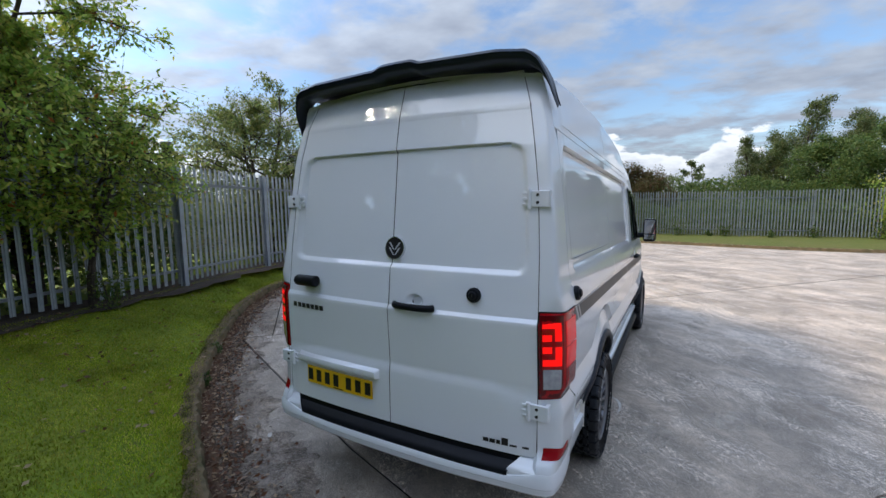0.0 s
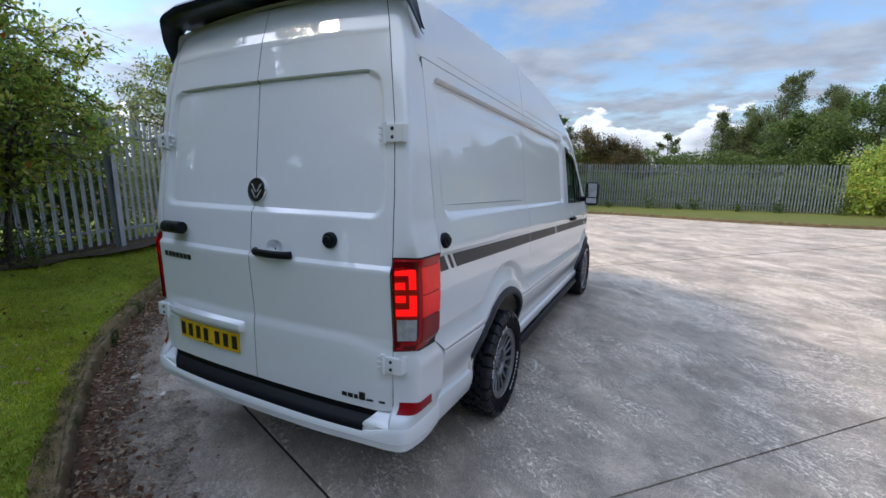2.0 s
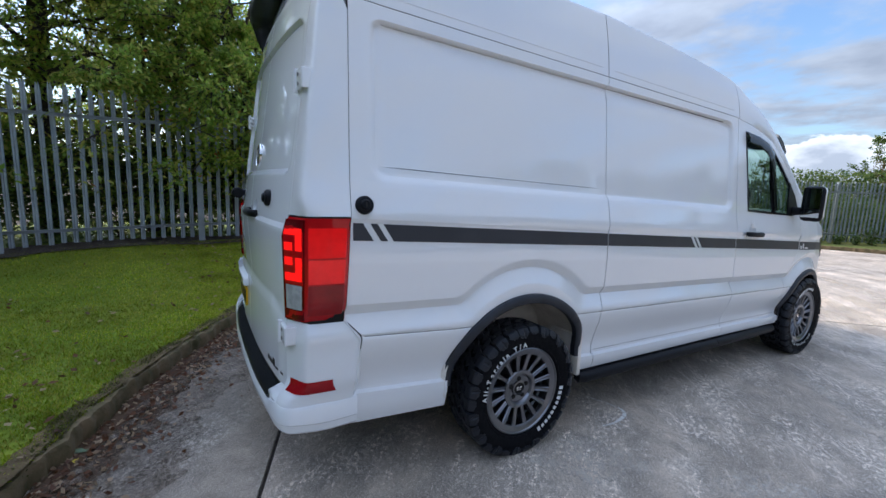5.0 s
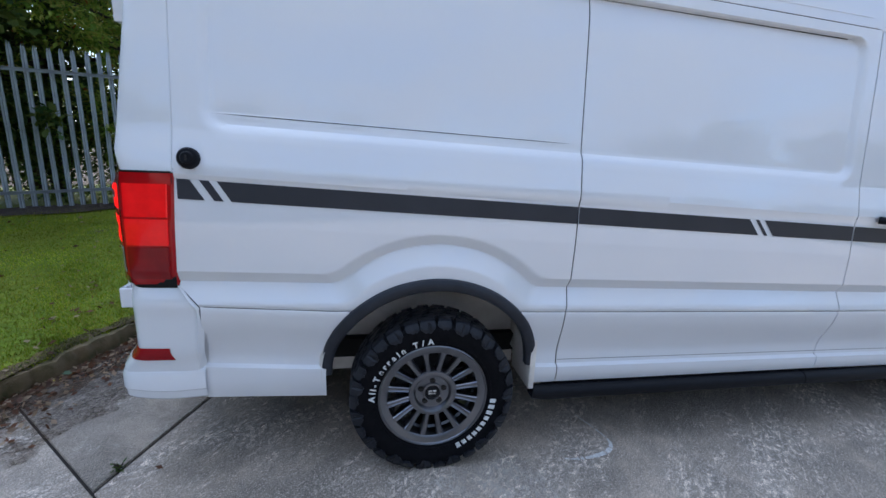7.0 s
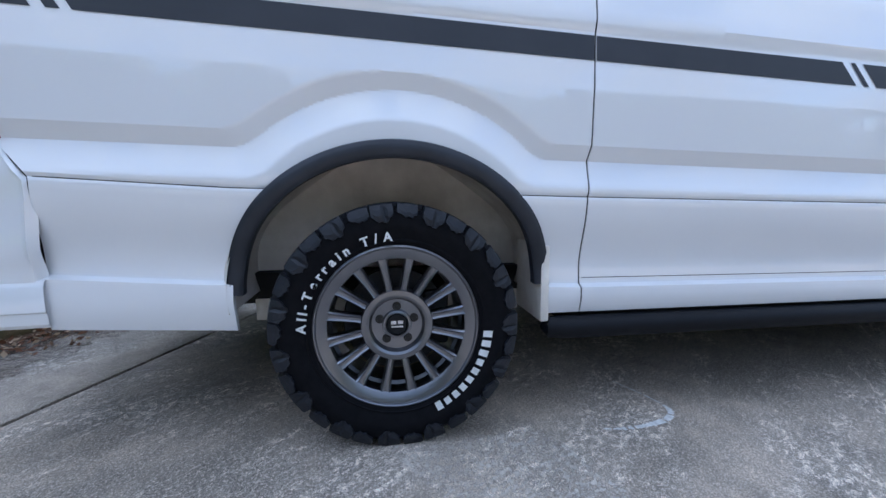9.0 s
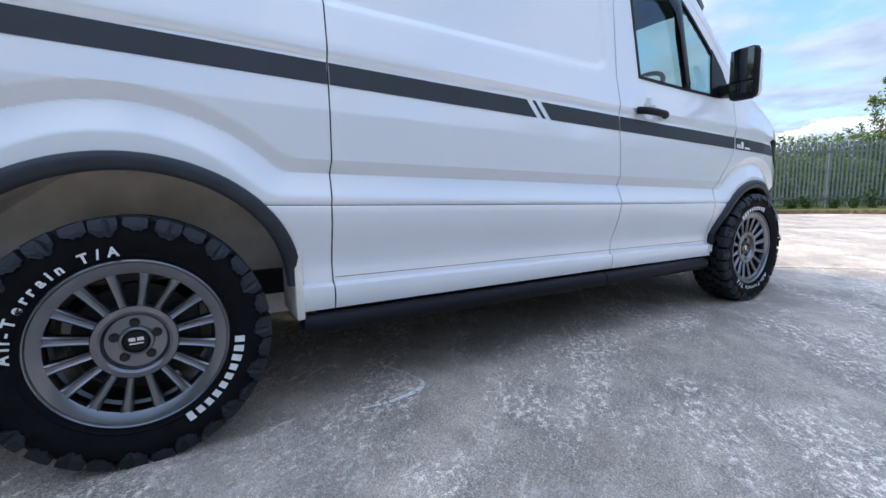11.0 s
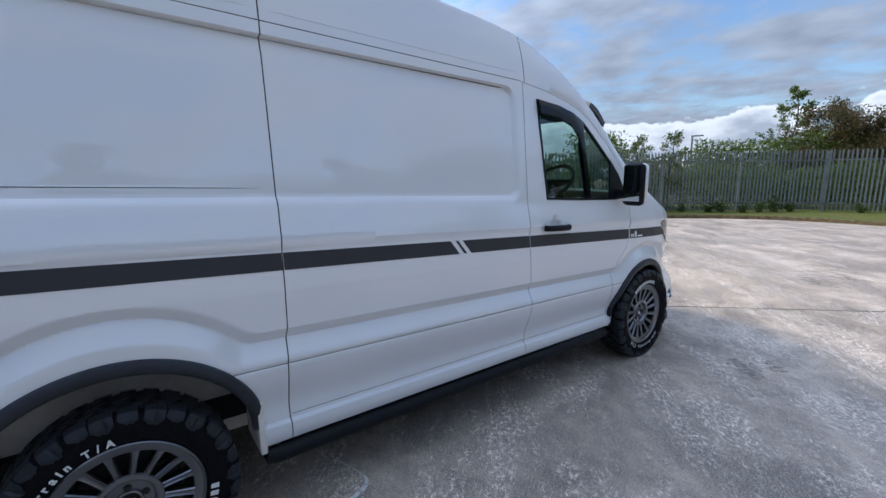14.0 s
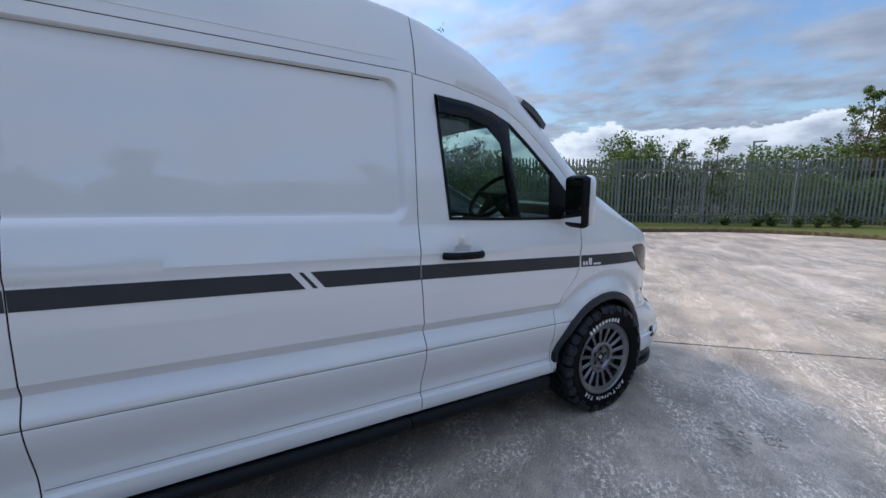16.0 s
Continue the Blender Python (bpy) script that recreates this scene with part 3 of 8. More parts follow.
sheet("joint_fill", [[(-8, -5), (29, -12), (44, 25), (-8, 21)]], -0.012, M_JOINT, "dark dirt packed into the joints of the yard", "joint")


def offset_line(line, d):
    out = []
    for i, p in enumerate(line):
        t = (line[min(i + 1, len(line) - 1)] - line[max(i - 1, 0)]).normalized()
        out.append(p + Vector((t.y, -t.x, 0)) * d)
    return out


# the line runs clockwise round the yard: lawn lies on its left-hand side
def lawn_side(line, d):
    return offset_line(line, -d)


KW = 0.07
bm = bmesh.new()
rows = []
inner = lawn_side(kerb_line, KW)
kerb_fine = smooth_line([(*p, 0) for p in KERB], 44)
for i, (a, b) in enumerate(zip(kerb_fine, lawn_side(kerb_fine, KW))):
    wob = 0.014 * noise.noise(a * 1.3) + 0.020 * noise.noise(a * 6.1) + 0.018 * noise.noise(a * 17.0)
    h = 0.112 + wob
    a = a + (b - a) * (0.30 * noise.noise(a * 4.3) + 0.45 * noise.noise(a * 14.0))
    rows.append([bm.verts.new(v) for v in (Vector((a.x, a.y, -0.05)), Vector((a.x, a.y, h - 0.03)), a.lerp(b, 0.2) + Vector((0, 0, h)), Vector((b.x, b.y, h + 0.004)), Vector((b.x, b.y, -0.05)))])
for a, b in zip(rows, rows[1:]):
    for k in range(4):
        bm.faces.new((a[k], a[k + 1], b[k + 1], b[k]))
bmesh.ops.recalc_face_normals(bm, faces=bm.faces[:])
kerb = tagged(new("kerb", mesh_of("kerb", bm, M_KERB, True, 40)), "mossy weathered concrete kerb edging the lawn", "kerb", kind="structure")

# the verge: one skin from the kerb to beyond the fence
bm = bmesh.new()
cols = []
N = len(kerb_line)


def fence_at(s):
    i = min(len(fence_line) - 2, int(s * (len(fence_line) - 1)))
    f = s * (len(fence_line) - 1) - i
    return fence_line[i].lerp(fence_line[i + 1], f)


def nearest_fence(p):
    return min(fence_line, key=lambda q: (q - p).length)


near_i = [min(range(len(fence_line)), key=lambda q: (fence_line[q] - a).length) for a in inner]
for i in range(1, len(near_i)):
    near_i[i] = max(near_i[i], near_i[i - 1])
far_side = []
for i, a in enumerate(inner):
    w = near_i[max(0, i - 9):i + 10]
    g = sum(w) / len(w)
    f = fence_line[int(g)].lerp(fence_line[min(len(fence_line) - 1, int(g) + 1)], g - int(g))
    f = Vector((f.x, f.y, 0))
    if a.x > 0.8 and a.y < 2:                     # behind the walk the lawn simply runs on
        f = a + Vector((-2.5, -6.0, 0))
    elif a.x > 8.5 and a.y > 12:
        f = a + Vector((0.5, 4.5, 0))
    far_side.append(f)
    gz = fence_ground(f)
    col = []
    for k in range(15):
        u = k / 12
        q = a.lerp(f, u) if u <= 1 else f + (f - a).normalized() * (2.2 * (k - 12))
        base = 0.112 + (gz - 0.112) * smooth01(u) + (0.015 * noise.noise(q * 1.1) + 0.008 * noise.noise(q * 3.7)) * min(1, k)
        col.append(bm.verts.new((q.x, q.y, base)))
    cols.append(col)
n_near = [i for i, a in enumerate(inner) if a.y > 11][0]
for c0, c1, nm, mt, lb in ((0, n_near + 1, "lawn", M_GRASS, "short mown green lawn rising gently to the fence"), (n_near, len(cols), "verge", M_GRASS_DRY, "dry olive-brown grass verge before the far fence")):
    piece = bmesh.new()
    grid = [[piece.verts.new(v.co) for v in col] for col in cols[c0:c1]]
    for a, b in zip(grid, grid[1:]):
        for k in range(14):
            piece.faces.new((a[k], a[k + 1], b[k + 1], b[k]))
    facing(piece, Vector((0, 0, 1)))
    tagged(new(nm, mesh_of(nm, piece, mt)), lb, "lawn", kind="structure")
bm.free()


def band(name, line, d0, d1, zfun, material, label, category, wave=0.0, kind="structure"):
    bm = bmesh.new()
    prev = None
    a_l, b_l = lawn_side(line, d0), lawn_side(line, d1)
    for a, b in zip(a_l, b_l):
        w0 = wave * noise.noise(a * 2.1)
        w1 = wave * (noise.noise(b * 2.3 + Vector((9, 3, 1))) + 0.7 * noise.noise(b * 9.1) + 0.15 * noise.noise(b * 23.0))
        t = (b - a).normalized()
        row = [bm.verts.new(Vector((q.x, q.y, zfun(q)))) for q in (a + t * w0 * (1 if d0 else 0), a.lerp(b, 0.5), b + t * w1)]
        if prev:
            for k in range(2):
                bm.faces.new((prev[k], prev[k + 1], row[k + 1], row[k]))
        prev = row
    facing(bm, Vector((0, 0, 1)))
    return tagged(new(name, mesh_of(name, bm, material)), label, category, kind=kind)


fine_kerb = smooth_line([(*p, 0) for p in KERB[3:14]], 24)
gutter = smooth_line([(*p, 0) for p in KERB[3:14]], 30)
band("gutter_litter", gutter, 0.0, -0.10, lambda p: 0.007, M_LITTER, "brown leaf litter and dirt lying along the kerb", "litter", 0.05)
band("gutter_litter", gutter, 0.0, -0.30, lambda p: 0.005, M_LITTER_THIN, "thin brown dirt spread along the kerb", "litter", 0.10)
band("gutter_litter", gutter, 0.0, -0.62, lambda p: 0.003, M_LITTER_SPARSE, "sparse brown dirt on the concrete near the kerb", "litter", 0.20)
fine_inner = smooth_line([(*p, 0) for p in KERB[1:14]], 24)
band("verge_edge", fine_inner, 0.045, 0.135, lambda p: 0.128, M_EDGESOIL, "worn bare earth edge between lawn and kerb", "soil", 0.05)
near_fence = smooth_line([(*p, 0) for p in FENCE[:13]], 14)
band("fence_soil", near_fence, -0.55, 0.6, lambda p: fence_ground(p) + 0.008, M_SOIL, "strip of bare dark soil under the palisade fence", "soil", 0.24)


# ---- palisade fence ----
def pale_mesh(h, k=1.0, material=None):
    """A W-section pale: folded strip with a split, pointed top."""
    bm = bmesh.new()
    sec = [(x * k, y) for x, y in ((-0.034, 0.0), (-0.026, 0.012), (-0.010, 0.012), (0.0, 0.002), (0.010, 0.012), (0.026, 0.012), (0.034, 0.0))]
    low = [bm.verts.new((x, -y, 0.05)) for x, y in sec]
    top = [bm.verts.new((x, -y, h - 0.10)) for x, y in sec]
    tip = [bm.verts.new((x * 0.25 + (0.012 if x > 0 else -0.012 if x < 0 else 0), -y - 0.004, h - (0.055 if i == 3 else 0.0 if i in (2, 4) else 0.02))) for i, (x, y) in enumerate(sec)]
    for a, b in ((low, top), (top, tip)):
        for i in range(6):
            bm.faces.new((a[i], a[i + 1], b[i + 1], b[i]))
    g = bmesh.ops.extrude_face_region(bm, geom=bm.faces[:])
    for v in g["geom"]:
        if isinstance(v, bmesh.types.BMVert):
            v.co.y += 0.003
    bmesh.ops.recalc_face_normals(bm, faces=bm.faces[:])
    return mesh_of("pale", bm, material or M_GALV, False)


def post_mesh(h, material=None):
    bm = bmesh.new()
    w = 0.05 if material is None else 0.032
    box(bm, (-w, 0.0, -0.3), (w, 0.006, h))
    box(bm, (-w, 0.094, -0.3), (w, 0.10, h))
    box(bm, (-0.004, 0.006, -0.3), (0.004, 0.094, h))
    return mesh_of("post", bm, material or M_GALV_DARK, False)


def walk_line(line, step):
    """Points at even steps along a line, with the direction there."""
    out, left = [], 0.0
    for a, b in zip(line, line[1:]):
        d = (b - a).length
        t = left
        while t < d:
            out.append((a.lerp(b, t / d), (b - a).normalized()))
            t += step
        left = t - d
    return out


PALE_STEP, POST_EVERY = 0.152, 18


def build_fence(name, line, h, label, step=PALE_STEP, every=POST_EVERY, k=1.0, metal=None):
    fence = thing(name, label, "fence", "palisade fencing")
    pale, post = pale_mesh(h, k, metal), post_mesh(h - 0.06, metal)
    places = walk_line(line, step)
    rng = random.Random(5)
    last = None
    for i, (p, d) in enumerate(places):
        ang = math.degrees(math.atan2(d.y, d.x))
        z = fence_ground(p)
        tall = interp(p.y, [(-1.2, 1.13), (0.2, 1.08), (1.8, 1.0)])
        up = Matrix.Diagonal((1, 1, tall, 1))
        m = pose(p.x, p.y, z + rng.uniform(-0.012, 0.012), rng.uniform(-0.5, 0.5), rng.uniform(-0.5, 0.5), ang + 180) @ up
        if i % every == 6:
            back = Vector((d.y, -d.x, 0)) * (0.055 if metal is None else -0.125)
            share("post", post, fence, pose(p.x + back.x, p.y + back.y, z, 0, 0, ang + 180) @ up)
            if last is not None:
                for rz in (0.30, (h - 0.36) * tall):
                    bm = bmesh.new()
                    a, b = Vector((*last[0].xy, last[1] + rz)), Vector((p.x, p.y, z + rz))
                    off = Vector((d.y, -d.x, 0)) * 0.012
                    for q0, q1 in (((0, -0.025), (0.006, 0.025)), ((0.006, 0.019), (0.045, 0.025))):
                        vs = []
                        for e in (a, b):
                            for (s, t) in ((q0[0], q0[1]), (q1[0], q0[1]), (q1[0], q1[1]), (q0[0], q1[1])):
                                vs.append(bm.verts.new(e + off + Vector((d.y, -d.x, 0)) * s + Vector((0, 0, t))))
                        for f in ((0, 1, 2, 3), (4, 7, 6, 5), (0, 4, 5, 1), (1, 5, 6, 2), (2, 6, 7, 3), (3, 7, 4, 0)):
                            bm.faces.new([vs[k] for k in f])
                    bmesh.ops.recalc_face_normals(bm, faces=bm.faces[:])
                    part("rail", bm, metal or M_GALV_DARK, fence, smooth=False)
            last = (p.copy(), z)
        share("pale", pale, fence, m)
    return fence


split = [i for i, p in enumerate(fence_line) if p.y > 9.0][0]
build_fence("palisade_fence", fence_line[:split + 1], 2.28, "galvanised steel palisade fence standing on the lawn's far edge")
build_fence("palisade_fence", fence_line[split:], 2.12, "galvanised steel palisade fence closing the yard's far end", 0.118, 23, 0.80, M_GALV_OLD)


# ---- the van: its lines along the side, as heights over the length y ----
def l_bot(y):
    return interp(y, [(0, 0.46), (0.35, 0.41), (0.9, 0.375), (1.9, 0.385), (3.5, 0.375), (4.56, 0.36), (5.6, 0.27)])


def l_sill(y):
    return interp(y, [(0.3, 0.567), (0.8, 0.528), (1.98, 0.474), (3.5, 0.450), (4.6, 0.432), (5.6, 0.41)])


def l_crease(y):
    return interp(y, [(0, 0.868), (0.39, 0.848), (0.89, 0.815), (1.98, 0.780), (3.55, 0.738), (4.6, 0.715), (5.6, 0.66)])


def l_fold(y):
    return 0.962 - 0.034 * y


def l_st0(y):
    return 1.302 - 0.0490 * y


def l_st1(y):
    return 1.378 - 0.0490 * y


def l_rb(y):
    return 1.552 - 0.036 * y


def l_rt(y):
    return 2.268 - 0.040 * y


def l_gut(y):
    return 2.335 - 0.045 * y if y < 3.56 else interp(y, EDGE)


EDGE = [(3.56, 2.170), (3.80, 2.135), (4.0, 2.085), (4.15, 2.035), (4.28, 1.955), (4.45, 1.815), (4.62, 1.655), (4.80, 1.50), (4.95, 1.405), (5.15, 1.335), (5.35, 1.25), (5.55, 1.15), (5.75, 1.0), (5.95, 0.85)]
TOP = [(0.28, 2.66), (0.6, 2.715), (1.2, 2.735), (2.0, 2.72), (2.8, 2.67), (3.3, 2.62), (3.66, 2.565), (3.97, 2.455), (4.3, 2.235), (4.48, 2.085), (4.62, 1.955), (4.9, 1.71), (5.15, 1.53), (5.3, 1.42), (5.45, 1.36), (5.7, 1.265), (5.88, 1.08), (5.95, 0.90)]
PLAN = [(0.0, 1.0), (4.9, 1.0), (5.15, 0.985), (5.35, 0.952), (5.5, 0.905), (5.62, 0.845), (5.74, 0.75), (5.84, 0.62), (5.92, 0.42), (5.965, 0.0)]
SECTION = [(0.30, 0.90), (0.42, 0.938), (0.47, 0.955), (0.60, 0.952), (0.84, 0.982), (0.885, 0.986), (0.965, 0.986), (1.20, 0.988), (1.376, 0.977), (1.398, 0.987), (1.42, 0.984), (1.56, 0.953), (1.9, 0.918),
           (2.10, 0.896), (2.33, 0.868), (2.5, 0.80)]
ARCHES = ((1.362, 0.49, 0.52, 0.468, 0.645), (5.0, 0.42, 0.455, 0.448, 0.590))     # y, z, half length, height, outer bulge


def arch_value(y, z, grow=0.0):
    """Below 1 inside a wheel opening."""
    best = 9
    for yc, zc, a, b, _ in ARCHES:
        dz = (z - zc) / (b - 0.03 + grow) if z > zc else 0
        best = min(best, math.hypot((y - yc) / (a - 0.03 + grow), dz))
    return best


def side_x(y, z):
    """Half width of the body at length y and height z."""
    zr = z + 0.042 * y * min(1, max(0.4, z))
    x = interp(zr, SECTION)
    if 0.40 < y < 3.52:                                          # the pressed upper panel
        dt = l_rt(y) - z
        ins = min(y - 0.43, 3.505 - y, z - l_rb(y), dt)
        upper = 1.0 if dt == ins else 0.0
        cy = max(0, 0.09 - (y - 0.43), 0.09 - (3.505 - y))
        cz = max(0, 0.09 - (z - l_rb(y)), 0.09 - (l_rt(y) - z))
        if cy > 0 and cz > 0:
            ins = 0.09 - math.hypot(cy, cz)
            upper = (cz / math.hypot(cy, cz)) ** 2 if dt < 0.09 else 0.0
        width = 0.038 - 0.028 * upper                            # the upper edge is turned in sharply
        x -= (0.021 + 0.010 * upper * (1 - smooth01((ins - 0.02) / 0.065))) * min(1.0, ins / width) ** (1.4 - 0.4 * upper) if ins > 0 else 0
        if 0.50 < y < 3.43 and 0 < dt < 0.02:                    # a narrow gap added under the turned edge, to shade it into a dark line
            x -= 0.011 * math.exp(-((dt - 0.0094) / 0.0042) ** 2) * smooth01((y - 0.50) / 0.03) * smooth01((3.43 - y) / 0.03)
        if y < 1.972:                                            # a fine step dies out towards the seam
            x -= 0.003 * smooth01((z - l_rb(y) - 0.073) / 0.006) * smooth01((z - l_rb(y)) / 0.05) * smooth01((1.96 - y) / 0.5) * smooth01((y - 0.45) / 0.08)
    x -= 0.005 * math.exp(-((z - l_crease(y)) / 0.006) ** 2)     # fine pressed line
    x -= 0.021 * smooth01((z - l_sill(y)) / 0.012) * smooth01((l_crease(y) - 0.05 - z) / 0.2) if z > l_sill(y) else 0
    # a folded valley follows the lower line and runs up round the wheel arches; below it a ledge turns out again
    rise = z - l_fold(y)
    for yc, zc, a, b, r in ARCHES:
        away = math.hypot(y - yc, max(0, z - zc)) - (r - 0.033)
        h = min(1, max(0, 0.5 + 0.5 * (away - rise) / 0.035))
        rise = away * (1 - h) + rise * h - 0.035 * h * (1 - h)
    if rise > 0:
        x -= 0.027 * max(0.0, 1 - rise / 0.048)
    else:
        x += -0.027 + 0.036 * min(1.0, -rise / 0.09) * (1 - 0.28 * smooth01((-rise - 0.105) / 0.2))
    pocket = math.hypot((y - 3.808) / 0.060, (z - 1.252) / 0.046)
    if pocket < 1:
        x -= 0.036 * smooth01((1 - pocket) / 0.5)
    return x * interp(y - 0.28 * smooth01((0.72 - z) / 0.25), PLAN)


def side_at(y, z, out=0.0):
    return Vector((side_x(y, z) + out, y, z))


LEVELS = [lambda y: l_bot(y), lambda y: l_bot(y) + 0.035, lambda y: l_sill(y), lambda y: l_sill(y) + 0.02, lambda y: l_crease(y) - 0.012, lambda y: l_crease(y), lambda y: l_crease(y) + 0.012, lambda y: l_fold(y), lambda y: l_fold(y) + 0.055,
          l_st0, l_st1, lambda y: l_st1(y) + 0.02, l_rb, lambda y: l_rb(y) + 0.045, lambda y: l_rb(y) + 0.078, lambda y: l_rb(y) + 0.09, lambda y: l_rt(y) - 0.045, lambda y: l_rt(y) - 0.0188, l_rt, lambda y: l_gut(y) - 0.006]
SUBS = [1, 2, 4, 14, 2, 2, 12, 8, 40, 3, 2, 6, 5, 4, 3, 12, 3, 6, 2]


def in_poly(y, z, poly):
    inside = False
    for (a, b), (c, d) in zip(poly, poly[1:] + poly[:1]):
        if (b > z) != (d > z) and y < (c - a) * (z - b) / (d - b) + a:
            inside = not inside
    return inside


def side_panel(y0, y1, top=19, hole=None, base=0, ny=None, flip=False):
    """A body side skin between two seams y0(z), y1(z), up to level number top."""
    bm = bmesh.new()
    levels, subs = LEVELS[base:top + 1], SUBS[base:top]
    if ny is None:
        ny = max(4, int((y1(1.0) - y0(1.0)) / 0.0105))
    grid = []
    for i in range(ny + 1):
        u = i / ny
        col = []
        for k in range(len(levels)):
            for s in range(subs[k] if k < len(subs) else 1):
                y = y0(1.0) + (y1(1.0) - y0(1.0)) * u
                for _ in range(2):
                    z = levels[k](y) if s == 0 else levels[k](y) + (levels[k + 1](y) - levels[k](y)) * s / subs[k]
                    y = y0(z) + (y1(z) - y0(z)) * u
                col.append((y, z))
        grid.append(col)
    verts = {}

    def vert(i, j):
        if (i, j) not in verts:
            y, z = grid[i][j]
            v = arch_value(y, z)
            if v < 1:
                for yc, zc, a, b, _ in ARCHES:
                    if abs(y - yc) < a:
                        if z > zc:
                            y, z = yc + (y - yc) / max(v, 0.01), zc + (z - zc) / max(v, 0.01)
                        else:
                            y = yc + math.copysign(a - 0.03, y - yc)
            verts[i, j] = bm.verts.new(side_at(y, z))
        return verts[i, j]

    for i in range(ny):
        for j in range(len(grid[0]) - 1):
            q = ((i, j), (i + 1, j), (i + 1, j + 1), (i, j + 1))
            if all(arch_value(*grid[a][b]) < 1 for a, b in q):
                continue
            if hole and all(in_poly(*grid[a][b], hole) for a, b in q):
                continue
            if len({(round(vert(*c).co.y, 4), round(vert(*c).co.z, 4)) for c in q}) < 3:
                continue
            try:
                bm.faces.new([vert(*c) for c in q])
            except ValueError:
                pass
    facing(bm, Vector((1, 0, 0)))
    lip(bm, lambda c: Vector((-0.022, 0, 0)))
    return bm


OFF_SIDE = 0.065                                 # the body's middle lies off the axis by half of this


def mirrored(ob, name=None):
    """The same part on the other side of the van."""
    o = new(name or ob.name.split(".")[0], ob.data)
    o.parent = ob.parent
    o.scale = (-1, 1, 1)
    o.location.x = -OFF_SIDE
    if "label" in ob:
        o["label"] = ob["label"]
    for c in ob.children:
        d = new(c.name.split(".")[0], c.data)
        d.parent = o
    return o


van = thing("panel_van", "white high-roof panel van with charcoal side stripe parked on concrete", "van")


def seam_rear(z):
    return interp(z, [(0.92, 0.310), (1.38, 0.335), (1.7, 0.338), (2.3, 0.348)])


def seam_mid(z):
    return interp(z, [(0.4, 1.992), (0.78, 1.984), (0.95, 1.994), (1.3, 1.998), (1.5, 2.004), (2.3, 2.008)])


def seam_cab(z):
    return interp(z, [(0.36, 3.566), (0.46, 3.568), (0.60, 3.576), (0.74, 3.580), (0.90, 3.568), (1.18, 3.553), (1.45, 3.556), (2.2, 3.572)])


def seam_front(z):
    return interp(z, [(0.36, 4.535), (0.46, 4.532), (0.6, 4.522), (0.73, 4.512), (0.80, 4.520), (0.90, 4.575), (1.0, 4.675), (1.06, 4.712), (1.15, 4.722), (1.36, 4.735), (1.9, 4.74)])


WINDOW = [(3.690, 2.075), (3.700, 1.90), (3.742, 1.425), (4.10, 1.405), (4.55, 1.388), (4.70, 1.405), (4.60, 1.575), (4.45, 1.722), (4.30, 1.855), (4.18, 1.955), (4.05, 2.015), (3.9, 2.05)]
GAP = 0.0028

quarter = part("quarter_panel", side_panel(lambda z: max(seam_rear(z), interp(z, [(0.3, 0.365), (0.56, 0.362), (0.84, 0.388), (0.86, 0.380), (0.925, 0.318)])) + GAP if z < 0.925 else seam_rear(z) + GAP,
                                           lambda z: seam_mid(z) - GAP), M_WHITE, van, "glossy white pressed side panel", angle=22)
side_door = part("side_panel", side_panel(lambda z: seam_mid(z) + GAP, lambda z: seam_cab(z) - GAP), M_WHITE, van, angle=22)
hole = [(4.14 + (y - 4.14) * 0.985, 1.70 + (z - 1.70) * 0.975) for y, z in WINDOW]


def cab_top(y):
    return l_gut(y)


LEV_BACK, SUB_BACK = LEVELS, SUBS
LEVELS = LEVELS[:12] + [lambda y: min(1.40, l_gut(y) - 0.02), lambda y: l_gut(y) - 0.005]
SUBS = SUBS[:11] + [5, 52]
cab_door = part("cab_door", side_panel(lambda z: seam_cab(z) + GAP, lambda z: seam_front(z) - GAP, top=13, hole=hole), M_WHITE, van, angle=22)
LEVELS = LEVELS[:11] + [lambda y: l_st1(y) + 0.3 * (l_gut(y) - l_st1(y)), lambda y: l_gut(y)]
SUBS = SUBS[:10] + [2, 7]
wing = part("front_wing", side_panel(lambda z: seam_front(z) + GAP, lambda z: 5.962, top=12, ny=60), M_WHITE, van, angle=30)
LEVELS, SUBS = LEV_BACK, SUB_BACK
for ob in (quarter, side_door, cab_door, wing):
    mirrored(ob)


# roof, windscreen, bonnet: one section swept forwards, cut into parts by its length
def roof_section(y):
    """Half of the van's roof as points from the gutter over a crisp shoulder to the crown."""
    ze, zt = l_gut(y), interp(y, TOP)
    xe, h = side_x(y, ze), zt - ze
    e = interp(y, [(0.3, 0.80), (2.1, 0.80), (3.5, 0.715), (3.9, 0.62)])
    ex, ez = xe - 0.062, ze + e * h
    crown = lambda x: ez + (zt - ez) * (1 - abs(x / ex) ** 2.1)
    pts = [(xe - 0.062 * k / 10 + 0.006 * math.sin(math.pi * k / 10), ze + (ez - ze) * 0.94 * k / 10) for k in range(11)]
    a, m, c = Vector(pts[-1]), Vector((ex - 0.002, ez + 0.012)), Vector((ex - 0.045, crown(ex - 0.045)))
    pts += [tuple(a * (1 - t) ** 2 + m * 2 * t * (1 - t) + c * t * t) for t in (0.25, 0.5, 0.75)]
    return pts + [((ex - 0.045) * (1 - k / 10), crown((ex - 0.045) * (1 - k / 10))) for k in range(11)]


def roof_x(y, z):
    """Half width of the roof skin at length y and height z."""
    return interp(z, [(q, p) for p, q in roof_section(y)])


def roof_z(y, x):
    """Height of the roof skin at length y, x metres off the middle."""
    return interp(abs(x), [(p, q) for p, q in reversed(roof_section(y)) ])


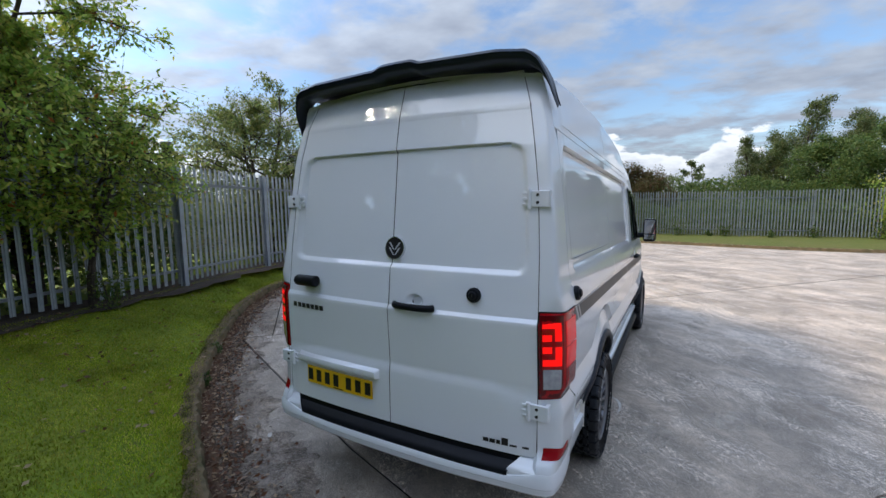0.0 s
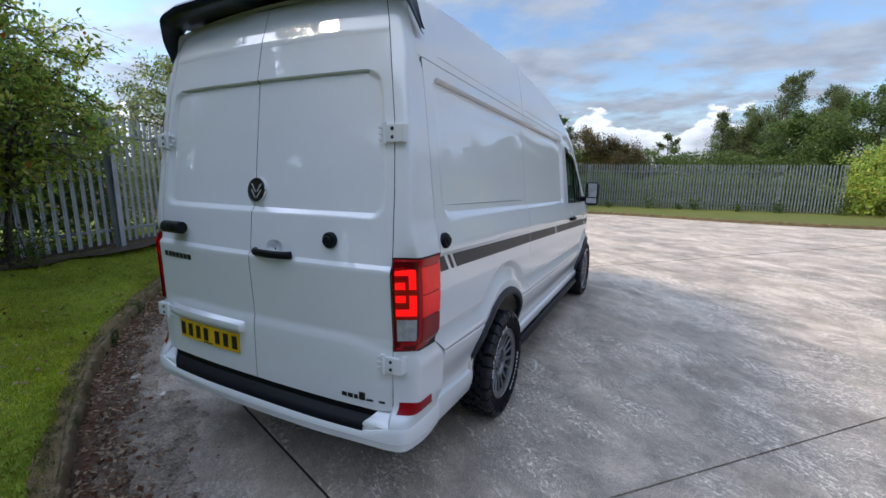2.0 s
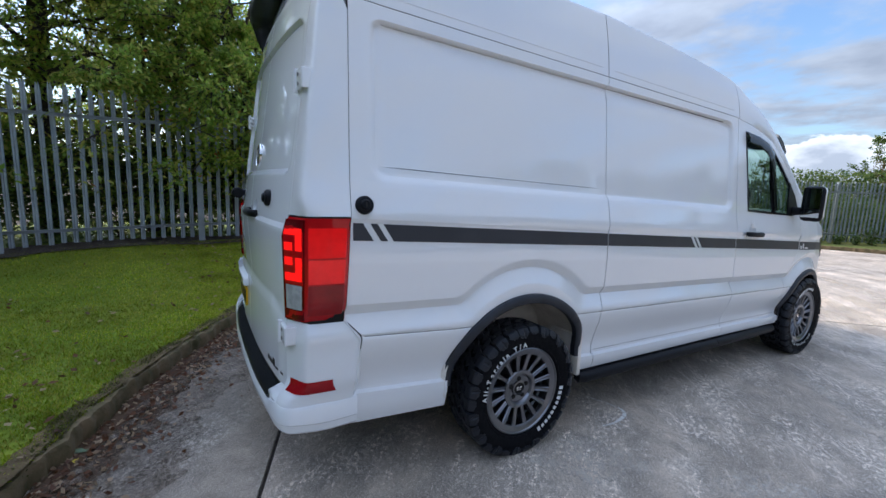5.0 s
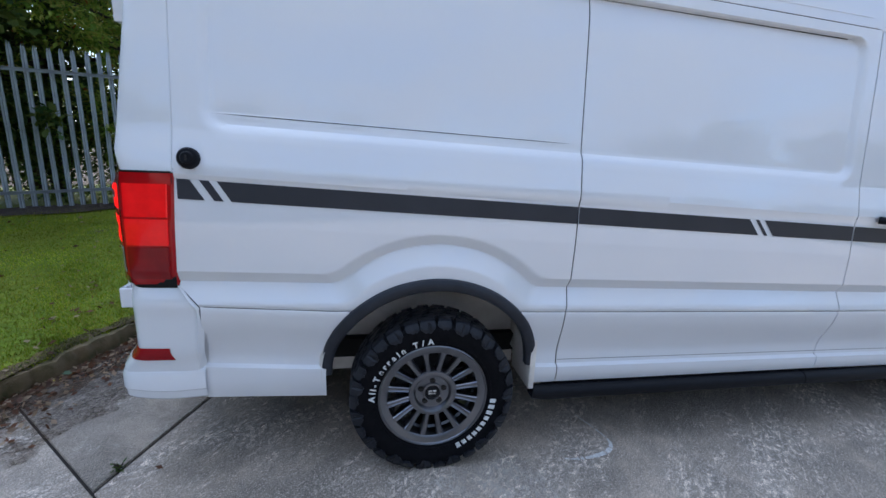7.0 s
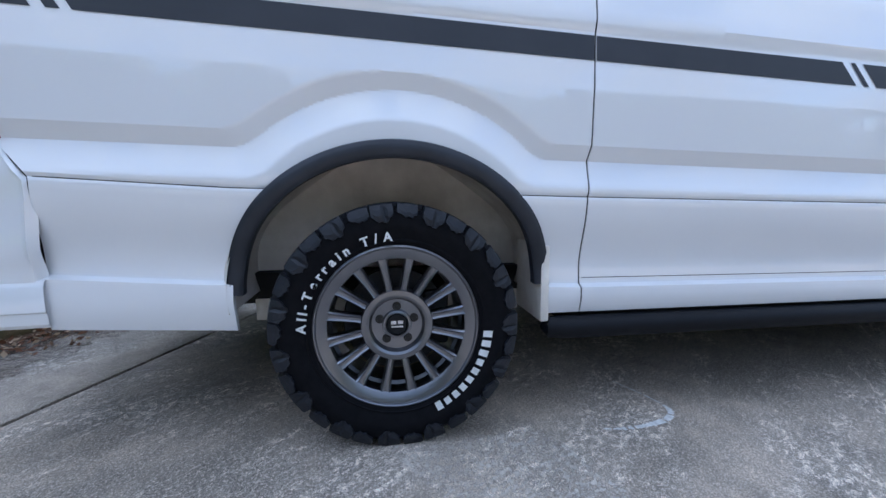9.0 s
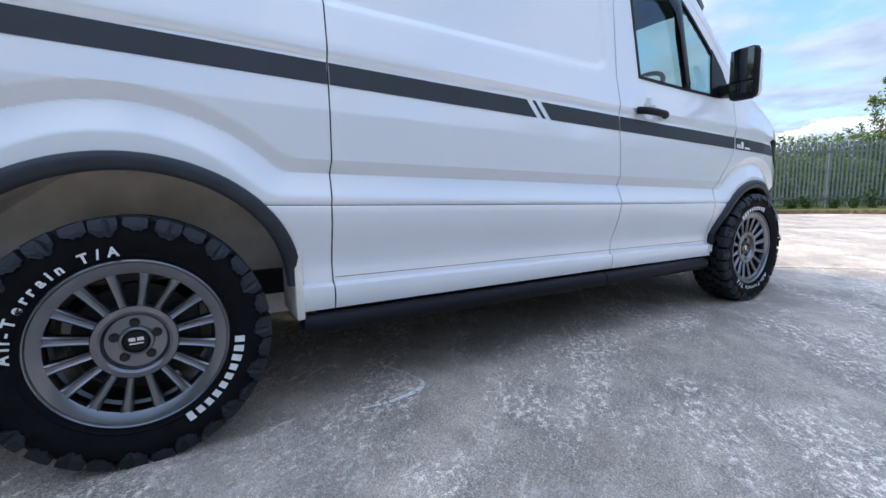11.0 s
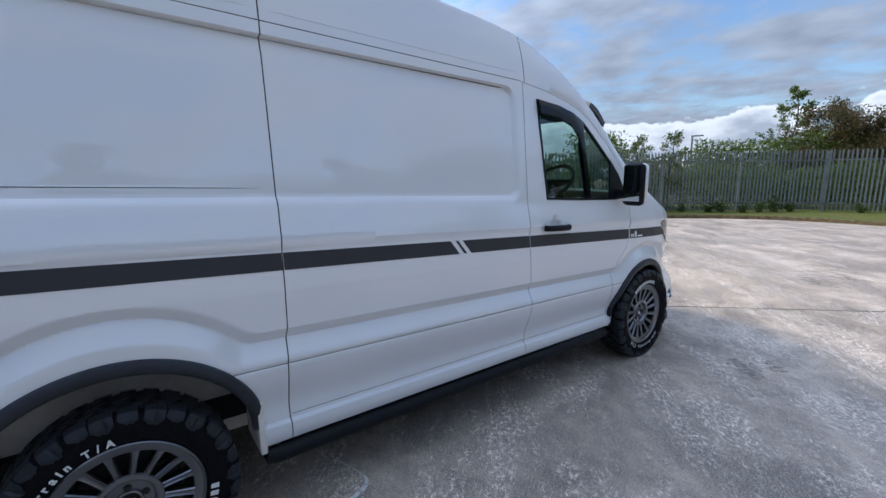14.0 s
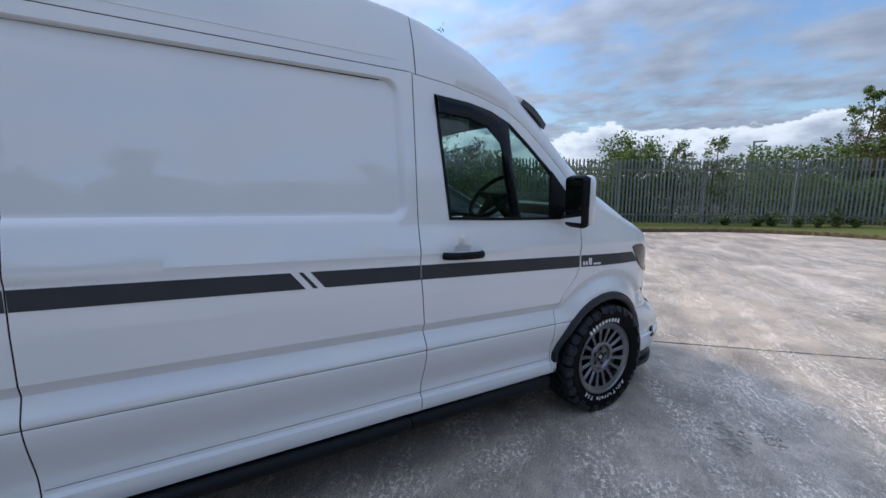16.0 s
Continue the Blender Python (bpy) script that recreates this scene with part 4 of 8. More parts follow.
def over(y, s):
    """Point on the top skin; s from 0 at one edge to 1 at the other."""
    ze, zt = l_gut(y), max(interp(y, TOP), l_gut(y) + 0.01)
    xe = side_x(y, ze)
    k = interp(y, [(3.4, 4.2), (3.9, 3.4), (4.3, 2.7), (4.6, 2.4), (5.2, 2.4), (5.5, 3.0)])
    a = math.pi * s
    c, d = math.cos(a), math.sin(a)
    p = Vector((math.copysign(abs(c) ** (2 / k), c) * xe, y, ze + (zt - ze) * d ** (2 / k)))
    w = 1 - smooth01((y - 3.45) / 0.75)
    if w > 0:
        pts = roof_section(y)
        f = min(s, 1 - s) * 2 * (len(pts) - 1)
        i = min(len(pts) - 2, int(f))
        q = Vector(pts[i]).lerp(Vector(pts[i + 1]), f - i)
        p = p.lerp(Vector((math.copysign(q.x, 0.5 - s), y, q.y)), w)
    return p


def top_part(name, y0, y1, material, ny, s0=0.0, s1=1.0, ns=48, label="", out=0.0):
    bm = surface(lambda u, v: over(y0 + (y1 - y0) * u, s0 + (s1 - s0) * v) + Vector((0, 0, out)), ny, ns)
    facing(bm, Vector((0, 0, 1)))
    lip(bm, lambda c: Vector((-0.01 * (1 if c.x > 0 else -1), 0, -0.02)))
    return part(name, bm, material, van, label, angle=30)


for sx in (1, -1):
    for y0, y1 in ((0.50, 1.985), (2.03, 3.54)):                 # a pressed bead runs along the roof's side
        bm = bmesh.new()
        tube(bm, [(sx * (roof_x(y, l_gut(y) + 0.045) - 0.0015), y, l_gut(y) + 0.045) for y in (y0 + (y1 - y0) * k / 24 for k in range(25))], [0.0008] + [0.0042] * 23 + [0.0008], 8)
        part("roof_bead", bm, M_WHITE, van)
top_part("roof", 0.30, 2.0 + 0.005, M_WHITE, 40)
top_part("roof", 2.0 + 0.011, 3.588, M_WHITE, 36)
top_part("roof_cap", 3.594, 4.40, M_WHITE, 30)
top_part("windscreen_surround", 4.40, 5.28, M_WHITE, 24, 0.0, 0.13, 8)
top_part("windscreen_surround", 4.40, 5.28, M_WHITE, 24, 0.87, 1.0, 8)
top_part("windscreen", 4.40, 5.28, M_GLASS, 24, 0.13, 0.87, 36)
top_part("bonnet", 5.285, 5.95, M_WHITE, 24)

# dark inner skin behind the seams, and floor
bm = surface(lambda u, v: Vector((side_x(0.36 + 3.245 * u, 0.42 + (l_gut(0.36 + 3.245 * u) - 0.42) * v) - 0.026, 0.36 + 3.245 * u, 0.42 + (l_gut(0.36 + 3.245 * u) - 0.42) * v)), 90, 40,
             keep=lambda c: arch_value(c.y, c.z, 0.09) > 1)
inner_skin = part("inner_skin", facing(bm, Vector((1, 0, 0))), M_UNDER, van)
mirrored(inner_skin)
bm = surface(lambda u, v: side_at(seam_front(0.42 + 0.93 * v) - 0.03 + 0.06 * u, 0.42 + 0.93 * v, -0.02), 3, 30, keep=lambda c: arch_value(c.y, c.z, 0.02) > 1)
wing_seal = part("wing_seal", facing(bm, Vector((1, 0, 0))), M_UNDER, van)
mirrored(wing_seal)


def seal(at, n, name="seam_seal", both=True):
    """A thin dark strip, a seam's seal or a crease's shade: at(u, side) with side -1..1 across it."""
    bm = surface(lambda u, v: at(u, 2 * v - 1), n, 1, keep=lambda c: arch_value(c.y, c.z, 0.012) > 1)
    ob = part(name, facing(bm, Vector((1, 0, 0.2))), M_UNDER, van)
    if both:
        mirrored(ob)


HALF = 0.0042
for line, z0, z1, n in ((seam_rear, 0.92, 2.32, 50), (seam_mid, 0.40, 2.24, 90), (seam_cab, 0.385, 2.165, 90), (seam_front, 0.40, 1.50, 90),
                        (lambda z: interp(z, [(0.3, 0.365), (0.56, 0.362), (0.84, 0.388), (0.86, 0.380), (0.925, 0.318)]), 0.44, 0.925, 40)):
    seal(lambda u, e, line=line, z0=z0, z1=z1: side_at(line(z0 + (z1 - z0) * u) + HALF * e, z0 + (z1 - z0) * u, -0.0040), n * 2)
seal(lambda u, e: side_at(0.35 + 3.215 * u, l_gut(0.35 + 3.215 * u) - 0.003 + 0.0042 * e, -0.0012), 60)
seal(lambda u, e: side_at(3.585 + 1.14 * u, l_gut(3.585 + 1.14 * u) - 0.0025 + 0.0042 * e, -0.0012), 40)
# dark strip laid on the skin as the shadow line above the skirt
seal(lambda u, e: side_at(2.0 + 2.52 * u, l_sill(2.0 + 2.52 * u) + 0.030 + 0.0011 * e, 0.0012), 90, "skirt_seam")
# dark strip for the shade inside the fine pressed line
seal(lambda u, e: side_at(0.40 + 4.9 * u, l_crease(0.40 + 4.9 * u) + 0.0014 * e, 0.0006), 160)
# dark strip on the skin stands for the shade in a pressed groove
seal(lambda u, e: side_at(0.475 + 1.475 * u, l_rb(0.475 + 1.475 * u) + 0.0735 + 0.0014 * e * min(1.0, 12 * u, 12 * (1 - u)), 0.0009), 60, "panel_groove")
for ys in (2.008, 3.591):
    seal(lambda u, e, ys=ys: (lambda q: Vector((q.x * 0.9985, q.y, q.z - 0.0012)))(over(ys + 0.0046 * e, 0.004 + 0.992 * u)), 60, "roof_seal", False)
bm = bmesh.new()
box(bm, (-0.60, 0.25, 0.40), (0.60, 5.6, 0.50))
# these two are added low and wide to shade the ground below
box(bm, (-0.90, 1.95, 0.34), (0.90, 4.45, 0.47))
box(bm, (-0.90, 0.16, 0.42), (0.90, 0.80, 0.52))
for x in (-0.45, 0.45):
    box(bm, (x - 0.05, 0.15, 0.36), (x + 0.05, 5.5, 0.46))
part("floor_pan", bm, M_UNDER, van, smooth=False)
bm = bmesh.new()
tube(bm, [(-0.7, 1.362, 0.37), (0.7, 1.362, 0.37)], 0.055, 12)
revolve(bm, [(0.0, -0.11), (0.10, -0.10), (0.13, 0.0), (0.10, 0.10), (0.0, 0.11)], 20)
for v in bm.verts[-100:]:
    v.co += Vector((0, 1.362, 0.37))
part("rear_axle", bm, M_DARKMETAL, van)
bm = bmesh.new()
tube(bm, [(0.45, 4.2, 0.33), (0.42, 2.6, 0.33), (0.35, 1.75, 0.36), (0.36, 1.0, 0.5), (0.5, 0.35, 0.37), (0.52, 0.22, 0.36)], 0.035, 10)
part("exhaust", bm, M_DARKMETAL, van)


# wheel-arch liners and flares
def arch_curve(yc, zc, a, b, zend0, zend1, n=40):
    """Points over a wheel opening from its rear foot to its front foot."""
    pts = []
    for k in range(n + 1):
        t = math.pi * k / n
        pts.append((yc - a * math.cos(t), zc + b * math.sin(t)))
    return [(yc - a, zend0)] + pts + [(yc + a, zend1)]


for yc, zc, a, b, _ in ARCHES:
    e0, e1 = (0.535, 0.503) if yc < 3 else (0.462, 0.47)
    zc2 = min(zc, e0 - 0.001, e1 - 0.001)
    prof = [(-0.035, -0.02), (-0.035, 0.016), (-0.025, 0.024), (0.0, 0.026), (0.016, 0.018), (0.02, 0.004), (0.02, -0.008)]

    def flare_at(u, v, yc=yc, zc=zc2, a=a, b=b):
        t = math.pi * u
        k = v * (len(prof) - 1)
        i = min(len(prof) - 2, int(k))
        dr = prof[i][0] + (prof[i + 1][0] - prof[i][0]) * (k - i)
        out = prof[i][1] + (prof[i + 1][1] - prof[i][1]) * (k - i)
        y, z = yc - (a - 0.022 + dr) * math.cos(t), zc + (b + (zc_fix - zc) - 0.022 + dr) * math.sin(t)
        yy, zz = yc - (a - 0.004) * math.cos(t), zc + (b + (zc_fix - zc)) * math.sin(t)
        return Vector((side_x(yy, max(zz, l_sill(yy) + 0.035)) + out - 0.004, y, z))

    zc_fix = zc
    fl = part("wheel_arch_trim", facing(surface(flare_at, 64, 12), Vector((1, 0, 0))), M_FLARE, van, "dark grey plastic wheel-arch trim", angle=40)
    mirrored(fl)

    def liner_at(u, v, yc=yc, zc=zc, a=a, b=b):
        t = math.pi * (-0.04 + 1.08 * u)
        r = 1 + 0.04 * math.sin(5 * u * math.pi) * (v > 0.05)
        return Vector((0.975 - 0.42 * v - 0.02, yc - (a - 0.012) * r * math.cos(t), zc + (b - 0.01) * r * max(math.sin(t), -0.3)))

    li = part("arch_liner", facing(surface(liner_at, 44, 14), Vector((0, 0, -1))), M_LINER if yc < 3 else M_UNDER, van, "dusty pale plastic arch liner" if yc < 3 else "")
    mirrored(li)
    bm = bmesh.new()
    vs = [bm.verts.new((0.54, y, z)) for y, z in arch_curve(yc, zc, a + 0.02, b + 0.01, 0.3, 0.3, 24)]
    bm.faces.new(vs)
    bw = part("arch_back", facing(bm, Vector((1, 0, 0))), M_LINER if yc < 3 else M_UNDER, van, smooth=False)
    mirrored(bw)
# mud flap and bracket behind the rear arch's forward edge
bm = bmesh.new()
box(bm, (0.70, 1.845, 0.36), (0.955, 1.875, 0.62), 0.006)
mf = part("arch_bracket", bm, M_LINER, van)
mirrored(mf)


# stripe, in pieces between the seams, with slanted white bars
def decal(y_low0, y_low1, z0f, z1f, material, name, out=0.0022, slant=0.0, n=None, y0f=None, y1f=None, lo=0.0, hi=1.0):
    n = n or max(2, int((y_low1 - y_low0) / 0.03))

    def at(u, v):
        w = lo + (hi - lo) * v
        ya = (y0f(w) if y0f else y_low0 - slant * w)
        yb = (y1f(w) if y1f else y_low1 - slant * w)
        y = ya + (yb - ya) * u
        z = z0f(y) + (z1f(y) - z0f(y)) * w
        return side_at(y, z, out)

    bm = surface(at, n, 5)
    return part(name, facing(bm, Vector((1, 0, 0))), material, van, "flat charcoal vinyl stripe" if name == "stripe" else "")


SL = 0.05
SLASH = [(0.440, 0.474), (0.508, 0.536)], [(2.972, 3.006), (3.026, 3.058)]


def edge_of(y, s=SL):
    return lambda w: y - s * w


stripes = [(lambda w: 0.345, edge_of(SLASH[0][0][0])), (edge_of(SLASH[0][0][1]), edge_of(SLASH[0][1][0])), (edge_of(SLASH[0][1][1]), lambda w: seam_mid(1.25) - 0.004),
           (lambda w: seam_mid(1.25) + 0.004, edge_of(SLASH[1][0][0], 0.062)), (edge_of(SLASH[1][0][1], 0.062), edge_of(SLASH[1][1][0], 0.062)), (edge_of(SLASH[1][1][1], 0.062), lambda w: seam_cab(1.18) - 0.004),
           (lambda w: seam_cab(1.18) + 0.004, lambda w: 4.714), (lambda w: 4.730, lambda w: 5.395 - 0.10 * w)]
for f0, f1 in stripes:
    st = decal(f0(0), f1(0), l_st0, l_st1, M_STRIPE, "stripe", y0f=f0, y1f=f1)
    mirrored(st)
# unreadable maker's mark on the wing, as bars
for k, (y, w, h) in enumerate(((4.745, 0.02, 0.35), (4.770, 0.02, 0.35), (4.800, 0.03, 0.6), (4.845, 0.075, 0.18))):
    decal(y, y + w, l_st0, l_st1, M_DECAL, "lettering_bar", out=0.0032, n=2, lo=0.12, hi=0.12 + h)


# ---- rear end ----
SPLIT = -0.03
REAR = [(0.40, 0.050), (0.60, 0.048), (0.985, 0.052), (1.005, 0.050), (1.315, 0.034), (1.325, 0.036), (1.345, 0.051), (1.42, 0.060), (1.56, 0.076), (2.23, 0.165), (2.45, 0.215), (2.64, 0.285)]


def door_edge(z):
    """Half width of the rear doors."""
    return interp(z, [(0.5, 0.860), (1.0, 0.862), (1.45, 0.853), (1.68, 0.846), (2.0, 0.825), (2.23, 0.795), (2.45, 0.755), (2.62, 0.70)])


def rear_y(x, z):
    y = interp(z, REAR) + interp(z, [(0.6, 0.036), (0.95, 0.038), (1.42, 0.050)]) * abs(x / 0.85) ** 2.4
    if 1.545 < z < 2.26:                                      # pressed panel across both doors
        ex = door_edge(z) - 0.045
        ins = min(ex - abs(x), z - 1.555, 2.248 - z)
        cx, cz = max(0, 0.08 - (ex - abs(x))), max(0, 0.08 - min(z - 1.555, 2.248 - z))
        if cx > 0 and cz > 0:
            ins = 0.08 - math.hypot(cx, cz)
        wide = 0.012 if ins == 2.248 - z else 0.034
        y += 0.020 * smooth01(ins / wide) if ins > 0 else 0
        # a like gap, added so shade draws a dark line under the edge
        y += 0.009 * math.exp(-((z - 2.239) / 0.0045) ** 2) * smooth01((ex - 0.06 - abs(x)) / 0.03)
    if z < 1.0:                                               # the lower door bulges out, its edge running slanted at the sides
        y -= 0.011 * smooth01((1.0 - z - 0.30 * max(0, abs(x) - 0.62)) / 0.075) * smooth01((0.86 - abs(x)) / 0.1)
    pocket = math.hypot((x - 0.145) / 0.060, (z - 1.375) / 0.046)
    if pocket < 1:
        y += 0.036 * smooth01((1 - pocket) / 0.5)
    if 2.40 < z < 2.46:
        y -= 0.004 * math.exp(-((z - 2.43) / 0.01) ** 2)
    return y


def rear_at(x, z, out=0.0):
    return Vector((x, rear_y(x, z) - out, z))


Z_REAR = sorted(set([0.615, 0.64, 0.70, 0.94, 0.96, 0.98, 0.97, 0.99, 1.0, 1.005, 1.02, 1.29, 1.305, 1.315, 1.325, 1.335, 1.345, 1.36, 1.40, 1.545, 1.555, 1.565, 1.575, 1.585, 1.60, 2.20, 2.21, 2.22, 2.23, 2.236, 2.239, 2.242, 2.245, 2.248, 2.25, 2.26, 2.41, 2.43, 2.45, 2.63]
                    + [0.615 + 0.045 * k for k in range(45)] + [1.327 + 0.008 * k for k in range(13)]))


def rear_skin(x0, x1, zs, nx):
    bm = bmesh.new()
    g = []
    for z in zs:
        a, b = x0(z), x1(z)
        g.append([bm.verts.new(rear_at(a + (b - a) * i / nx, z)) for i in range(nx + 1)])
    for p, q in zip(g, g[1:]):
        for i in range(nx):
            bm.faces.new((p[i], p[i + 1], q[i + 1], q[i]))
    facing(bm, Vector((0, -1, 0)))
    return lip(bm, lambda c: Vector((0, 0.02, 0)))


left_door = part("rear_door", rear_skin(lambda z: -door_edge(z) + GAP, lambda z: SPLIT - GAP, Z_REAR, 40), M_WHITE, van, "white rear door with pressed panel", angle=25)
right_door = part("rear_door", rear_skin(lambda z: SPLIT + GAP, lambda z: door_edge(z) - GAP, Z_REAR, 110), M_WHITE, van, "white rear door with pressed panel", angle=25)
for edge in (lambda z: SPLIT, door_edge, lambda z: -door_edge(z)):
    bm = surface(lambda u, v: rear_at(edge(0.615 + 2.0 * v) + 0.0036 * (2 * u - 1), 0.615 + 2.0 * v, -0.0018), 1, 120)
    part("door_seal", facing(bm, Vector((0, -1, 0))), M_UNDER, van)
bm = surface(lambda u, v: rear_at((2 * u - 1) * (door_edge(0.56 + 2.06 * v) + 0.012), 0.56 + 2.06 * v, -0.025), 20, 30)
part("rear_frame", facing(bm, Vector((0, -1, 0))), M_UNDER, van)


def corner_at(s, z, out=0.0):
    """Round the rear corner at height z: s 0 at the door seam, 1 at the side seam."""
    p0 = Vector((door_edge(z) + GAP, rear_y(door_edge(z), z)))
    ys = seam_rear(z) - GAP - 0.044 * smooth01((z - 2.26) / 0.07)
    p2 = Vector((side_x(ys, z), ys))
    if z > l_gut(0.30):                                      # above the gutter it meets the roof's rounded edge
        p2.x = roof_x(0.30, z)
    c = Vector((p2.x - 0.010 - 0.03 * smooth01((z - 2.2) / 0.4), interp(z, [(0.6, 0.135), (0.93, 0.148), (1.38, 0.152), (1.46, p0.y + 0.012)]) if z < 1.46 else p0.y + 0.012))
    h0, h2 = p0.lerp(c, 0.97), p2.lerp(c, 0.95)
    tight = 3.0                                              # the corner is folded, not rounded

    def bend(q):
        w = ((1 - q) ** 3, 3 * tight * (1 - q) ** 2 * q, 3 * tight * (1 - q) * q * q, q ** 3)
        return (p0 * w[0] + h0 * w[1] + h2 * w[2] + p2 * w[3]) / sum(w)

    p = bend(s)
    d = bend(s + 0.002) - p if s < 0.998 else p - bend(s - 0.002)
    n = Vector((d.y, -d.x)).normalized() if d.length > 1e-9 else Vector((1, 0))
    return Vector((p.x + n.x * out, p.y + n.y * out, z))


def corner_part(name, z0, z1, material, nz, label="", s0=0.0, s1=1.0, out=0.0, ns=18, thick=0.02, fn=None):
    bm = surface(fn or (lambda u, v: corner_at(s0 + (s1 - s0) * u, z0 + (z1 - z0) * v, out)), ns, nz)
    facing(bm, Vector((1, -1, 0)))
    lip(bm, lambda c: Vector((-thick * 0.7, thick * 0.7, 0)))
    ob = part(name, bm, material, van, label, angle=40)
    return ob


TL0, TL1 = 0.935, 1.380
pil = corner_part("corner_pillar", TL1 + 0.004, 2.60, M_WHITE, 46, ns=30)
mirrored(pil)
bm = surface(lambda u, v: corner_at(u, 0.60 + (2.30 - 0.60) * v, -0.03), 10, 10)
ci = part("corner_inner", facing(bm, Vector((1, -1, 0))), M_UNDER, van)
mirrored(ci)

# tail lamp: red lens round the corner, lit hooks, clear lower cell
lamp = part("tail_lamp", lip(facing(surface(lambda u, v: corner_at(0.004 + 0.9935 * u, TL0 + (TL1 - TL0) * v, 0.006 + 0.010 * smooth01(min(u, 1 - u) / 0.08) * smooth01(min(v, 1 - v) / 0.05)), 22, 16), Vector((1, -1, 0))),
                                 lambda c: Vector((-0.02, 0.02, 0))), M_RED, van, "red wrap-round tail lamp with lit segments", angle=40)


def lamp_cell(name, s0, s1, z0, z1, material, label="", out=0.0185):
    bm = surface(lambda u, v: corner_at(s0 + (s1 - s0) * u, z0 + (z1 - z0) * v, out), 6, 6)
    lip(facing(bm, Vector((1, -1, 0))), lambda c: Vector((-0.004, 0.004, 0)))
    return part(name, bm, material, lamp, label)


def lens_s(g):
    """The corner's parameter at g, 0 at the door seam and 1 at the fold, by length."""
    pts = [corner_at(0.5 * k / 60, 1.15) for k in range(61)]
    run = [0.0]
    for a, c in zip(pts, pts[1:]):
        run.append(run[-1] + (c - a).length)
    return interp(g * run[-1], [(d, 0.5 * k / 60) for k, d in enumerate(run)])


def rear_cell(name, g0, g1, z0, z1, material, label="", out=0.0185):
    return lamp_cell(name, lens_s(g0), lens_s(g1), z0, z1, material, label, out)


rear_cell("dark_border", 0.03, 0.93, 0.943, 1.372, M_REDDARK, out=0.0172)
rear_cell("inner_lens", 0.12, 0.90, 1.098, 1.360, M_RED, out=0.0178)
for sg in (1, -1):                                    # two hooks of light, the lower one upside down
    zc = 1.2285
    for g0, g1, h0, h1 in ((0.14, 0.86, 0.080, 0.114), (0.62, 0.86, 0.014, 0.080), (0.14, 0.50, 0.014, 0.048)):
        rear_cell("lit_segment", g0, g1, *sorted((zc + sg * h0, zc + sg * h1)), M_LED, "glowing red light segment")
rear_cell("reversing_cell", 0.16, 0.86, 0.992, 1.096, M_CLEAR, "clear ribbed reversing lens")
rear_cell("lower_lens", 0.12, 0.90, 0.948, 0.986, M_RED)
lamp_cell("lens_panel", 0.53, 0.988, 1.215, 1.340, M_REDGLOW)
lamp_cell("lens_panel", 0.53, 0.988, 1.105, 1.207, M_REDGLOW)
lamp_cell("lens_panel", 0.53, 0.988, 0.965, 1.097, M_REDDEEP)
mirrored(lamp)
bm = surface(lambda u, v: corner_at(u, 0.925 + (1.388 - 0.925) * v, 0.002), 12, 8)
lb = part("lamp_gasket", facing(bm, Vector((1, -1, 0))), M_TRIM, van)
mirrored(lb)


# bumper: side corners and beam in white, black tread on top
def bumper_plan(s, grow=0.0):
    """The bumper's outline from the middle (0) round to the quarter panel (1)."""
    line = BUMP_LINE
    i = min(len(line) - 2, int(s * (len(line) - 1)))
    f = s * (len(line) - 1) - i
    p = line[i].lerp(line[i + 1], f)
    d = (line[i + 1] - line[i]).normalized()
    return p + Vector((d.y, -d.x, 0)) * grow


BUMP_LINE = smooth_line([(0.0, -0.005, 0), (0.40, 0.000, 0), (0.70, 0.020, 0), (0.86, 0.034, 0), (0.938, 0.062, 0), (0.961, 0.130, 0), (0.967, 0.25, 0), (0.958, 0.377, 0)], 8)


def bump_low(p):
    return 0.400 + 0.012 * smooth01((0.25 - p.y) / 0.2) + 0.008 * smooth01(abs(p.x) / 0.9)


bm = bmesh.new()
NS = 60
rows = []
for i in range(-NS, NS + 1):
    s = abs(i) / NS
    p = bumper_plan(s)
    n = (bumper_plan(s, 0.01) - p) * 100
    sg = 1 if i >= 0 else -1
    lo, hi = bump_low(p) + 0.012, 0.516 + 0.045 * smooth01((abs(p.x) - 0.7) / 0.2)
    prof = [(lo, -0.06), (lo, -0.012), (lo + 0.012, 0.0), (lo + 0.045, 0.004), (lo + 0.05, 0.009), (hi - 0.02, 0.008), (hi - 0.004, 0.0), (hi, -0.014), (hi, -0.05)]
    rows.append([bm.verts.new((sg * (p.x + n.x * o), p.y + n.y * o, z)) for z, o in prof])
for a, b in zip(rows, rows[1:]):
    for k in range(8):
        bm.faces.new((a[k], a[k + 1], b[k + 1], b[k]))
bmesh.ops.remove_doubles(bm, verts=bm.verts[:], dist=0.0005)
bmesh.ops.recalc_face_normals(bm, faces=bm.faces[:])
bumper = part("rear_bumper", facing(bm, Vector((0, -1, 0))), M_WHITE, van, "white painted step bumper", angle=35)


def corner_block(s, z, out=0.0):
    """The white piece between bumper beam, lamp and quarter panel."""
    w = smooth01((z - 0.56) / 0.10)
    a = bumper_plan(0.44 + 0.56 * s)
    b = corner_at(0.0 + s, max(z, 0.8), 0.004)
    p = Vector((a.x, a.y, z)).lerp(Vector((b.x, b.y, z)), w)
    if s > 0.5:                                        # its front edge slants back up to the lamp
        lim = interp(z, [(0.56, 0.362), (0.838, 0.382), (0.93, 0.312)])
        p.y += (lim - 0.004 - p.y) * smooth01((s - 0.5) / 0.5)
    return p


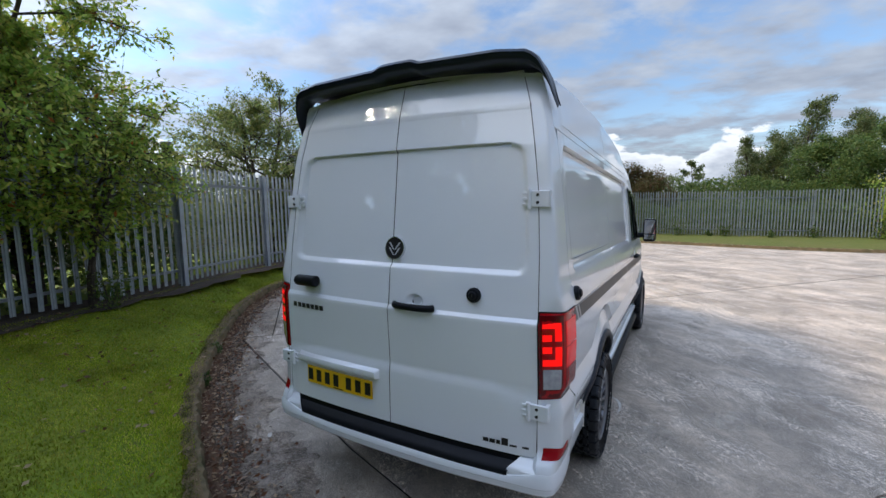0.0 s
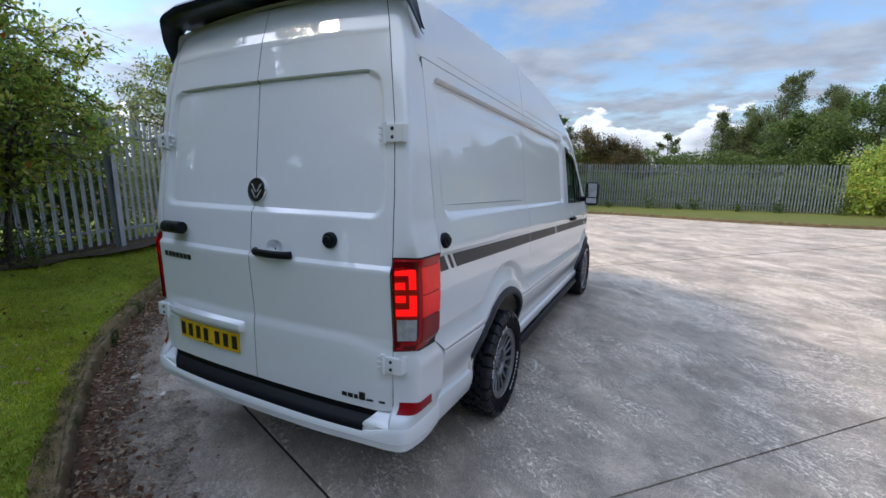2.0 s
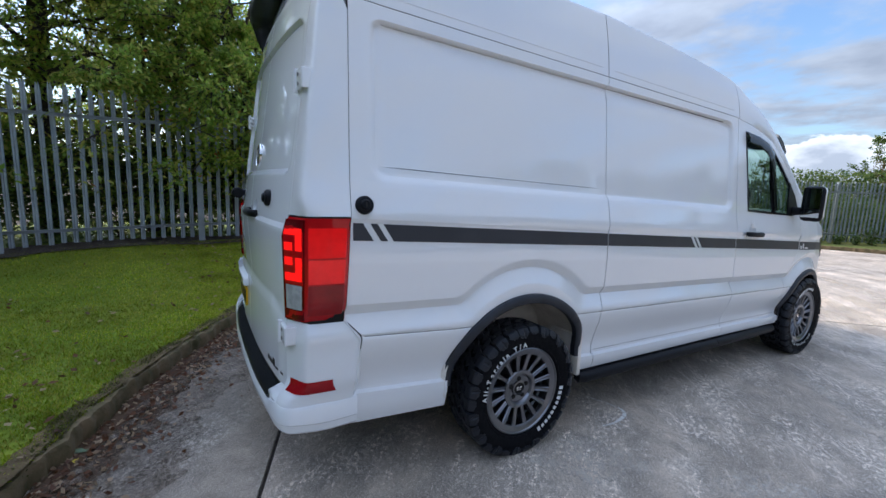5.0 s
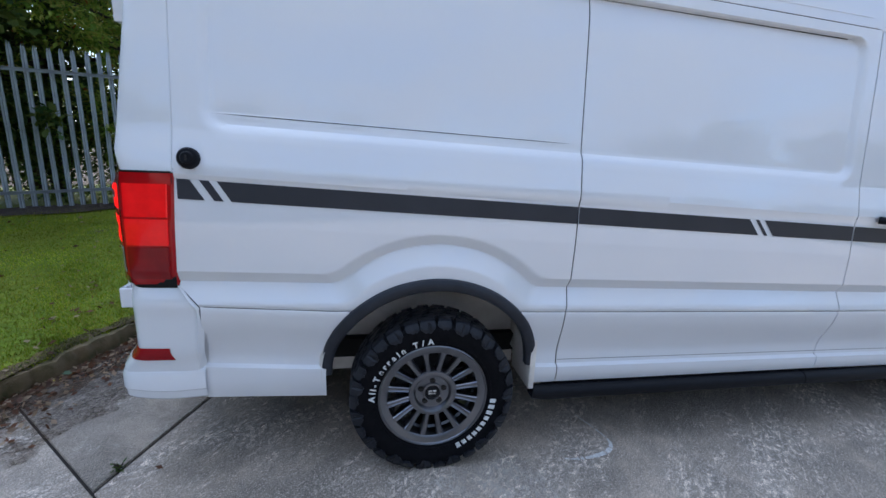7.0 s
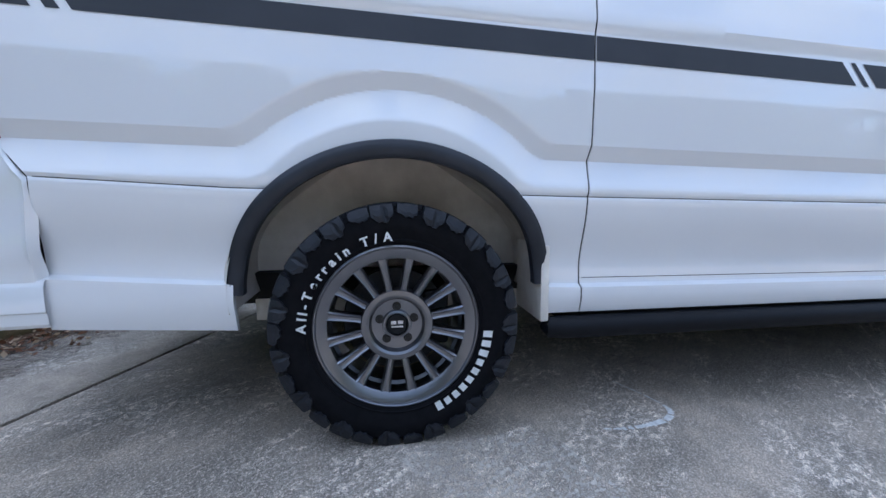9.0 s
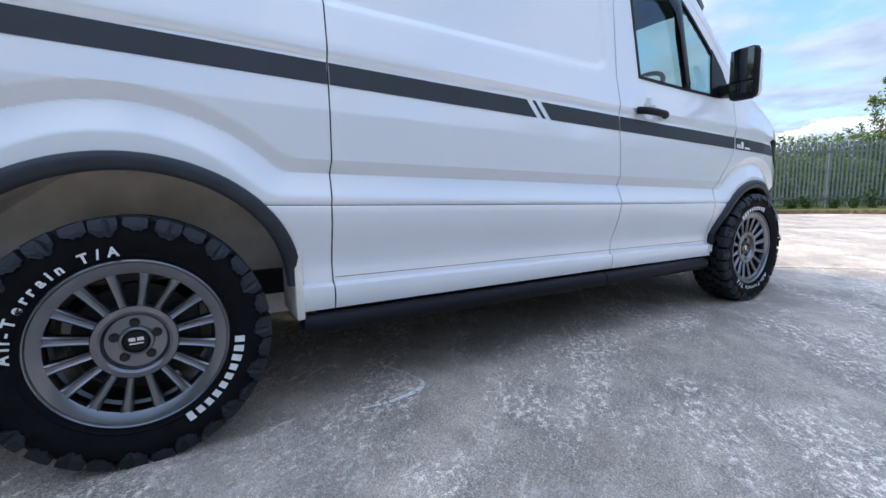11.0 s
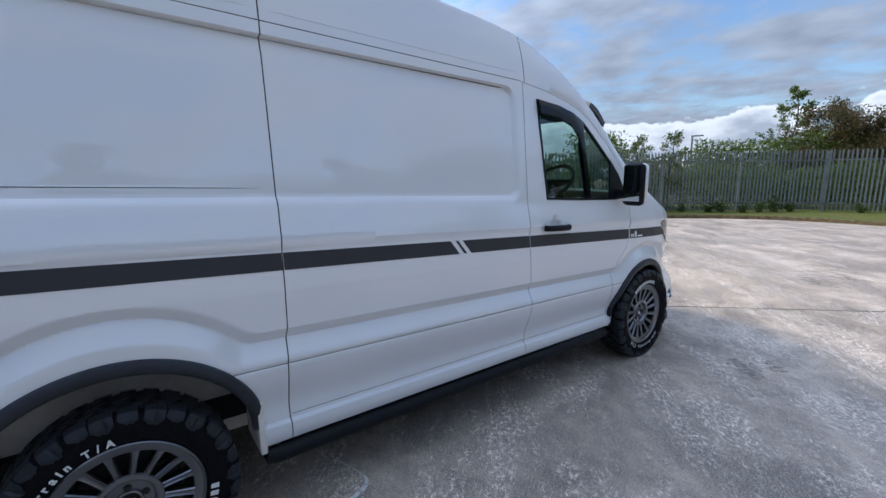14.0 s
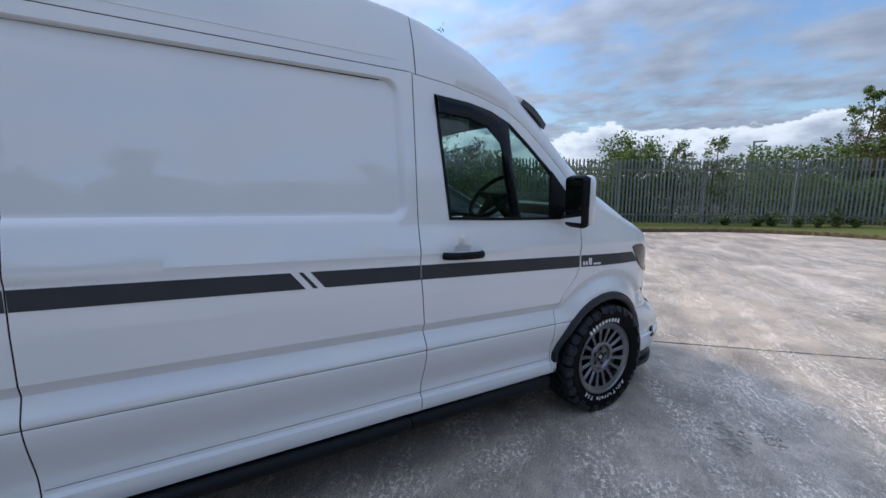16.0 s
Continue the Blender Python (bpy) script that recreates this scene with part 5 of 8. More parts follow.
bm = surface(lambda u, v: corner_block(u, 0.555 + (0.932 - 0.555) * v), 20, 16)
lip(facing(bm, Vector((1, -1, 0))), lambda c: Vector((-0.02, 0.02, 0)))
cb = part("bumper_corner", bm, M_WHITE, van, angle=40)
mirrored(cb)


def refl_at(u, v):
    s = 0.03 + 0.70 * u
    z = 0.612 + 0.056 * v + 0.006 * (1 - u)
    p = corner_block(s, z)
    q = corner_block(s + 0.01, z)
    d = (q - p)
    n = Vector((d.y, -d.x, 0)).normalized()
    return p + n * (0.006 if 0 < v < 1 and 0 < u < 1 else 0.002)


rf = part("reflector", facing(surface(refl_at, 14, 4), Vector((1, -1, 0))), M_REFLECT, van, "slim red corner reflector")
mirrored(rf)

# tread
def bump_front(x):
    """How far back the bumper reaches, x metres off the middle."""
    return interp(x, [(p.x, p.y) for p in BUMP_LINE if p.y < 0.12])


bm = bmesh.new()
rows = []
for i in range(-40, 41):
    xx = 0.795 * i / 40
    back = rear_y(abs(xx), 0.62) + 0.012
    front = bump_front(abs(xx) * 0.9)
    prof = [(0.0, 0.508), (0.01, 0.530), (0.08, 0.540), (0.3, 0.553), (0.98, 0.575), (1.0, 0.625)]
    rows.append([bm.verts.new((xx * (0.905 + 0.095 * k), front + (back - front) * k, z)) for k, z in prof])
for a, b in zip(rows, rows[1:]):
    for k in range(5):
        bm.faces.new((a[k], a[k + 1], b[k + 1], b[k]))
facing(bm, Vector((0, -0.3, 1)))
tread = part("step_tread", bm, M_BLACK, van, "black textured plastic step tread")


def step_end_at(u, v):
    """The white shoulder beside the tread, rising towards the lamp."""
    x0, x1 = 0.719 + 0.078 * v, 0.915 - 0.035 * v
    x = x0 + (x1 - x0) * u
    front = bump_front(x)
    back = max(front + 0.02, rear_y(min(x, 0.86), 0.62) + 0.02)
    return Vector((x, front + 0.004 + (back - front) * v, 0.553 + 0.052 * smooth01(v) + 0.010 * min(1, v * 8) - 0.004 * u))


bm = surface(step_end_at, 10, 8)
lip(facing(bm, Vector((0, -0.3, 1))), lambda c: Vector((0, 0.006, -0.045)))
mirrored(part("bumper_step", bm, M_WHITE, van, angle=40))
# number plate recess frame, plate with bars for its characters
bm = bmesh.new()
xs = [-0.755, -0.74, -0.43, -0.115, -0.10]
g = []
for z, o in ((0.868, 0.0), (0.872, 0.026), (0.886, 0.034), (0.916, 0.030), (0.932, 0.0)):
    g.append([bm.verts.new(rear_at(x, z, o if 0 < i < 4 else 0.002) + Vector((0, 0, 0))) for i, x in enumerate(xs)])
for a, b in zip(g, g[1:]):
    for i in range(4):
        bm.faces.new((a[i], a[i + 1], b[i + 1], b[i]))
part("plate_light_bar", facing(bm, Vector((0, -1, 0))), M_WHITE, van, angle=50)
bm = bmesh.new()
g = [[bm.verts.new(rear_at(x, z, 0.012)) for x in (-0.675, -0.50, -0.33, -0.15)] for z in (0.733, 0.846)]
for i in range(3):
    bm.faces.new((g[0][i], g[0][i + 1], g[1][i + 1], g[1][i]))
lip(facing(bm, Vector((0, -1, 0))), lambda c: Vector((0, 0.010, 0)))
plate = part("number_plate", bm, M_PLATE, left_door, "yellow number plate", smooth=False)
left_door.name = "rear_door"
for k, x in enumerate((-0.645, -0.572, -0.499, -0.426, -0.325, -0.252, -0.179)):
    bm = bmesh.new()
    bm.faces.new([bm.verts.new(rear_at(xx, z, 0.0135)) for xx, z in ((x - 0.021, 0.752), (x + 0.021, 0.752), (x + 0.021, 0.832), (x - 0.021, 0.832))])
    part("plate_bar", facing(bm, Vector((0, -1, 0))), M_INK, plate, smooth=False)
bm = bmesh.new()
bm.faces.new([bm.verts.new(rear_at(x, z, 0.0135)) for x, z in ((-0.45, 0.737), (-0.37, 0.737), (-0.37, 0.745), (-0.45, 0.745))])
part("plate_bar", facing(bm, Vector((0, -1, 0))), M_INK, plate, smooth=False)

# model lettering and maker's mark become bars
for k, x in enumerate((-0.795, -0.752, -0.712, -0.672, -0.632, -0.592, -0.552)):
    bm = bmesh.new()
    for z0, z1 in ((1.240, 1.272),):
        bm.faces.new([bm.verts.new(rear_at(xx, z, 0.004)) for xx, z in ((x, z0), (x + 0.029, z0), (x + 0.029, z1), (x, z1))])
    lip(facing(bm, Vector((0, -1, 0))), lambda c: Vector((0, 0.004, 0)))
    part("lettering_bar", bm, M_DARKMETAL, van, smooth=False)
for x, w, h, mt in ((0.575, 0.030, 0.022, M_INK), (0.612, 0.030, 0.022, M_INK), (0.649, 0.022, 0.022, M_INK), (0.678, 0.036, 0.040, M_INK), (0.722, 0.10, 0.012, M_DARKMETAL)):
    bm = bmesh.new()
    bm.faces.new([bm.verts.new(rear_at(xx, z, 0.003)) for xx, z in ((x, 0.655), (x + w, 0.655), (x + w, 0.655 + h), (x, 0.655 + h))])
    part("lettering_bar", facing(bm, Vector((0, -1, 0))), mt, van, smooth=False)

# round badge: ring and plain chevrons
BADGE = rear_at(-0.012, 1.672, 0.004)
tilt = pose(*BADGE, 0, 0, 0) @ pose(0, 0, 0, -8, 0, 0) @ pose(0, 0, 0, 0, 0, -90)
bm = bmesh.new()
revolve(bm, [(0.0, 0.006), (0.060, 0.006), (0.068, 0.0), (0.068, -0.016)], 48)
bmesh.ops.recalc_face_normals(bm, faces=bm.faces[:])
bmesh.ops.transform(bm, matrix=tilt, verts=bm.verts)
badge = part("badge", bm, M_INK, van, "round black and chrome badge")
bm = bmesh.new()
revolve(bm, [(0.0605, 0.005), (0.062, 0.010), (0.066, 0.010), (0.069, 0.004), (0.069, -0.016)], 48)
bmesh.ops.recalc_face_normals(bm, faces=bm.faces[:])
bmesh.ops.transform(bm, matrix=tilt, verts=bm.verts)
part("badge_ring", bm, M_CHROME, badge)
bm = bmesh.new()
for dz, wd in ((0.012, 0.042), (-0.020, 0.042)):
    for sg in (-1, 1):
        vs = [bm.verts.new((0.0095, sg * a, b)) for a, b in ((0.0, dz - 0.022), (0.010, dz - 0.022), (wd, dz + 0.022), (wd - 0.013, dz + 0.022))]
        bm.faces.new(vs if sg > 0 else list(reversed(vs)))
bmesh.ops.transform(bm, matrix=tilt, verts=bm.verts)
part("chevron", bm, M_SILVER, badge)["kind"] = "stuff"

# locks, handles
def lock_at(p, way, name="lock"):
    """A round black lock boss standing on the skin."""
    bm = bmesh.new()
    revolve(bm, [(0.0, 0.032), (0.018, 0.034), (0.022, 0.030), (0.024, 0.024), (0.034, 0.022), (0.040, 0.014), (0.041, -0.01)], 28)
    m = Matrix.Translation(p) @ Vector(way).to_track_quat("X", "Z").to_matrix().to_4x4()
    bmesh.ops.transform(bm, matrix=m, verts=bm.verts)
    bmesh.ops.recalc_face_normals(bm, faces=bm.faces[:])
    lock = part(name, bm, M_BLACK, van, "round black security lock", angle=40)
    bm = bmesh.new()
    box(bm, (0.033, -0.003, -0.010), (0.036, 0.003, 0.010))
    bmesh.ops.transform(bm, matrix=m, verts=bm.verts)
    part("keyway", bm, M_DARKMETAL, lock, smooth=False)


lock_at(rear_at(0.512, 1.445), (0, -1, 0.05))
lock_at(side_at(0.395, 1.437), (1, 0, 0.15))
bm = bmesh.new()
c = rear_at(-0.63, 1.435)
tube(bm, [c + Vector((-0.05, 0.01, 0)), c + Vector((-0.05, -0.03, 0))], 0.024, 16)
tube(bm, [c + Vector((-0.085, -0.045, 0.0)), c + Vector((-0.078, -0.047, 0)), c + Vector((0.07, -0.05, 0.0)), c + Vector((0.076, -0.05, 0))], [0.03, 0.036, 0.037, 0.03], 18)
part("lock_barrel", bm, M_BLACK, van, "black slam-lock barrel")


def door_handle(place, along, out_way, up, parent, w=0.24):
    """A dark pull bar before the pocket pressed into the door."""
    a, o, u = Vector(along), Vector(out_way), Vector(up)
    bm = bmesh.new()
    pts = [place + a * (-w / 2) + o * 0.004, place + a * (-w / 2 + 0.012) + o * 0.022, place + a * (-w * 0.32) + o * 0.034, place + o * 0.040, place + a * (w * 0.32) + o * 0.034,
           place + a * (w / 2 - 0.012) + o * 0.022, place + a * (w / 2) + o * 0.004]
    tube(bm, smooth_line(pts, 5), 0.016, 12)
    for v in bm.verts:                                   # flatten the bar
        d = (v.co - place).dot(u)
        v.co += u * d * 0.25
    part("handle", bm, M_BLACK, parent, "black pull handle")


door_handle(Vector((0.145, rear_y(0.24, 1.352) - 0.004, 1.352)), (1, 0, 0), (0, -1, 0), (0, 0, 1), right_door, 0.26)
hp = Vector((side_x(3.72, 1.236) + 0.002, 3.808, 1.236))
door_handle(hp, (0, 1, -0.04), (1, 0, 0), (0, 0.04, 1), cab_door, 0.245)


# hinges on the rear corners
def hinge(z, sx):
    p = corner_at(0.0, z)
    xs = p.x - 0.036
    bm = bmesh.new()
    box(bm, (xs - 0.012, p.y - 0.022, z - 0.041), (xs + 0.090, p.y - 0.004, z + 0.041), 0.004)
    box(bm, (xs + 0.074, p.y - 0.020, z - 0.041), (xs + 0.094, p.y + 0.045, z + 0.041), 0.004)
    for dz in (-0.028, 0.0, 0.028):
        box(bm, (xs - 0.046, p.y - 0.020, z + dz - 0.007), (xs - 0.008, p.y - 0.002, z + dz + 0.007), 0.003)
    tube(bm, [(xs - 0.010, p.y - 0.022, z - 0.050), (xs - 0.010, p.y - 0.022, z + 0.050)], 0.011, 10)
    for v in bm.verts:
        v.co.x *= sx
    bmesh.ops.recalc_face_normals(bm, faces=bm.faces[:])
    h = part("door_hinge", bm, M_WHITE, van, "white painted door hinge", smooth=False)
    for dz in (-0.019, 0.019):
        bm = bmesh.new()
        tube(bm, [(sx * (xs + 0.034), p.y - 0.018, z + dz), (sx * (xs + 0.034), p.y - 0.0245, z + dz)], 0.0085, 10)
        part("bolt", bm, M_DARKMETAL, h)


for z in (1.952, 0.868):
    for sx in (1, -1):
        hinge(z, sx)


# rear roof spoiler with turned-down ends
def spoiler_path(s):
    """Outer edge point, from the left tip (-1) over the roof to the right tip (1)."""
    a = abs(s)
    x = interp(a, [(0, 0.0), (0.60, 0.60), (0.78, 0.77), (0.84, 0.815), (0.90, 0.85), (1.0, 0.885)])
    z = interp(a, [(0, 2.732), (0.10, 2.732), (0.15, 2.712), (0.60, 2.704), (0.76, 2.688), (0.82, 2.655), (0.90, 2.56), (1.0, 2.43)])
    y = interp(a, [(0, 0.125), (0.6, 0.145), (0.8, 0.175), (0.9, 0.23), (1.0, 0.31)])
    return Vector((math.copysign(x, s), y, z))


def spoiler_at(u, v):
    s = -1 + 2 * u
    e = spoiler_path(s)
    a = abs(s)
    wing = smooth01((a - 0.8) / 0.15)
    inx = -math.copysign(1, s) * 0.035 * wing
    th = 0.056 * (1 - 0.75 * wing)
    sg = math.copysign(1, s)
    bx = min(abs(e.x), 0.80)
    tip = e + Vector((sg * 0.006, 0.10 - 0.07 * smooth01((a - 0.88) / 0.12), 0.0))
    back = Vector((sg * bx, 0.52, roof_z(0.52, bx) + 0.006)).lerp(tip, smooth01((a - 0.76) / 0.08))
    under = (e + Vector((0, 0.05, -th))).lerp(e + Vector((-sg * 0.012, 0.035, -th)), wing)
    inner_end = (e + Vector((0, 0.15, -th + 0.004))).lerp(e + Vector((-sg * 0.018, 0.07, -th)), wing)
    prof = [back, e + Vector((0, 0.06 - 0.03 * wing, 0.012 * (1 - wing))), e + Vector((0, 0.012, 0.004)), e + Vector((0, 0.0, -0.012)), e + Vector((inx * 0.2, 0.012, -th * 0.75)), under, inner_end]
    k = v * (len(prof) - 1)
    i = min(len(prof) - 2, int(k))
    return prof[i].lerp(prof[i + 1], k - i)


bm = surface(spoiler_at, 90, 18)
bmesh.ops.recalc_face_normals(bm, faces=bm.faces[:])
part("roof_spoiler", facing(bm, Vector((0, -1, 0))), M_SPOILER, van, "glossy dark roof spoiler over the rear doors", angle=50)

# side step bar
bm = bmesh.new()
tube(bm, [(0.915, 1.875, 0.338), (0.935, 1.885, 0.336), (0.944, 1.93, 0.335), (0.944, 3.49, 0.323)], [0.02, 0.037, 0.039, 0.039], 18)
sb = part("side_step", bm, M_BLACK, van, "dark tubular side step")
mirrored(sb)
bm = bmesh.new()
tube(bm, [(0.944, 3.496, 0.323), (0.944, 4.45, 0.315), (0.935, 4.50, 0.314), (0.915, 4.53, 0.314)], [0.039, 0.039, 0.037, 0.02], 18)
sb = part("side_step", bm, M_BLACK, van, "dark tubular side step")
mirrored(sb)


# ---- wheels ----
RT = 0.376


def tyre_profile():
    return [(0.238, 0.085), (0.247, 0.100), (0.262, 0.106), (0.30, 0.118), (0.325, 0.120), (0.345, 0.113), (0.358, 0.098), (0.362, 0.06), (0.363, 0.0),
            (0.362, -0.06), (0.358, -0.098), (0.345, -0.113), (0.30, -0.118), (0.262, -0.106), (0.238, -0.085)]


def tyre_mesh():
    bm = bmesh.new()
    revolve(bm, tyre_profile(), 72)
    revolve(bm, [(0.262, 0.1075), (0.264, 0.1105), (0.268, 0.1105), (0.270, 0.1085)], 72)
    bmesh.ops.recalc_face_normals(bm, faces=bm.faces[:])
    return mesh_of("tyre", bm, M_RUBBER, True, 28)


def tread_mesh():
    """The blocks across the tread and down the hidden shoulder."""
    bm = bmesh.new()

    def block(ang, half, x0, x1, r0, r1, skew=0.0, r1b=None):
        vs = []
        for r_sel in (0, 1):
            for a, x in ((-half, x0), (half, x0), (half, x1), (-half, x1)):
                r = r0 if r_sel == 0 else (r1 if abs(x) < 0.1 or r1b is None else r1b)
                t = ang + a * (0.88 if r_sel else 1) + skew * (1 if x == x1 else 0)
                vs.append(bm.verts.new((x, r * math.cos(t), r * math.sin(t))))
        for f in ((4, 5, 6, 7), (0, 4, 7, 3), (1, 2, 6, 5), (0, 1, 5, 4), (3, 7, 6, 2)):
            bm.faces.new([vs[k] for k in f])

    n = 30
    for k in range(n):
        t = 2 * math.pi * k / n
        block(t, 0.078, -0.068, -0.112, 0.345, RT, 0.0, RT - 0.012)
        for sg in (1, -1):
            block(t + 0.10, 0.066, sg * 0.030, sg * 0.063, 0.35, RT, 0.05 * sg)
            block(t + 0.19, 0.024, sg * 0.034, sg * 0.050, 0.35, RT, 0.04)
        block(t, 0.062, -0.024, 0.002, 0.35, RT, 0.07)
        block(t + 0.10, 0.058, 0.002, 0.025, 0.35, RT, -0.06)
    bmesh.ops.recalc_face_normals(bm, faces=bm.faces[:])
    return mesh_of("tread", bm, M_TREAD, False)


def lug_mesh(foot, x_in, slit):
    """A shoulder lug: scalloped on the side wall, turned over the shoulder on to the tread."""
    bm = bmesh.new()

    def at(a, r, x):
        return (x, r * math.cos(a), r * math.sin(a))

    def proud(r):
        return interp(r, [(0.315, 0.1235), (0.335, 0.1265), (0.350, 0.1235), (0.366, 0.1150), (0.378, 0.108)])

    rows = []
    m = len(foot) - 1
    for i, (a, r0) in enumerate(foot):
        shoulder = 0.372 if 0 < i < m else 0.369
        line = [at(a, r0 - 0.002, proud(r0) - 0.012), at(a, r0, proud(r0))]
        for q in (0.35, 0.7, 1.0):
            r = r0 + (shoulder - r0) * q
            line.append(at(a * (1 - 0.05 * q), r, proud(r) - (0.006 if slit and i == slit and q < 1 else 0)))
        line.append(at(a * 0.94, RT, 0.100))
        line.append(at(a * 0.94, RT, x_in))
        line.append(at(a, RT - 0.026, x_in))
        rows.append([bm.verts.new(c) for c in line])
    for p, q in zip(rows, rows[1:]):
        for k in range(len(p) - 1):
            bm.faces.new((p[k], p[k + 1], q[k + 1], q[k]))
    for end, a in ((rows[0], foot[0][0]), (rows[-1], foot[-1][0])):
        low = [bm.verts.new(at(a, 0.345, 0.100))]
        bm.faces.new(end + low)
    bmesh.ops.recalc_face_normals(bm, faces=bm.faces[:])
    return mesh_of("shoulder_lug", bm, M_TREAD, False)


LUG_A = [(-0.098, 0.350), (-0.092, 0.340), (-0.070, 0.334), (-0.052, 0.322), (-0.022, 0.319), (0.004, 0.325), (0.030, 0.322), (0.056, 0.328), (0.078, 0.338), (0.092, 0.340)]
LUG_B = [(-0.088, 0.344), (-0.070, 0.342), (-0.046, 0.334), (-0.020, 0.338), (0.010, 0.334), (0.036, 0.342), (0.066, 0.346), (0.084, 0.352)]


def rim_mesh():
    bm = bmesh.new()
    # flat outer ring with a thin raised edge
    revolve(bm, [(0.252, 0.094), (0.251, 0.104), (0.247, 0.107), (0.243, 0.105), (0.240, 0.099), (0.215, 0.092), (0.209, 0.088), (0.207, 0.070)], 72)
    # hub: sloped face, sunk seat for the bolts, cap collar
    revolve(bm, [(0.112, 0.034), (0.113, 0.070), (0.108, 0.078), (0.094, 0.079), (0.086, 0.075), (0.078, 0.060), (0.046, 0.057), (0.043, 0.066), (0.036, 0.068), (0.033, 0.060)], 60)
    for k in range(16):
        t = 2 * math.pi * (k + 0.5) / 16
        rows = []
        for r, w, x in ((0.104, 0.0125, 0.075), (0.13, 0.0120, 0.078), (0.17, 0.0128, 0.084), (0.205, 0.0150, 0.090), (0.216, 0.0215, 0.091)):
            row = []
            for sx, dx in ((-1, -0.040), (-1, -0.005), (-0.70, 0.0), (-0.30, -0.0035), (0.30, -0.0035), (0.70, 0.0), (1, -0.005), (1, -0.040)):
                a = w * sx
                row.append(bm.verts.new((x + dx, r * math.cos(t) - a * math.sin(t), r * math.sin(t) + a * math.cos(t))))
            rows.append(row)
        for p, q in zip(rows, rows[1:]):
            for i in range(7):
                bm.faces.new((p[i], q[i], q[i + 1], p[i + 1]))
    bmesh.ops.recalc_face_normals(bm, faces=bm.faces[:])
    return mesh_of("rim", bm, M_RIM, True, 30)


def wheel(yc, xc, spin, sx):
    bm = bmesh.new()
    revolve(bm, [(0.0, 0.0655), (0.029, 0.0655), (0.033, 0.062), (0.034, 0.050)], 32)
    hub = part("wheel", bm, M_TRIM, van, "gunmetal alloy wheel with chunky all-terrain tyre")
    hub.matrix_basis = pose(sx * xc, yc, 0.381) @ Matrix.Scale(1.032, 4) @ (Matrix.Scale(-1, 4, (1, 0, 0)) if sx < 0 else Matrix()) @ pose(0, 0, 0, spin, 0, 0)
    share("tyre", TYRE, hub)
    tr = share("tread", TREAD, hub)
    tr["kind"] = "stuff"
    for k in range(30):
        share("shoulder_lug", LUGS[k % 2], hub, pose(0, 0, 0, 12 * k + (0.6 if k % 3 else -0.5), 0, 0))
    share("rim", RIM, hub)
    # barrel takes the darkened alloy, so the gaps between spokes look shaded
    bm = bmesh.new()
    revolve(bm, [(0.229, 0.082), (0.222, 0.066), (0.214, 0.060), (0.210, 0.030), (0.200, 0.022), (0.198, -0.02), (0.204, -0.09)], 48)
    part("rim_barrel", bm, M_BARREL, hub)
    for k in range(5):
        t = 2 * math.pi * (k + 0.25) / 5
        bm = bmesh.new()
        c = Vector((0, 0.056 * math.cos(t), 0.056 * math.sin(t)))
        revolve(bm, [(0.0, 0.066), (0.008, 0.066), (0.009, 0.062), (0.0135, 0.0615), (0.0145, 0.050)], 16)
        bmesh.ops.translate(bm, vec=c, verts=bm.verts)
        part("wheel_bolt", bm, M_INK, hub, smooth=False)
    bm = bmesh.new()
    revolve(bm, [(0.06, -0.004), (0.165, -0.004), (0.168, -0.012), (0.168, -0.03), (0.06, -0.03)], 40)
    part("brake_disc", bm, M_DARKMETAL, hub)
    bm = bmesh.new()
    box(bm, (-0.05, 0.09, -0.09), (0.012, 0.17, 0.09), 0.012)
    part("brake_caliper", bm, M_DARKMETAL, hub)
    bm = bmesh.new()
    for y0, y1, z0, z1 in ((-0.019, -0.002, 0.000, 0.011), (0.002, 0.019, 0.000, 0.011), (-0.018, 0.018, -0.010, -0.005)):
        vs = [bm.verts.new((0.0662, y, z)) for y, z in ((y0, z0), (y1, z0), (y1, z1), (y0, z1))]
        bm.faces.new(vs)
    part("cap_mark", facing(bm, Vector((1, 0, 0))), M_CHROME, hub, smooth=False)
    # raised white writing on the side wall
    ring = []
    word = "All-Terrain T/A"
    adv = {"l": 0.5, "i": 0.5, "-": 0.7, "r": 0.75, "t": 0.7, " ": 0.7, "/": 0.8, "A": 1.2, "T": 1.1}
    pos, total = [], 0.0
    for ch in word:
        w = adv.get(ch, 1.0) * 0.0342
        pos.append(total + w / 2)
        total += w
    R = 0.277
    for ch, q in zip(word, pos):
        if ch == " ":
            continue
        ang = WORD_MID - (q - total / 2) / R
        me = GLYPHS[ch]
        o = share("sidewall_letter", me, hub, None)
        # glyph x along the ring (clockwise from outside), y outwards, z towards +x
        radial = Vector((0, math.cos(ang), math.sin(ang)))
        tang = Vector((0, math.sin(ang), -math.cos(ang)))
        o.matrix_basis = Matrix((tang, radial, Vector((1, 0, 0)))).transposed().to_4x4()
        o.matrix_basis.translation = Vector((0.1185, 0, 0)) + radial * R
    # the maker's name as plain blocks on the opposite arc
    for k in range(10):
        ang = BAR_MID + (4.5 - k) * 0.112
        bm = bmesh.new()
        hgt = 0.0145 if k < 3 or k == 9 else 0.0115
        vs = []
        for a, r in ((-0.036, -hgt), (0.036, -hgt), (0.036, hgt), (-0.036, hgt)):
            vs.append(bm.verts.new((0.1195, (R + r) * math.cos(ang + a), (R + r) * math.sin(ang + a))))
        bm.faces.new(vs)
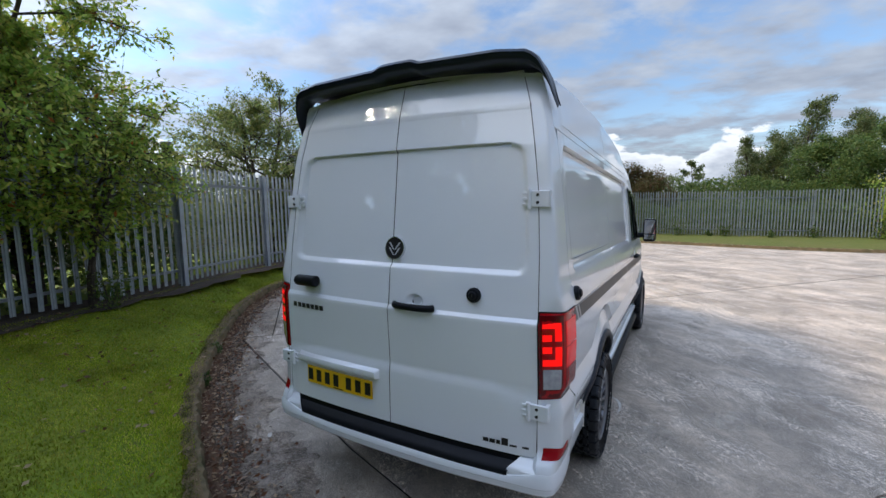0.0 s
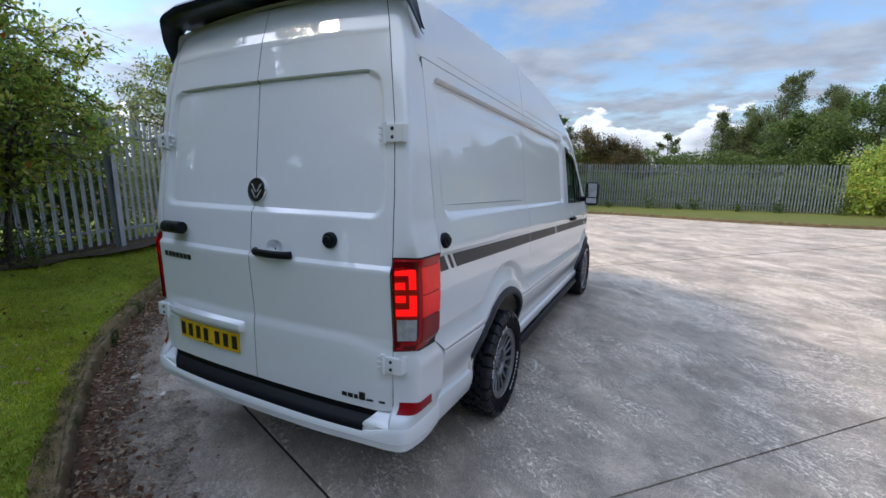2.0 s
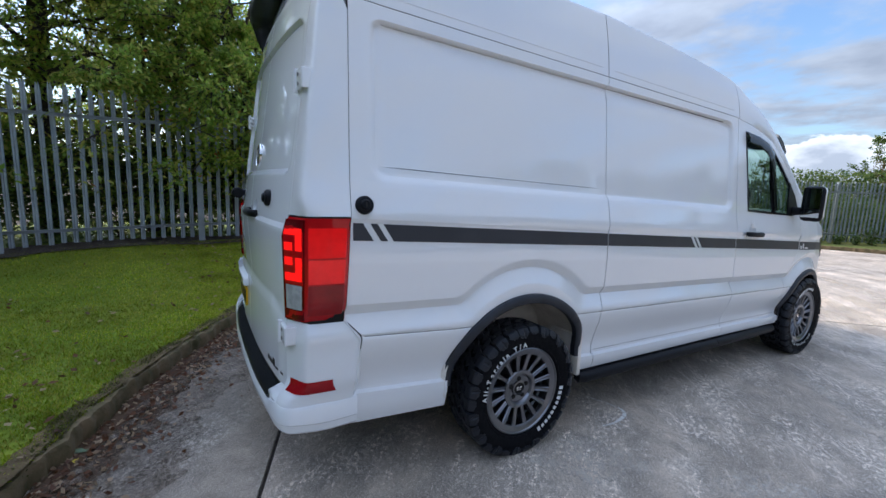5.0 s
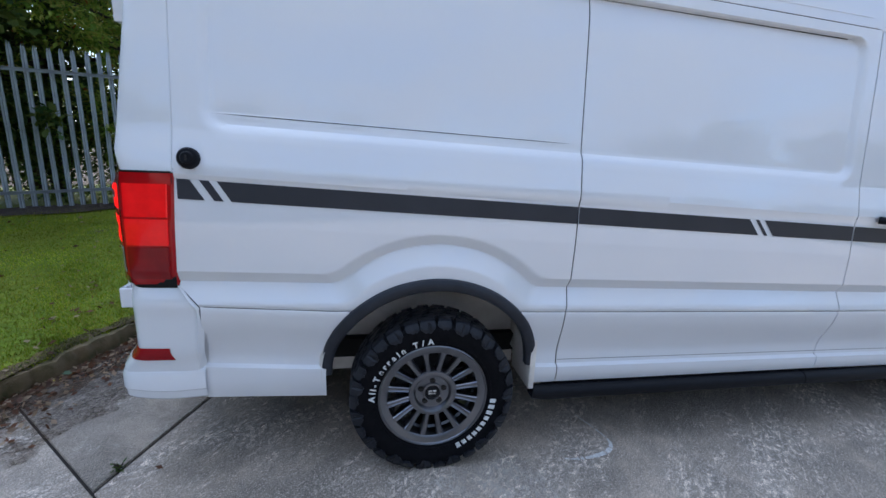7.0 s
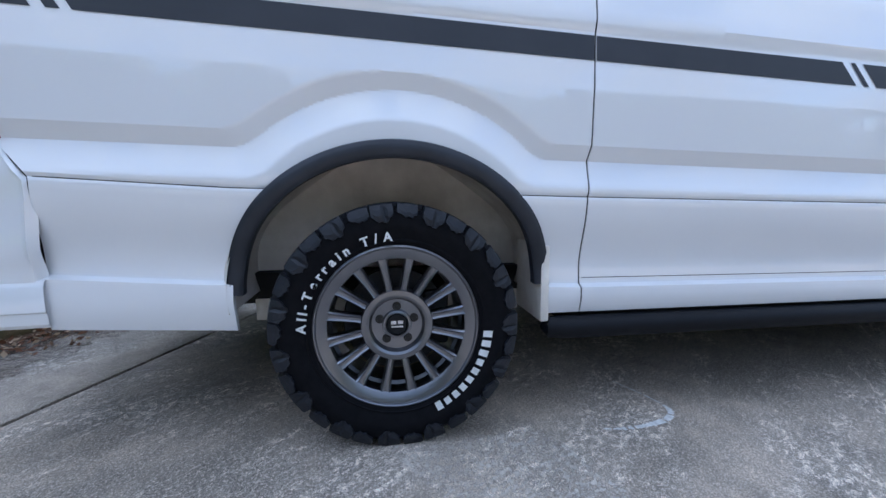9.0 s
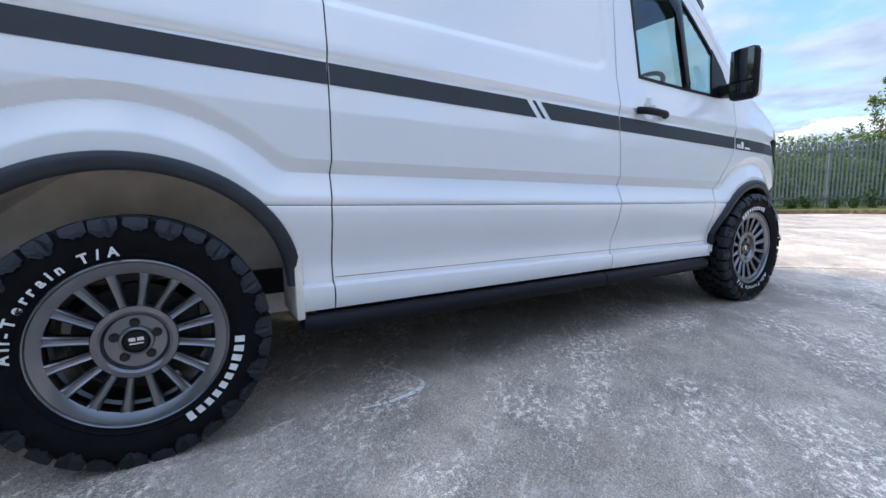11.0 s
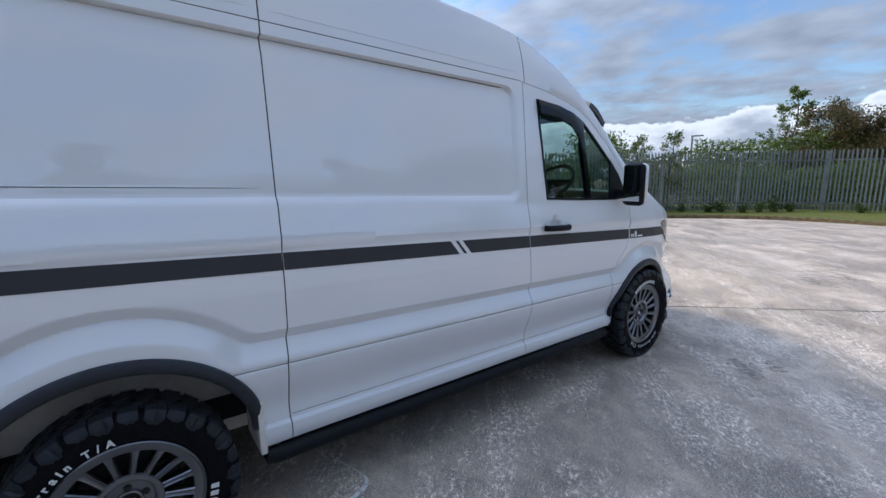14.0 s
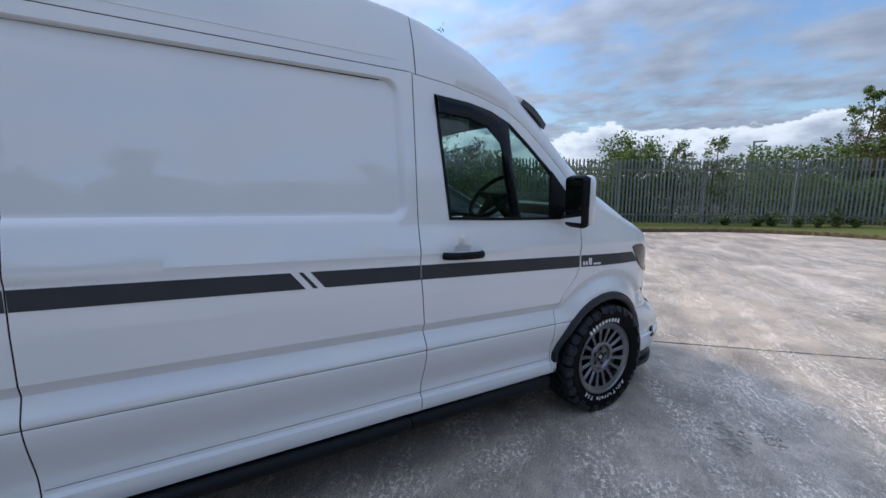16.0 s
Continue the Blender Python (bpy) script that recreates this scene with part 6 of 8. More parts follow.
        part("sidewall_bar", facing(bm, Vector((1, 0, 0))), M_LETTER, hub, smooth=False)
    return hub


TYRE, RIM, TREAD = tyre_mesh(), rim_mesh(), tread_mesh()
LUGS = lug_mesh(LUG_A, 0.066, 4), lug_mesh(LUG_B, 0.066, 0)
GLYPHS = {ch: text_mesh(ch, 0.037, M_LETTER, 0.0012, bold=0.0012) for ch in set("All-Terrain T/A".replace(" ", ""))}
WORD_MID, BAR_MID = radians(136), radians(-35)
XW = 0.895
wheel(1.362, XW, 0, 1)
wheel(5.0, XW, 134, 1)
wheel(1.362, XW + OFF_SIDE, 0, -1)
wheel(5.0, XW + OFF_SIDE, 90, -1)


# ---- cab: window, deflector, mirror, lamps, inside ----
def door_skin(y, z, out):
    return side_at(y, z, out)


def ring_part(name, outer, inner, material, parent, out, label=""):
    bm = bmesh.new()
    n = len(outer)
    a = [bm.verts.new(door_skin(y, z, out)) for y, z in outer]
    b = [bm.verts.new(door_skin(y, z, out)) for y, z in inner]
    for i in range(n):
        bm.faces.new((a[i], a[(i + 1) % n], b[(i + 1) % n], b[i]))
    lip(facing(bm, Vector((1, 0, 0))), lambda c: Vector((-0.012, 0, 0)))
    return part(name, bm, material, parent, label)


def shrink(poly, k):
    """A polygon drawn in by k metres."""
    out = []
    n = len(poly)
    ps = [Vector(p) for p in poly]
    area = sum(ps[i].x * ps[(i + 1) % n].y - ps[(i + 1) % n].x * ps[i].y for i in range(n))
    sg = 1 if area > 0 else -1
    for i in range(n):
        d0, d1 = (ps[i] - ps[i - 1]).normalized(), (ps[(i + 1) % n] - ps[i]).normalized()
        n0, n1 = Vector((-d0.y, d0.x)) * sg, Vector((-d1.y, d1.x)) * sg
        m = (n0 + n1)
        m = m / max(0.35, m.length_squared) * 2
        p = ps[i] + m * k * 0.5 * 1.0
        out.append((p.x, p.y))
    return out


W_OUT = [tuple(p) for p in WINDOW]
W_IN = shrink(W_OUT, 0.034)
ring_part("window_frame", W_OUT, W_IN, M_TRIM, cab_door, 0.004, "black window surround")
# quarter-light bar
bm = bmesh.new()
vs = [bm.verts.new(door_skin(y, z, 0.006)) for y, z in ((4.165, 1.41), (4.235, 1.41), (4.185, 1.70), (4.165, 1.955), (4.115, 1.985), (4.12, 1.70))]
bm.faces.new(vs)
lip(facing(bm, Vector((1, 0, 0))), lambda c: Vector((-0.012, 0, 0)))
part("window_bar", bm, M_TRIM, cab_door)
# corner sail behind the mirror
bm = bmesh.new()
vs = [bm.verts.new(door_skin(y, z, 0.006)) for y, z in ((4.46, 1.395), (4.70, 1.405), (4.60, 1.575), (4.49, 1.69))]
bm.faces.new(vs)
lip(facing(bm, Vector((1, 0, 0))), lambda c: Vector((-0.012, 0, 0)))
part("mirror_sail", bm, M_TRIM, cab_door)
# smoked wind deflector along the top and front of the pane
D_OUT = [(3.695, 2.072), (3.9, 2.048), (4.05, 2.012), (4.165, 1.955), (4.18, 1.75), (4.20, 1.60), (4.21, 1.43)]
D_IN = [(3.70, 1.975), (3.88, 1.955), (4.00, 1.915), (4.08, 1.84), (4.115, 1.72), (4.135, 1.58), (4.16, 1.43)]
bm = bmesh.new()
a = [bm.verts.new(door_skin(y, z, 0.012)) for y, z in D_OUT]
m_ = [bm.verts.new(door_skin((y + q) / 2, (z + w) / 2, 0.034)) for (y, z), (q, w) in zip(D_OUT, D_IN)]
b = [bm.verts.new(door_skin(y, z, 0.026)) for y, z in D_IN]
for p, q in ((a, m_), (m_, b)):
    for i in range(len(D_OUT) - 1):
        bm.faces.new((p[i], p[i + 1], q[i + 1], q[i]))
part("wind_deflector", facing(bm, Vector((1, 0, 0))), M_SMOKE, cab_door, "smoked black wind deflector", angle=60)
bm = bmesh.new()
bm.faces.new([bm.verts.new(door_skin(y, z, -0.006)) for y, z in shrink(W_OUT, 0.02)])
pane = part("window_pane", facing(bm, Vector((1, 0, 0))), M_GLASS, cab_door, "tinted side window", smooth=False)
pane.visible_shadow = False
opposite = [o for o in van.children if o.data is cab_door.data and o is not cab_door][0]
for c in cab_door.children:
    d = new(c.name.split(".")[0], c.data)
    d.parent = opposite
    if c is pane:
        d.visible_shadow = False

# door mirror
def mirror_unit(sx):
    bm = bmesh.new()
    box(bm, (1.018, 4.505, 1.350), (1.182, 4.585, 1.662), 0.036)
    for v in bm.verts:
        if v.co.y > 4.57:
            v.co.x = 1.105 + (v.co.x - 1.105) * 0.86
            v.co.z = 1.512 + (v.co.z - 1.512) * 0.90
    body = bm
    for v in body.verts:
        v.co.x *= sx
    bmesh.ops.recalc_face_normals(body, faces=body.faces[:])
    mir = part("door_mirror", body, M_BLACK, van, "black door mirror with white cap", angle=50)
    bm = bmesh.new()
    box(bm, (1.020, 4.552, 1.362), (1.172, 4.645, 1.662), 0.036)
    for v in bm.verts:
        if v.co.y > 4.62:
            v.co.x = 1.11 + (v.co.x - 1.11) * 0.82
            v.co.z = 1.512 + (v.co.z - 1.512) * 0.86
        v.co.x *= sx
    bmesh.ops.recalc_face_normals(bm, faces=bm.faces[:])
    part("mirror_cap", bm, M_WHITE, mir, "white mirror cap", angle=50)
    for z0, z1 in ((1.462, 1.645), (1.385, 1.450)):
        bm = bmesh.new()
        vs = [bm.verts.new((sx * x, 4.5035, z)) for x, z in ((1.036, z0), (1.166, z0), (1.166, z1), (1.036, z1))]
        bm.faces.new(vs)
        part("mirror_glass", facing(bm, Vector((0, -1, 0))), M_MIRROR, mir, smooth=False)
    bm = bmesh.new()
    tube(bm, [(sx * 0.93, 4.57, 1.43), (sx * 0.99, 4.565, 1.435), (sx * 1.06, 4.56, 1.44)], [0.045, 0.036, 0.036], 12)
    part("mirror_arm", bm, M_BLACK, mir)


mirror_unit(1)
mirror_unit(-1)


# sun visor over the windscreen
def visor_at(u, v):
    x = -0.86 + 1.72 * u
    curve = -0.17 * (abs(x) / 0.86) ** 2.2
    y0, z0, y1, z1 = 4.475 + curve, 2.225, 4.665 + curve, 2.07
    z0 -= 0.12 * (abs(x) / 0.86) ** 3
    z1 -= 0.10 * (abs(x) / 0.86) ** 3
    return Vector((x, y0 + (y1 - y0) * v + 0.0 * v, z0 + (z1 - z0) * v + 0.02 * math.sin(math.pi * v)))


bm = surface(visor_at, 40, 8)
facing(bm, Vector((0, 0.5, 1)))
g = bmesh.ops.extrude_face_region(bm, geom=bm.faces[:])
for v in g["geom"]:
    if isinstance(v, bmesh.types.BMVert):
        v.co += Vector((0, -0.018, -0.03))
bmesh.ops.recalc_face_normals(bm, faces=bm.faces[:])
part("sun_visor", bm, M_VISOR, van, "dark grey visor over the windscreen", angle=40)


# front: headlamp, grille, bumper splitter
def nose_at(y, z, out=0.0):
    p = side_at(y, z)
    return p + Vector((out, out * 0.6, 0))


for sx in (1, -1):
    bm = bmesh.new()
    line0 = [(5.30, 1.150), (5.40, 1.02), (5.50, 0.955), (5.64, 0.915)]
    line1 = [(5.33, 1.165), (5.45, 1.160), (5.57, 1.115), (5.70, 1.03)]
    a = [bm.verts.new(nose_at(y, z, 0.006)) for y, z in line0]
    b = [bm.verts.new(nose_at(y, z, 0.006)) for y, z in line1]
    for i in range(3):
        bm.faces.new((a[i], a[i + 1], b[i + 1], b[i]))
    facing(bm, Vector((1, 0.5, 0)))
    lip(bm, lambda c: Vector((-0.03, -0.01, 0)))
    for v in bm.verts:
        v.co.x *= sx
    bmesh.ops.recalc_face_normals(bm, faces=bm.faces[:])
    part("headlamp", bm, M_HEADLAMP, van, "smoked headlamp wrapping the front corner", angle=60)
    bm = bmesh.new()
    a = [bm.verts.new(nose_at(y, z, 0.008)) for y, z in ((5.68, 0.38), (5.73, 0.38), (5.78, 0.64), (5.74, 0.66))]
    bm.faces.new(a)
    lip(facing(bm, Vector((1, 0.5, 0))), lambda c: Vector((-0.02, -0.01, 0)))
    for v in bm.verts:
        v.co.x *= sx
    bmesh.ops.recalc_face_normals(bm, faces=bm.faces[:])
    part("bumper_insert", bm, M_TRIM, van)
bm = bmesh.new()
SPL = smooth_line([(0.90, 5.45, 0), (0.895, 5.56, 0), (0.855, 5.71, 0), (0.74, 5.87, 0), (0.50, 5.97, 0), (0.0, 6.01, 0), (-0.50, 5.97, 0), (-0.74, 5.87, 0), (-0.855, 5.71, 0), (-0.895, 5.56, 0), (-0.90, 5.45, 0)], 6)
TIERS = ((0.97, 0.285), (1.0, 0.270), (1.0, 0.232), (0.975, 0.222), (0.975, 0.206), (1.012, 0.198), (1.012, 0.165), (0.9, 0.165))
rows = [[bm.verts.new((p.x * k, 5.2 + (p.y - 5.2) * k, z)) for k, z in TIERS] for p in SPL]
for a, b in zip(rows, rows[1:]):
    for k in range(7):
        bm.faces.new((a[k], a[k + 1], b[k + 1], b[k]))
bmesh.ops.recalc_face_normals(bm, faces=bm.faces[:])
part("front_splitter", bm, M_TRIM, van, "black two-tier front splitter", smooth=False)
bm = surface(lambda u, v: Vector((-0.72 + 1.44 * u, 5.945 + 0.05 * (1 - (2 * u - 1) ** 2), 0.27 + 0.19 * v)), 24, 6)
part("front_bumper", facing(bm, Vector((0, 1, 0))), M_WHITE, van)
bm = surface(lambda u, v: Vector((-0.62 + 1.24 * u, 5.955 - 0.10 * abs(-0.62 + 1.24 * u) ** 2 + 0.0 * v, 0.62 + 0.34 * v)), 20, 6)
grille = part("grille", facing(bm, Vector((0, 1, 0))), M_TRIM, van)
for z in (0.70, 0.78, 0.86):
    bm = bmesh.new()
    box(bm, (-0.6, 5.93, z - 0.008), (0.6, 5.966, z + 0.008), 0.003)
    part("grille_bar", bm, M_CHROME, grille, smooth=False)

# inside the cab
bm = bmesh.new()
box(bm, (-0.82, 3.60, 0.62), (0.82, 3.63, 2.2), 0.01)
part("bulkhead", bm, M_GREYPANEL, van)
bm = bmesh.new()
box(bm, (-0.85, 3.62, 0.60), (0.85, 5.2, 0.66))
part("cab_floor", bm, M_DASH, van)
bm = bmesh.new()
box(bm, (-0.86, 4.72, 0.85), (0.86, 5.25, 1.33), 0.06)
for v in bm.verts:
    if v.co.z > 1.1 and v.co.y < 4.9:
        v.co.y += 0.10
part("dashboard", bm, M_DASH, van, "dark plastic dashboard")
for x in (0.47, -0.47):
    seat = bmesh.new()
    box(seat, (x - 0.25, 3.80, 0.80), (x + 0.25, 4.32, 1.02), 0.05)
    st = part("seat_base", seat, M_CLOTH, van, "dark cloth cab seat")
    bm = bmesh.new()
    box(bm, (x - 0.25, 3.70, 0.98), (x + 0.25, 3.86, 1.58), 0.06, pose(0, 0, 0))
    for v in bm.verts:
        v.co.y -= 0.10 * (v.co.z - 0.98)
        v.co.x = x + (v.co.x - x) * (1.0 - 0.18 * max(0, v.co.z - 1.2))
    part("backrest", bm, M_CLOTH, st)
    bm = bmesh.new()
    box(bm, (x - 0.13, 3.64, 1.63), (x + 0.13, 3.75, 1.83), 0.04)
    part("headrest", bm, M_CLOTH, st)
bm = bmesh.new()
WC = Vector((0.45, 4.40, 1.52))
axis = Vector((0, -0.72, 0.69))
e1 = Vector((1, 0, 0))
e2 = axis.cross(e1)
ringp = [WC + (e1 * math.cos(t) + e2 * math.sin(t)) * 0.19 for t in (2 * math.pi * k / 40 for k in range(41))]
tube(bm, ringp, 0.016, 10, caps=False)
for t in (0.1, math.pi - 0.1, 1.5 * math.pi):
    tube(bm, [WC - axis * 0.02, WC + (e1 * math.cos(t) + e2 * math.sin(t)) * 0.19], [0.045, 0.014], 8)
tube(bm, [WC - axis * 0.03, WC - axis * 0.46], 0.035, 10)
part("steering_wheel", bm, M_DASH, van, "black steering wheel")


# the body's middle lies a little off the axis it was drawn on: the far side stands further out
done = set()
for ob in van.children_recursive:
    if ob.type != "MESH" or ob.data.name in done or ob.name.split(".")[0] in ("badge", "badge_ring", "chevron", "handle") or ob.matrix_basis != Matrix.Identity(4) or ob.parent.matrix_basis != Matrix.Identity(4):
        continue
    done.add(ob.data.name)
    for v in ob.data.vertices:
        if v.co.x < 0:
            v.co.x *= 1 + OFF_SIDE / 0.90

# ---- trees, hedges, weeds ----
def leaves_mesh(name, spots, dirs, length, width, material, seed, droop=0.35):
    """Small folded leaves at the given places: one mesh, each leaf a piece of its own."""
    rng = np.random.RandomState(seed)
    n = len(spots)
    spots = np.asarray(spots, dtype=float)
    d = np.asarray(dirs, dtype=float) + rng.normal(0, 0.75, (n, 3))
    d[:, 2] -= droop
    d /= np.linalg.norm(d, axis=1)[:, None] + 1e-9
    up = rng.normal(0, 0.55, (n, 3)) + np.array([0, 0, 1.0])
    s = np.cross(d, up)
    s /= np.linalg.norm(s, axis=1)[:, None] + 1e-9
    nr = np.cross(s, d)
    ln = (length * rng.uniform(0.6, 1.3, n))[:, None]
    wd = (width * rng.uniform(0.7, 1.25, n))[:, None]
    base = spots
    tip = spots + d * ln
    mid = spots + d * ln * 0.48 - nr * wd * 0.10
    left, right = mid + s * wd * 0.5 + nr * wd * 0.18, mid - s * wd * 0.5 + nr * wd * 0.18
    verts = np.stack([base, left, tip, right], axis=1).reshape(-1, 3)
    idx = np.arange(n) * 4
    faces = np.concatenate([np.stack([idx, idx + 1, idx + 2], 1), np.stack([idx, idx + 2, idx + 3], 1)])
    me = bpy.data.meshes.new(name)
    me.vertices.add(len(verts))
    me.vertices.foreach_set("co", verts.astype(np.float32).ravel())
    me.loops.add(faces.size)
    me.loops.foreach_set("vertex_index", faces.astype(np.int32).ravel())
    me.polygons.add(len(faces))
    me.polygons.foreach_set("loop_start", (np.arange(len(faces)) * 3).astype(np.int32))
    me.update(calc_edges=True)
    me.materials.append(material)
    return me


def grow_tree(name, at, height, spread, label, seed, leaf, n_leaves, leaf_len, base=0.25, limbs=16, subs=6, twigs=5, lean=(0, 0), droop=0.3, category="tree", trunk_r=0.1, stems=1,
              taper_top=0.35, group="", width=0.45, fork=1.0, cone=False, airy=(0.4, 0.85), jit=0.06, rise0=0.15, sprigs=False):
    """A tapered trunk or several stems, limbs, branches, twigs, and leaves along the twigs."""
    rng = random.Random(seed)
    tree = thing(name, label, category, group, at=at)
    bm = bmesh.new()
    spots, dirs = [], []
    per = max(1, int(n_leaves / (stems * limbs * subs * twigs)))
    for st in range(stems):
        a0 = rng.uniform(0, 6.28)
        off = Vector((math.cos(a0), math.sin(a0), 0)) * ((0.45 if cone else 0.18) * spread if stems > 1 else 0)
        pts = []
        k = 7
        h = height * (1 if st == 0 else rng.uniform(0.72, 0.97))
        for i in range(k + 1):
            u = i / k
            pts.append(off * (0.3 + u) + Vector((lean[0] * u * u + rng.uniform(-1, 1) * 0.05 * h * u * 0.6, lean[1] * u * u + rng.uniform(-1, 1) * 0.05 * h * u * 0.6, h * u * 0.96)))
        tube(bm, pts, [trunk_r * (1 - 0.9 * i / k) + 0.008 for i in range(k + 1)], 8)
        for li in range(limbs):
            u = base + (1 - base) * ((li + rng.random()) / limbs) * 0.97
            f = u * k
            i = min(k - 1, int(f))
            p = pts[i].lerp(pts[i + 1], f - i)
            ang = li * 2.4 + rng.uniform(-0.5, 0.5) + st
            prof = (math.sin(math.pi * min(1, (u - base) / (1 - base) * 0.80 + 0.20)) ** 0.7) if u < 0.97 else taper_top
            if cone:
                prof = (1.08 - u) ** 0.8
            ln = spread * max(taper_top, prof) * rng.uniform(0.72, 1.12) * fork
            rise = rng.uniform(rise0, 0.75) * (0.5 + u) + (0.5 if cone else 0.0)
            d = Vector((math.cos(ang), math.sin(ang), rise)).normalized()
            lp = [p]
            for q in range(1, 5):
                dd = (d + Vector((rng.uniform(-.25, .25), rng.uniform(-.25, .25), rng.uniform(-.15, .2) - droop * 0.25 * q))).normalized()
                lp.append(lp[-1] + dd * ln / 4)
            r0 = trunk_r * 0.42 * (1.15 - u) + 0.006
            tube(bm, lp, [r0 * (1 - 0.8 * q / 4) + 0.003 for q in range(5)], 5, caps=False)
            for sj in range(subs):
                v = 0.22 + 0.78 * (sj + rng.random()) / subs
                i2 = min(3, int(v * 4))
                sp = lp[i2].lerp(lp[i2 + 1], v * 4 - i2)
                sd = (d + Vector((rng.uniform(-1.2, 1.2), rng.uniform(-1.2, 1.2), rng.uniform(-0.7, 0.8)))).normalized()
                sl = ln * rng.uniform(0.22, 0.5) * (1.15 - 0.5 * v)
                se = sp + sd * sl + Vector((0, 0, -droop * sl * 0.3))
                tube(bm, [sp, sp.lerp(se, 0.5) + Vector((0, 0, 0.03 * sl)), se], [r0 * 0.35 + 0.002, r0 * 0.22 + 0.002, 0.002], 3, caps=False)
                for tk in range(twigs):
                    w = 0.2 + 0.8 * (tk + rng.random()) / twigs
                    tp = sp.lerp(se, w)
                    td = (sd * 0.7 + Vector((rng.uniform(-1, 1), rng.uniform(-1, 1), rng.uniform(-0.8, 0.7)))).normalized()
                    tl = sl * rng.uniform(*airy)
                    if sprigs:
                        tube(bm, [tp, tp + td * tl * 0.5 + Vector((0, 0, -droop * tl * 0.1)), tp + td * tl + Vector((0, 0, -droop * tl * 0.4))], [0.004, 0.003, 0.0015], 3, caps=False)
                    for q in range(per):
                        x = (q + rng.random()) / per
                        j = tp + td * tl * x
                        spots.append((j.x + rng.uniform(-1.5, 1.5) * jit, j.y + rng.uniform(-1.5, 1.5) * jit, j.z - droop * tl * x * x * 0.4 + rng.uniform(-1.5, 1.5) * jit))
                        dirs.append((td.x, td.y, td.z))
    part("trunk", bm, M_BARK, tree, "branching bark-covered stems")
    o = new("crown", leaves_mesh("crown", spots, dirs, leaf_len, leaf_len * width, leaf, seed))
    o.parent = tree
    return tree


# along the fence beside the van: overhanging, tall, close together
ROW = "trees behind the near fence"
grow_tree("rowan_tree", (-7.25, 0.75, 0.3), 6.0, 2.0, "tall green rowan tree with red berries overhanging the fence", 11, M_LEAF_A, 42000, 0.102, 0.33, 24, 8, 6, (0.35, 0.1), 0.75, trunk_r=0.08, stems=3, group=ROW, airy=(0.5, 1.0), jit=0.05, rise0=-0.3, sprigs=True)
grow_tree("rowan_tree", (-8.3, -0.9, 0.2), 7.2, 2.6, "tall green rowan tree close behind the fence", 10, M_LEAF_A, 26000, 0.105, 0.10, 22, 7, 6, (0.5, 0.3), 0.5, trunk_r=0.10, stems=3, group=ROW, sprigs=True)
grow_tree("rowan_tree", (-7.9, -2.6, 0.2), 8.2, 3.0, "tall green rowan tree with red berries overhanging the fence", 12, M_LEAF_A, 60000, 0.102, 0.16, 20, 7, 6, (0.7, 0.2), 0.5, trunk_r=0.14, stems=2, group=ROW, jit=0.055, sprigs=True)
grow_tree("rowan_tree", (-7.2, -5.2, 0.2), 11.0, 3.2, "tall leafy tree standing close behind the fence", 13, M_LEAF_A, 58000, 0.12, 0.12, 20, 7, 5, (0.4, 0.3), 0.4, trunk_r=0.14, stems=2, group=ROW)
# added trees, mostly out of view, that shade the van's rear and yard
grow_tree("sycamore_tree", (-4.9, -7.0, 0.1), 9.6, 3.6, "tall dark green tree added at the yard's corner for shade", 16, M_LEAF_B, 40000, 0.15, 0.10, 20, 7, 5, (0, 0), 0.3, trunk_r=0.17, stems=2, group=ROW, width=0.7)
grow_tree("sycamore_tree", (-1.0, -10.2, 0.1), 7.0, 3.4, "tall dark green tree added at the yard's corner for shade", 17, M_LEAF_B, 20000, 0.15, 0.10, 20, 7, 5, (0, 0), 0.3, trunk_r=0.17, stems=2, group=ROW, width=0.7)
grow_tree("sycamore_tree", (3.4, -9.6, 0.1), 6.0, 2.8, "broad green tree added at the lawn's far edge for shade", 18, M_LEAF_B, 16000, 0.15, 0.10, 18, 7, 5, (0, 0), 0.3, trunk_r=0.17, stems=2, group=ROW, width=0.7)
grow_tree("sycamore_tree", (-6.3, -7.2, 0.1), 12.0, 3.6, "tall dense dark green tree added behind the fence for shade", 19, M_LEAF_B, 26000, 0.17, 0.10, 24, 7, 5, (0, 0), 0.3, trunk_r=0.17, stems=2, group=ROW, width=0.8)
grow_tree("sycamore_tree", (-8.8, -6.2, 0.1), 12.0, 3.4, "tall dense dark green tree added behind the fence for shade", 20, M_LEAF_B, 26000, 0.17, 0.10, 24, 7, 5, (0, 0), 0.3, trunk_r=0.17, stems=2, group=ROW, width=0.8)
for k, (x, y, h, s, sd) in enumerate(((0.8, -13.6, 6.5, 3.2, 91), (5.4, -12.6, 6.0, 3.0, 92), (8.6, -11.2, 5.6, 3.0, 93), (-3.2, -12.6, 8.0, 3.4, 94))):
    grow_tree("sycamore_tree", (x, y, 0), h, s, "unseen dense green tree added beyond the lawn for shade", sd, M_LEAF_B, 9000, 0.22, 0.06, 20, 7, 5, (0, 0), 0.3, trunk_r=0.17, stems=2, group=ROW, width=0.8)
# beyond the bend of the fence
grow_tree("willow_tree", (-10.0, 7.2, 0.1), 5.5, 2.6, "feathery yellow-green tree with thin top behind the fence", 21, M_LEAF_E, 42000, 0.10, 0.10, 24, 6, 6, (0.1, 0.1), 0.2, trunk_r=0.08, stems=3, width=0.4, taper_top=0.15)
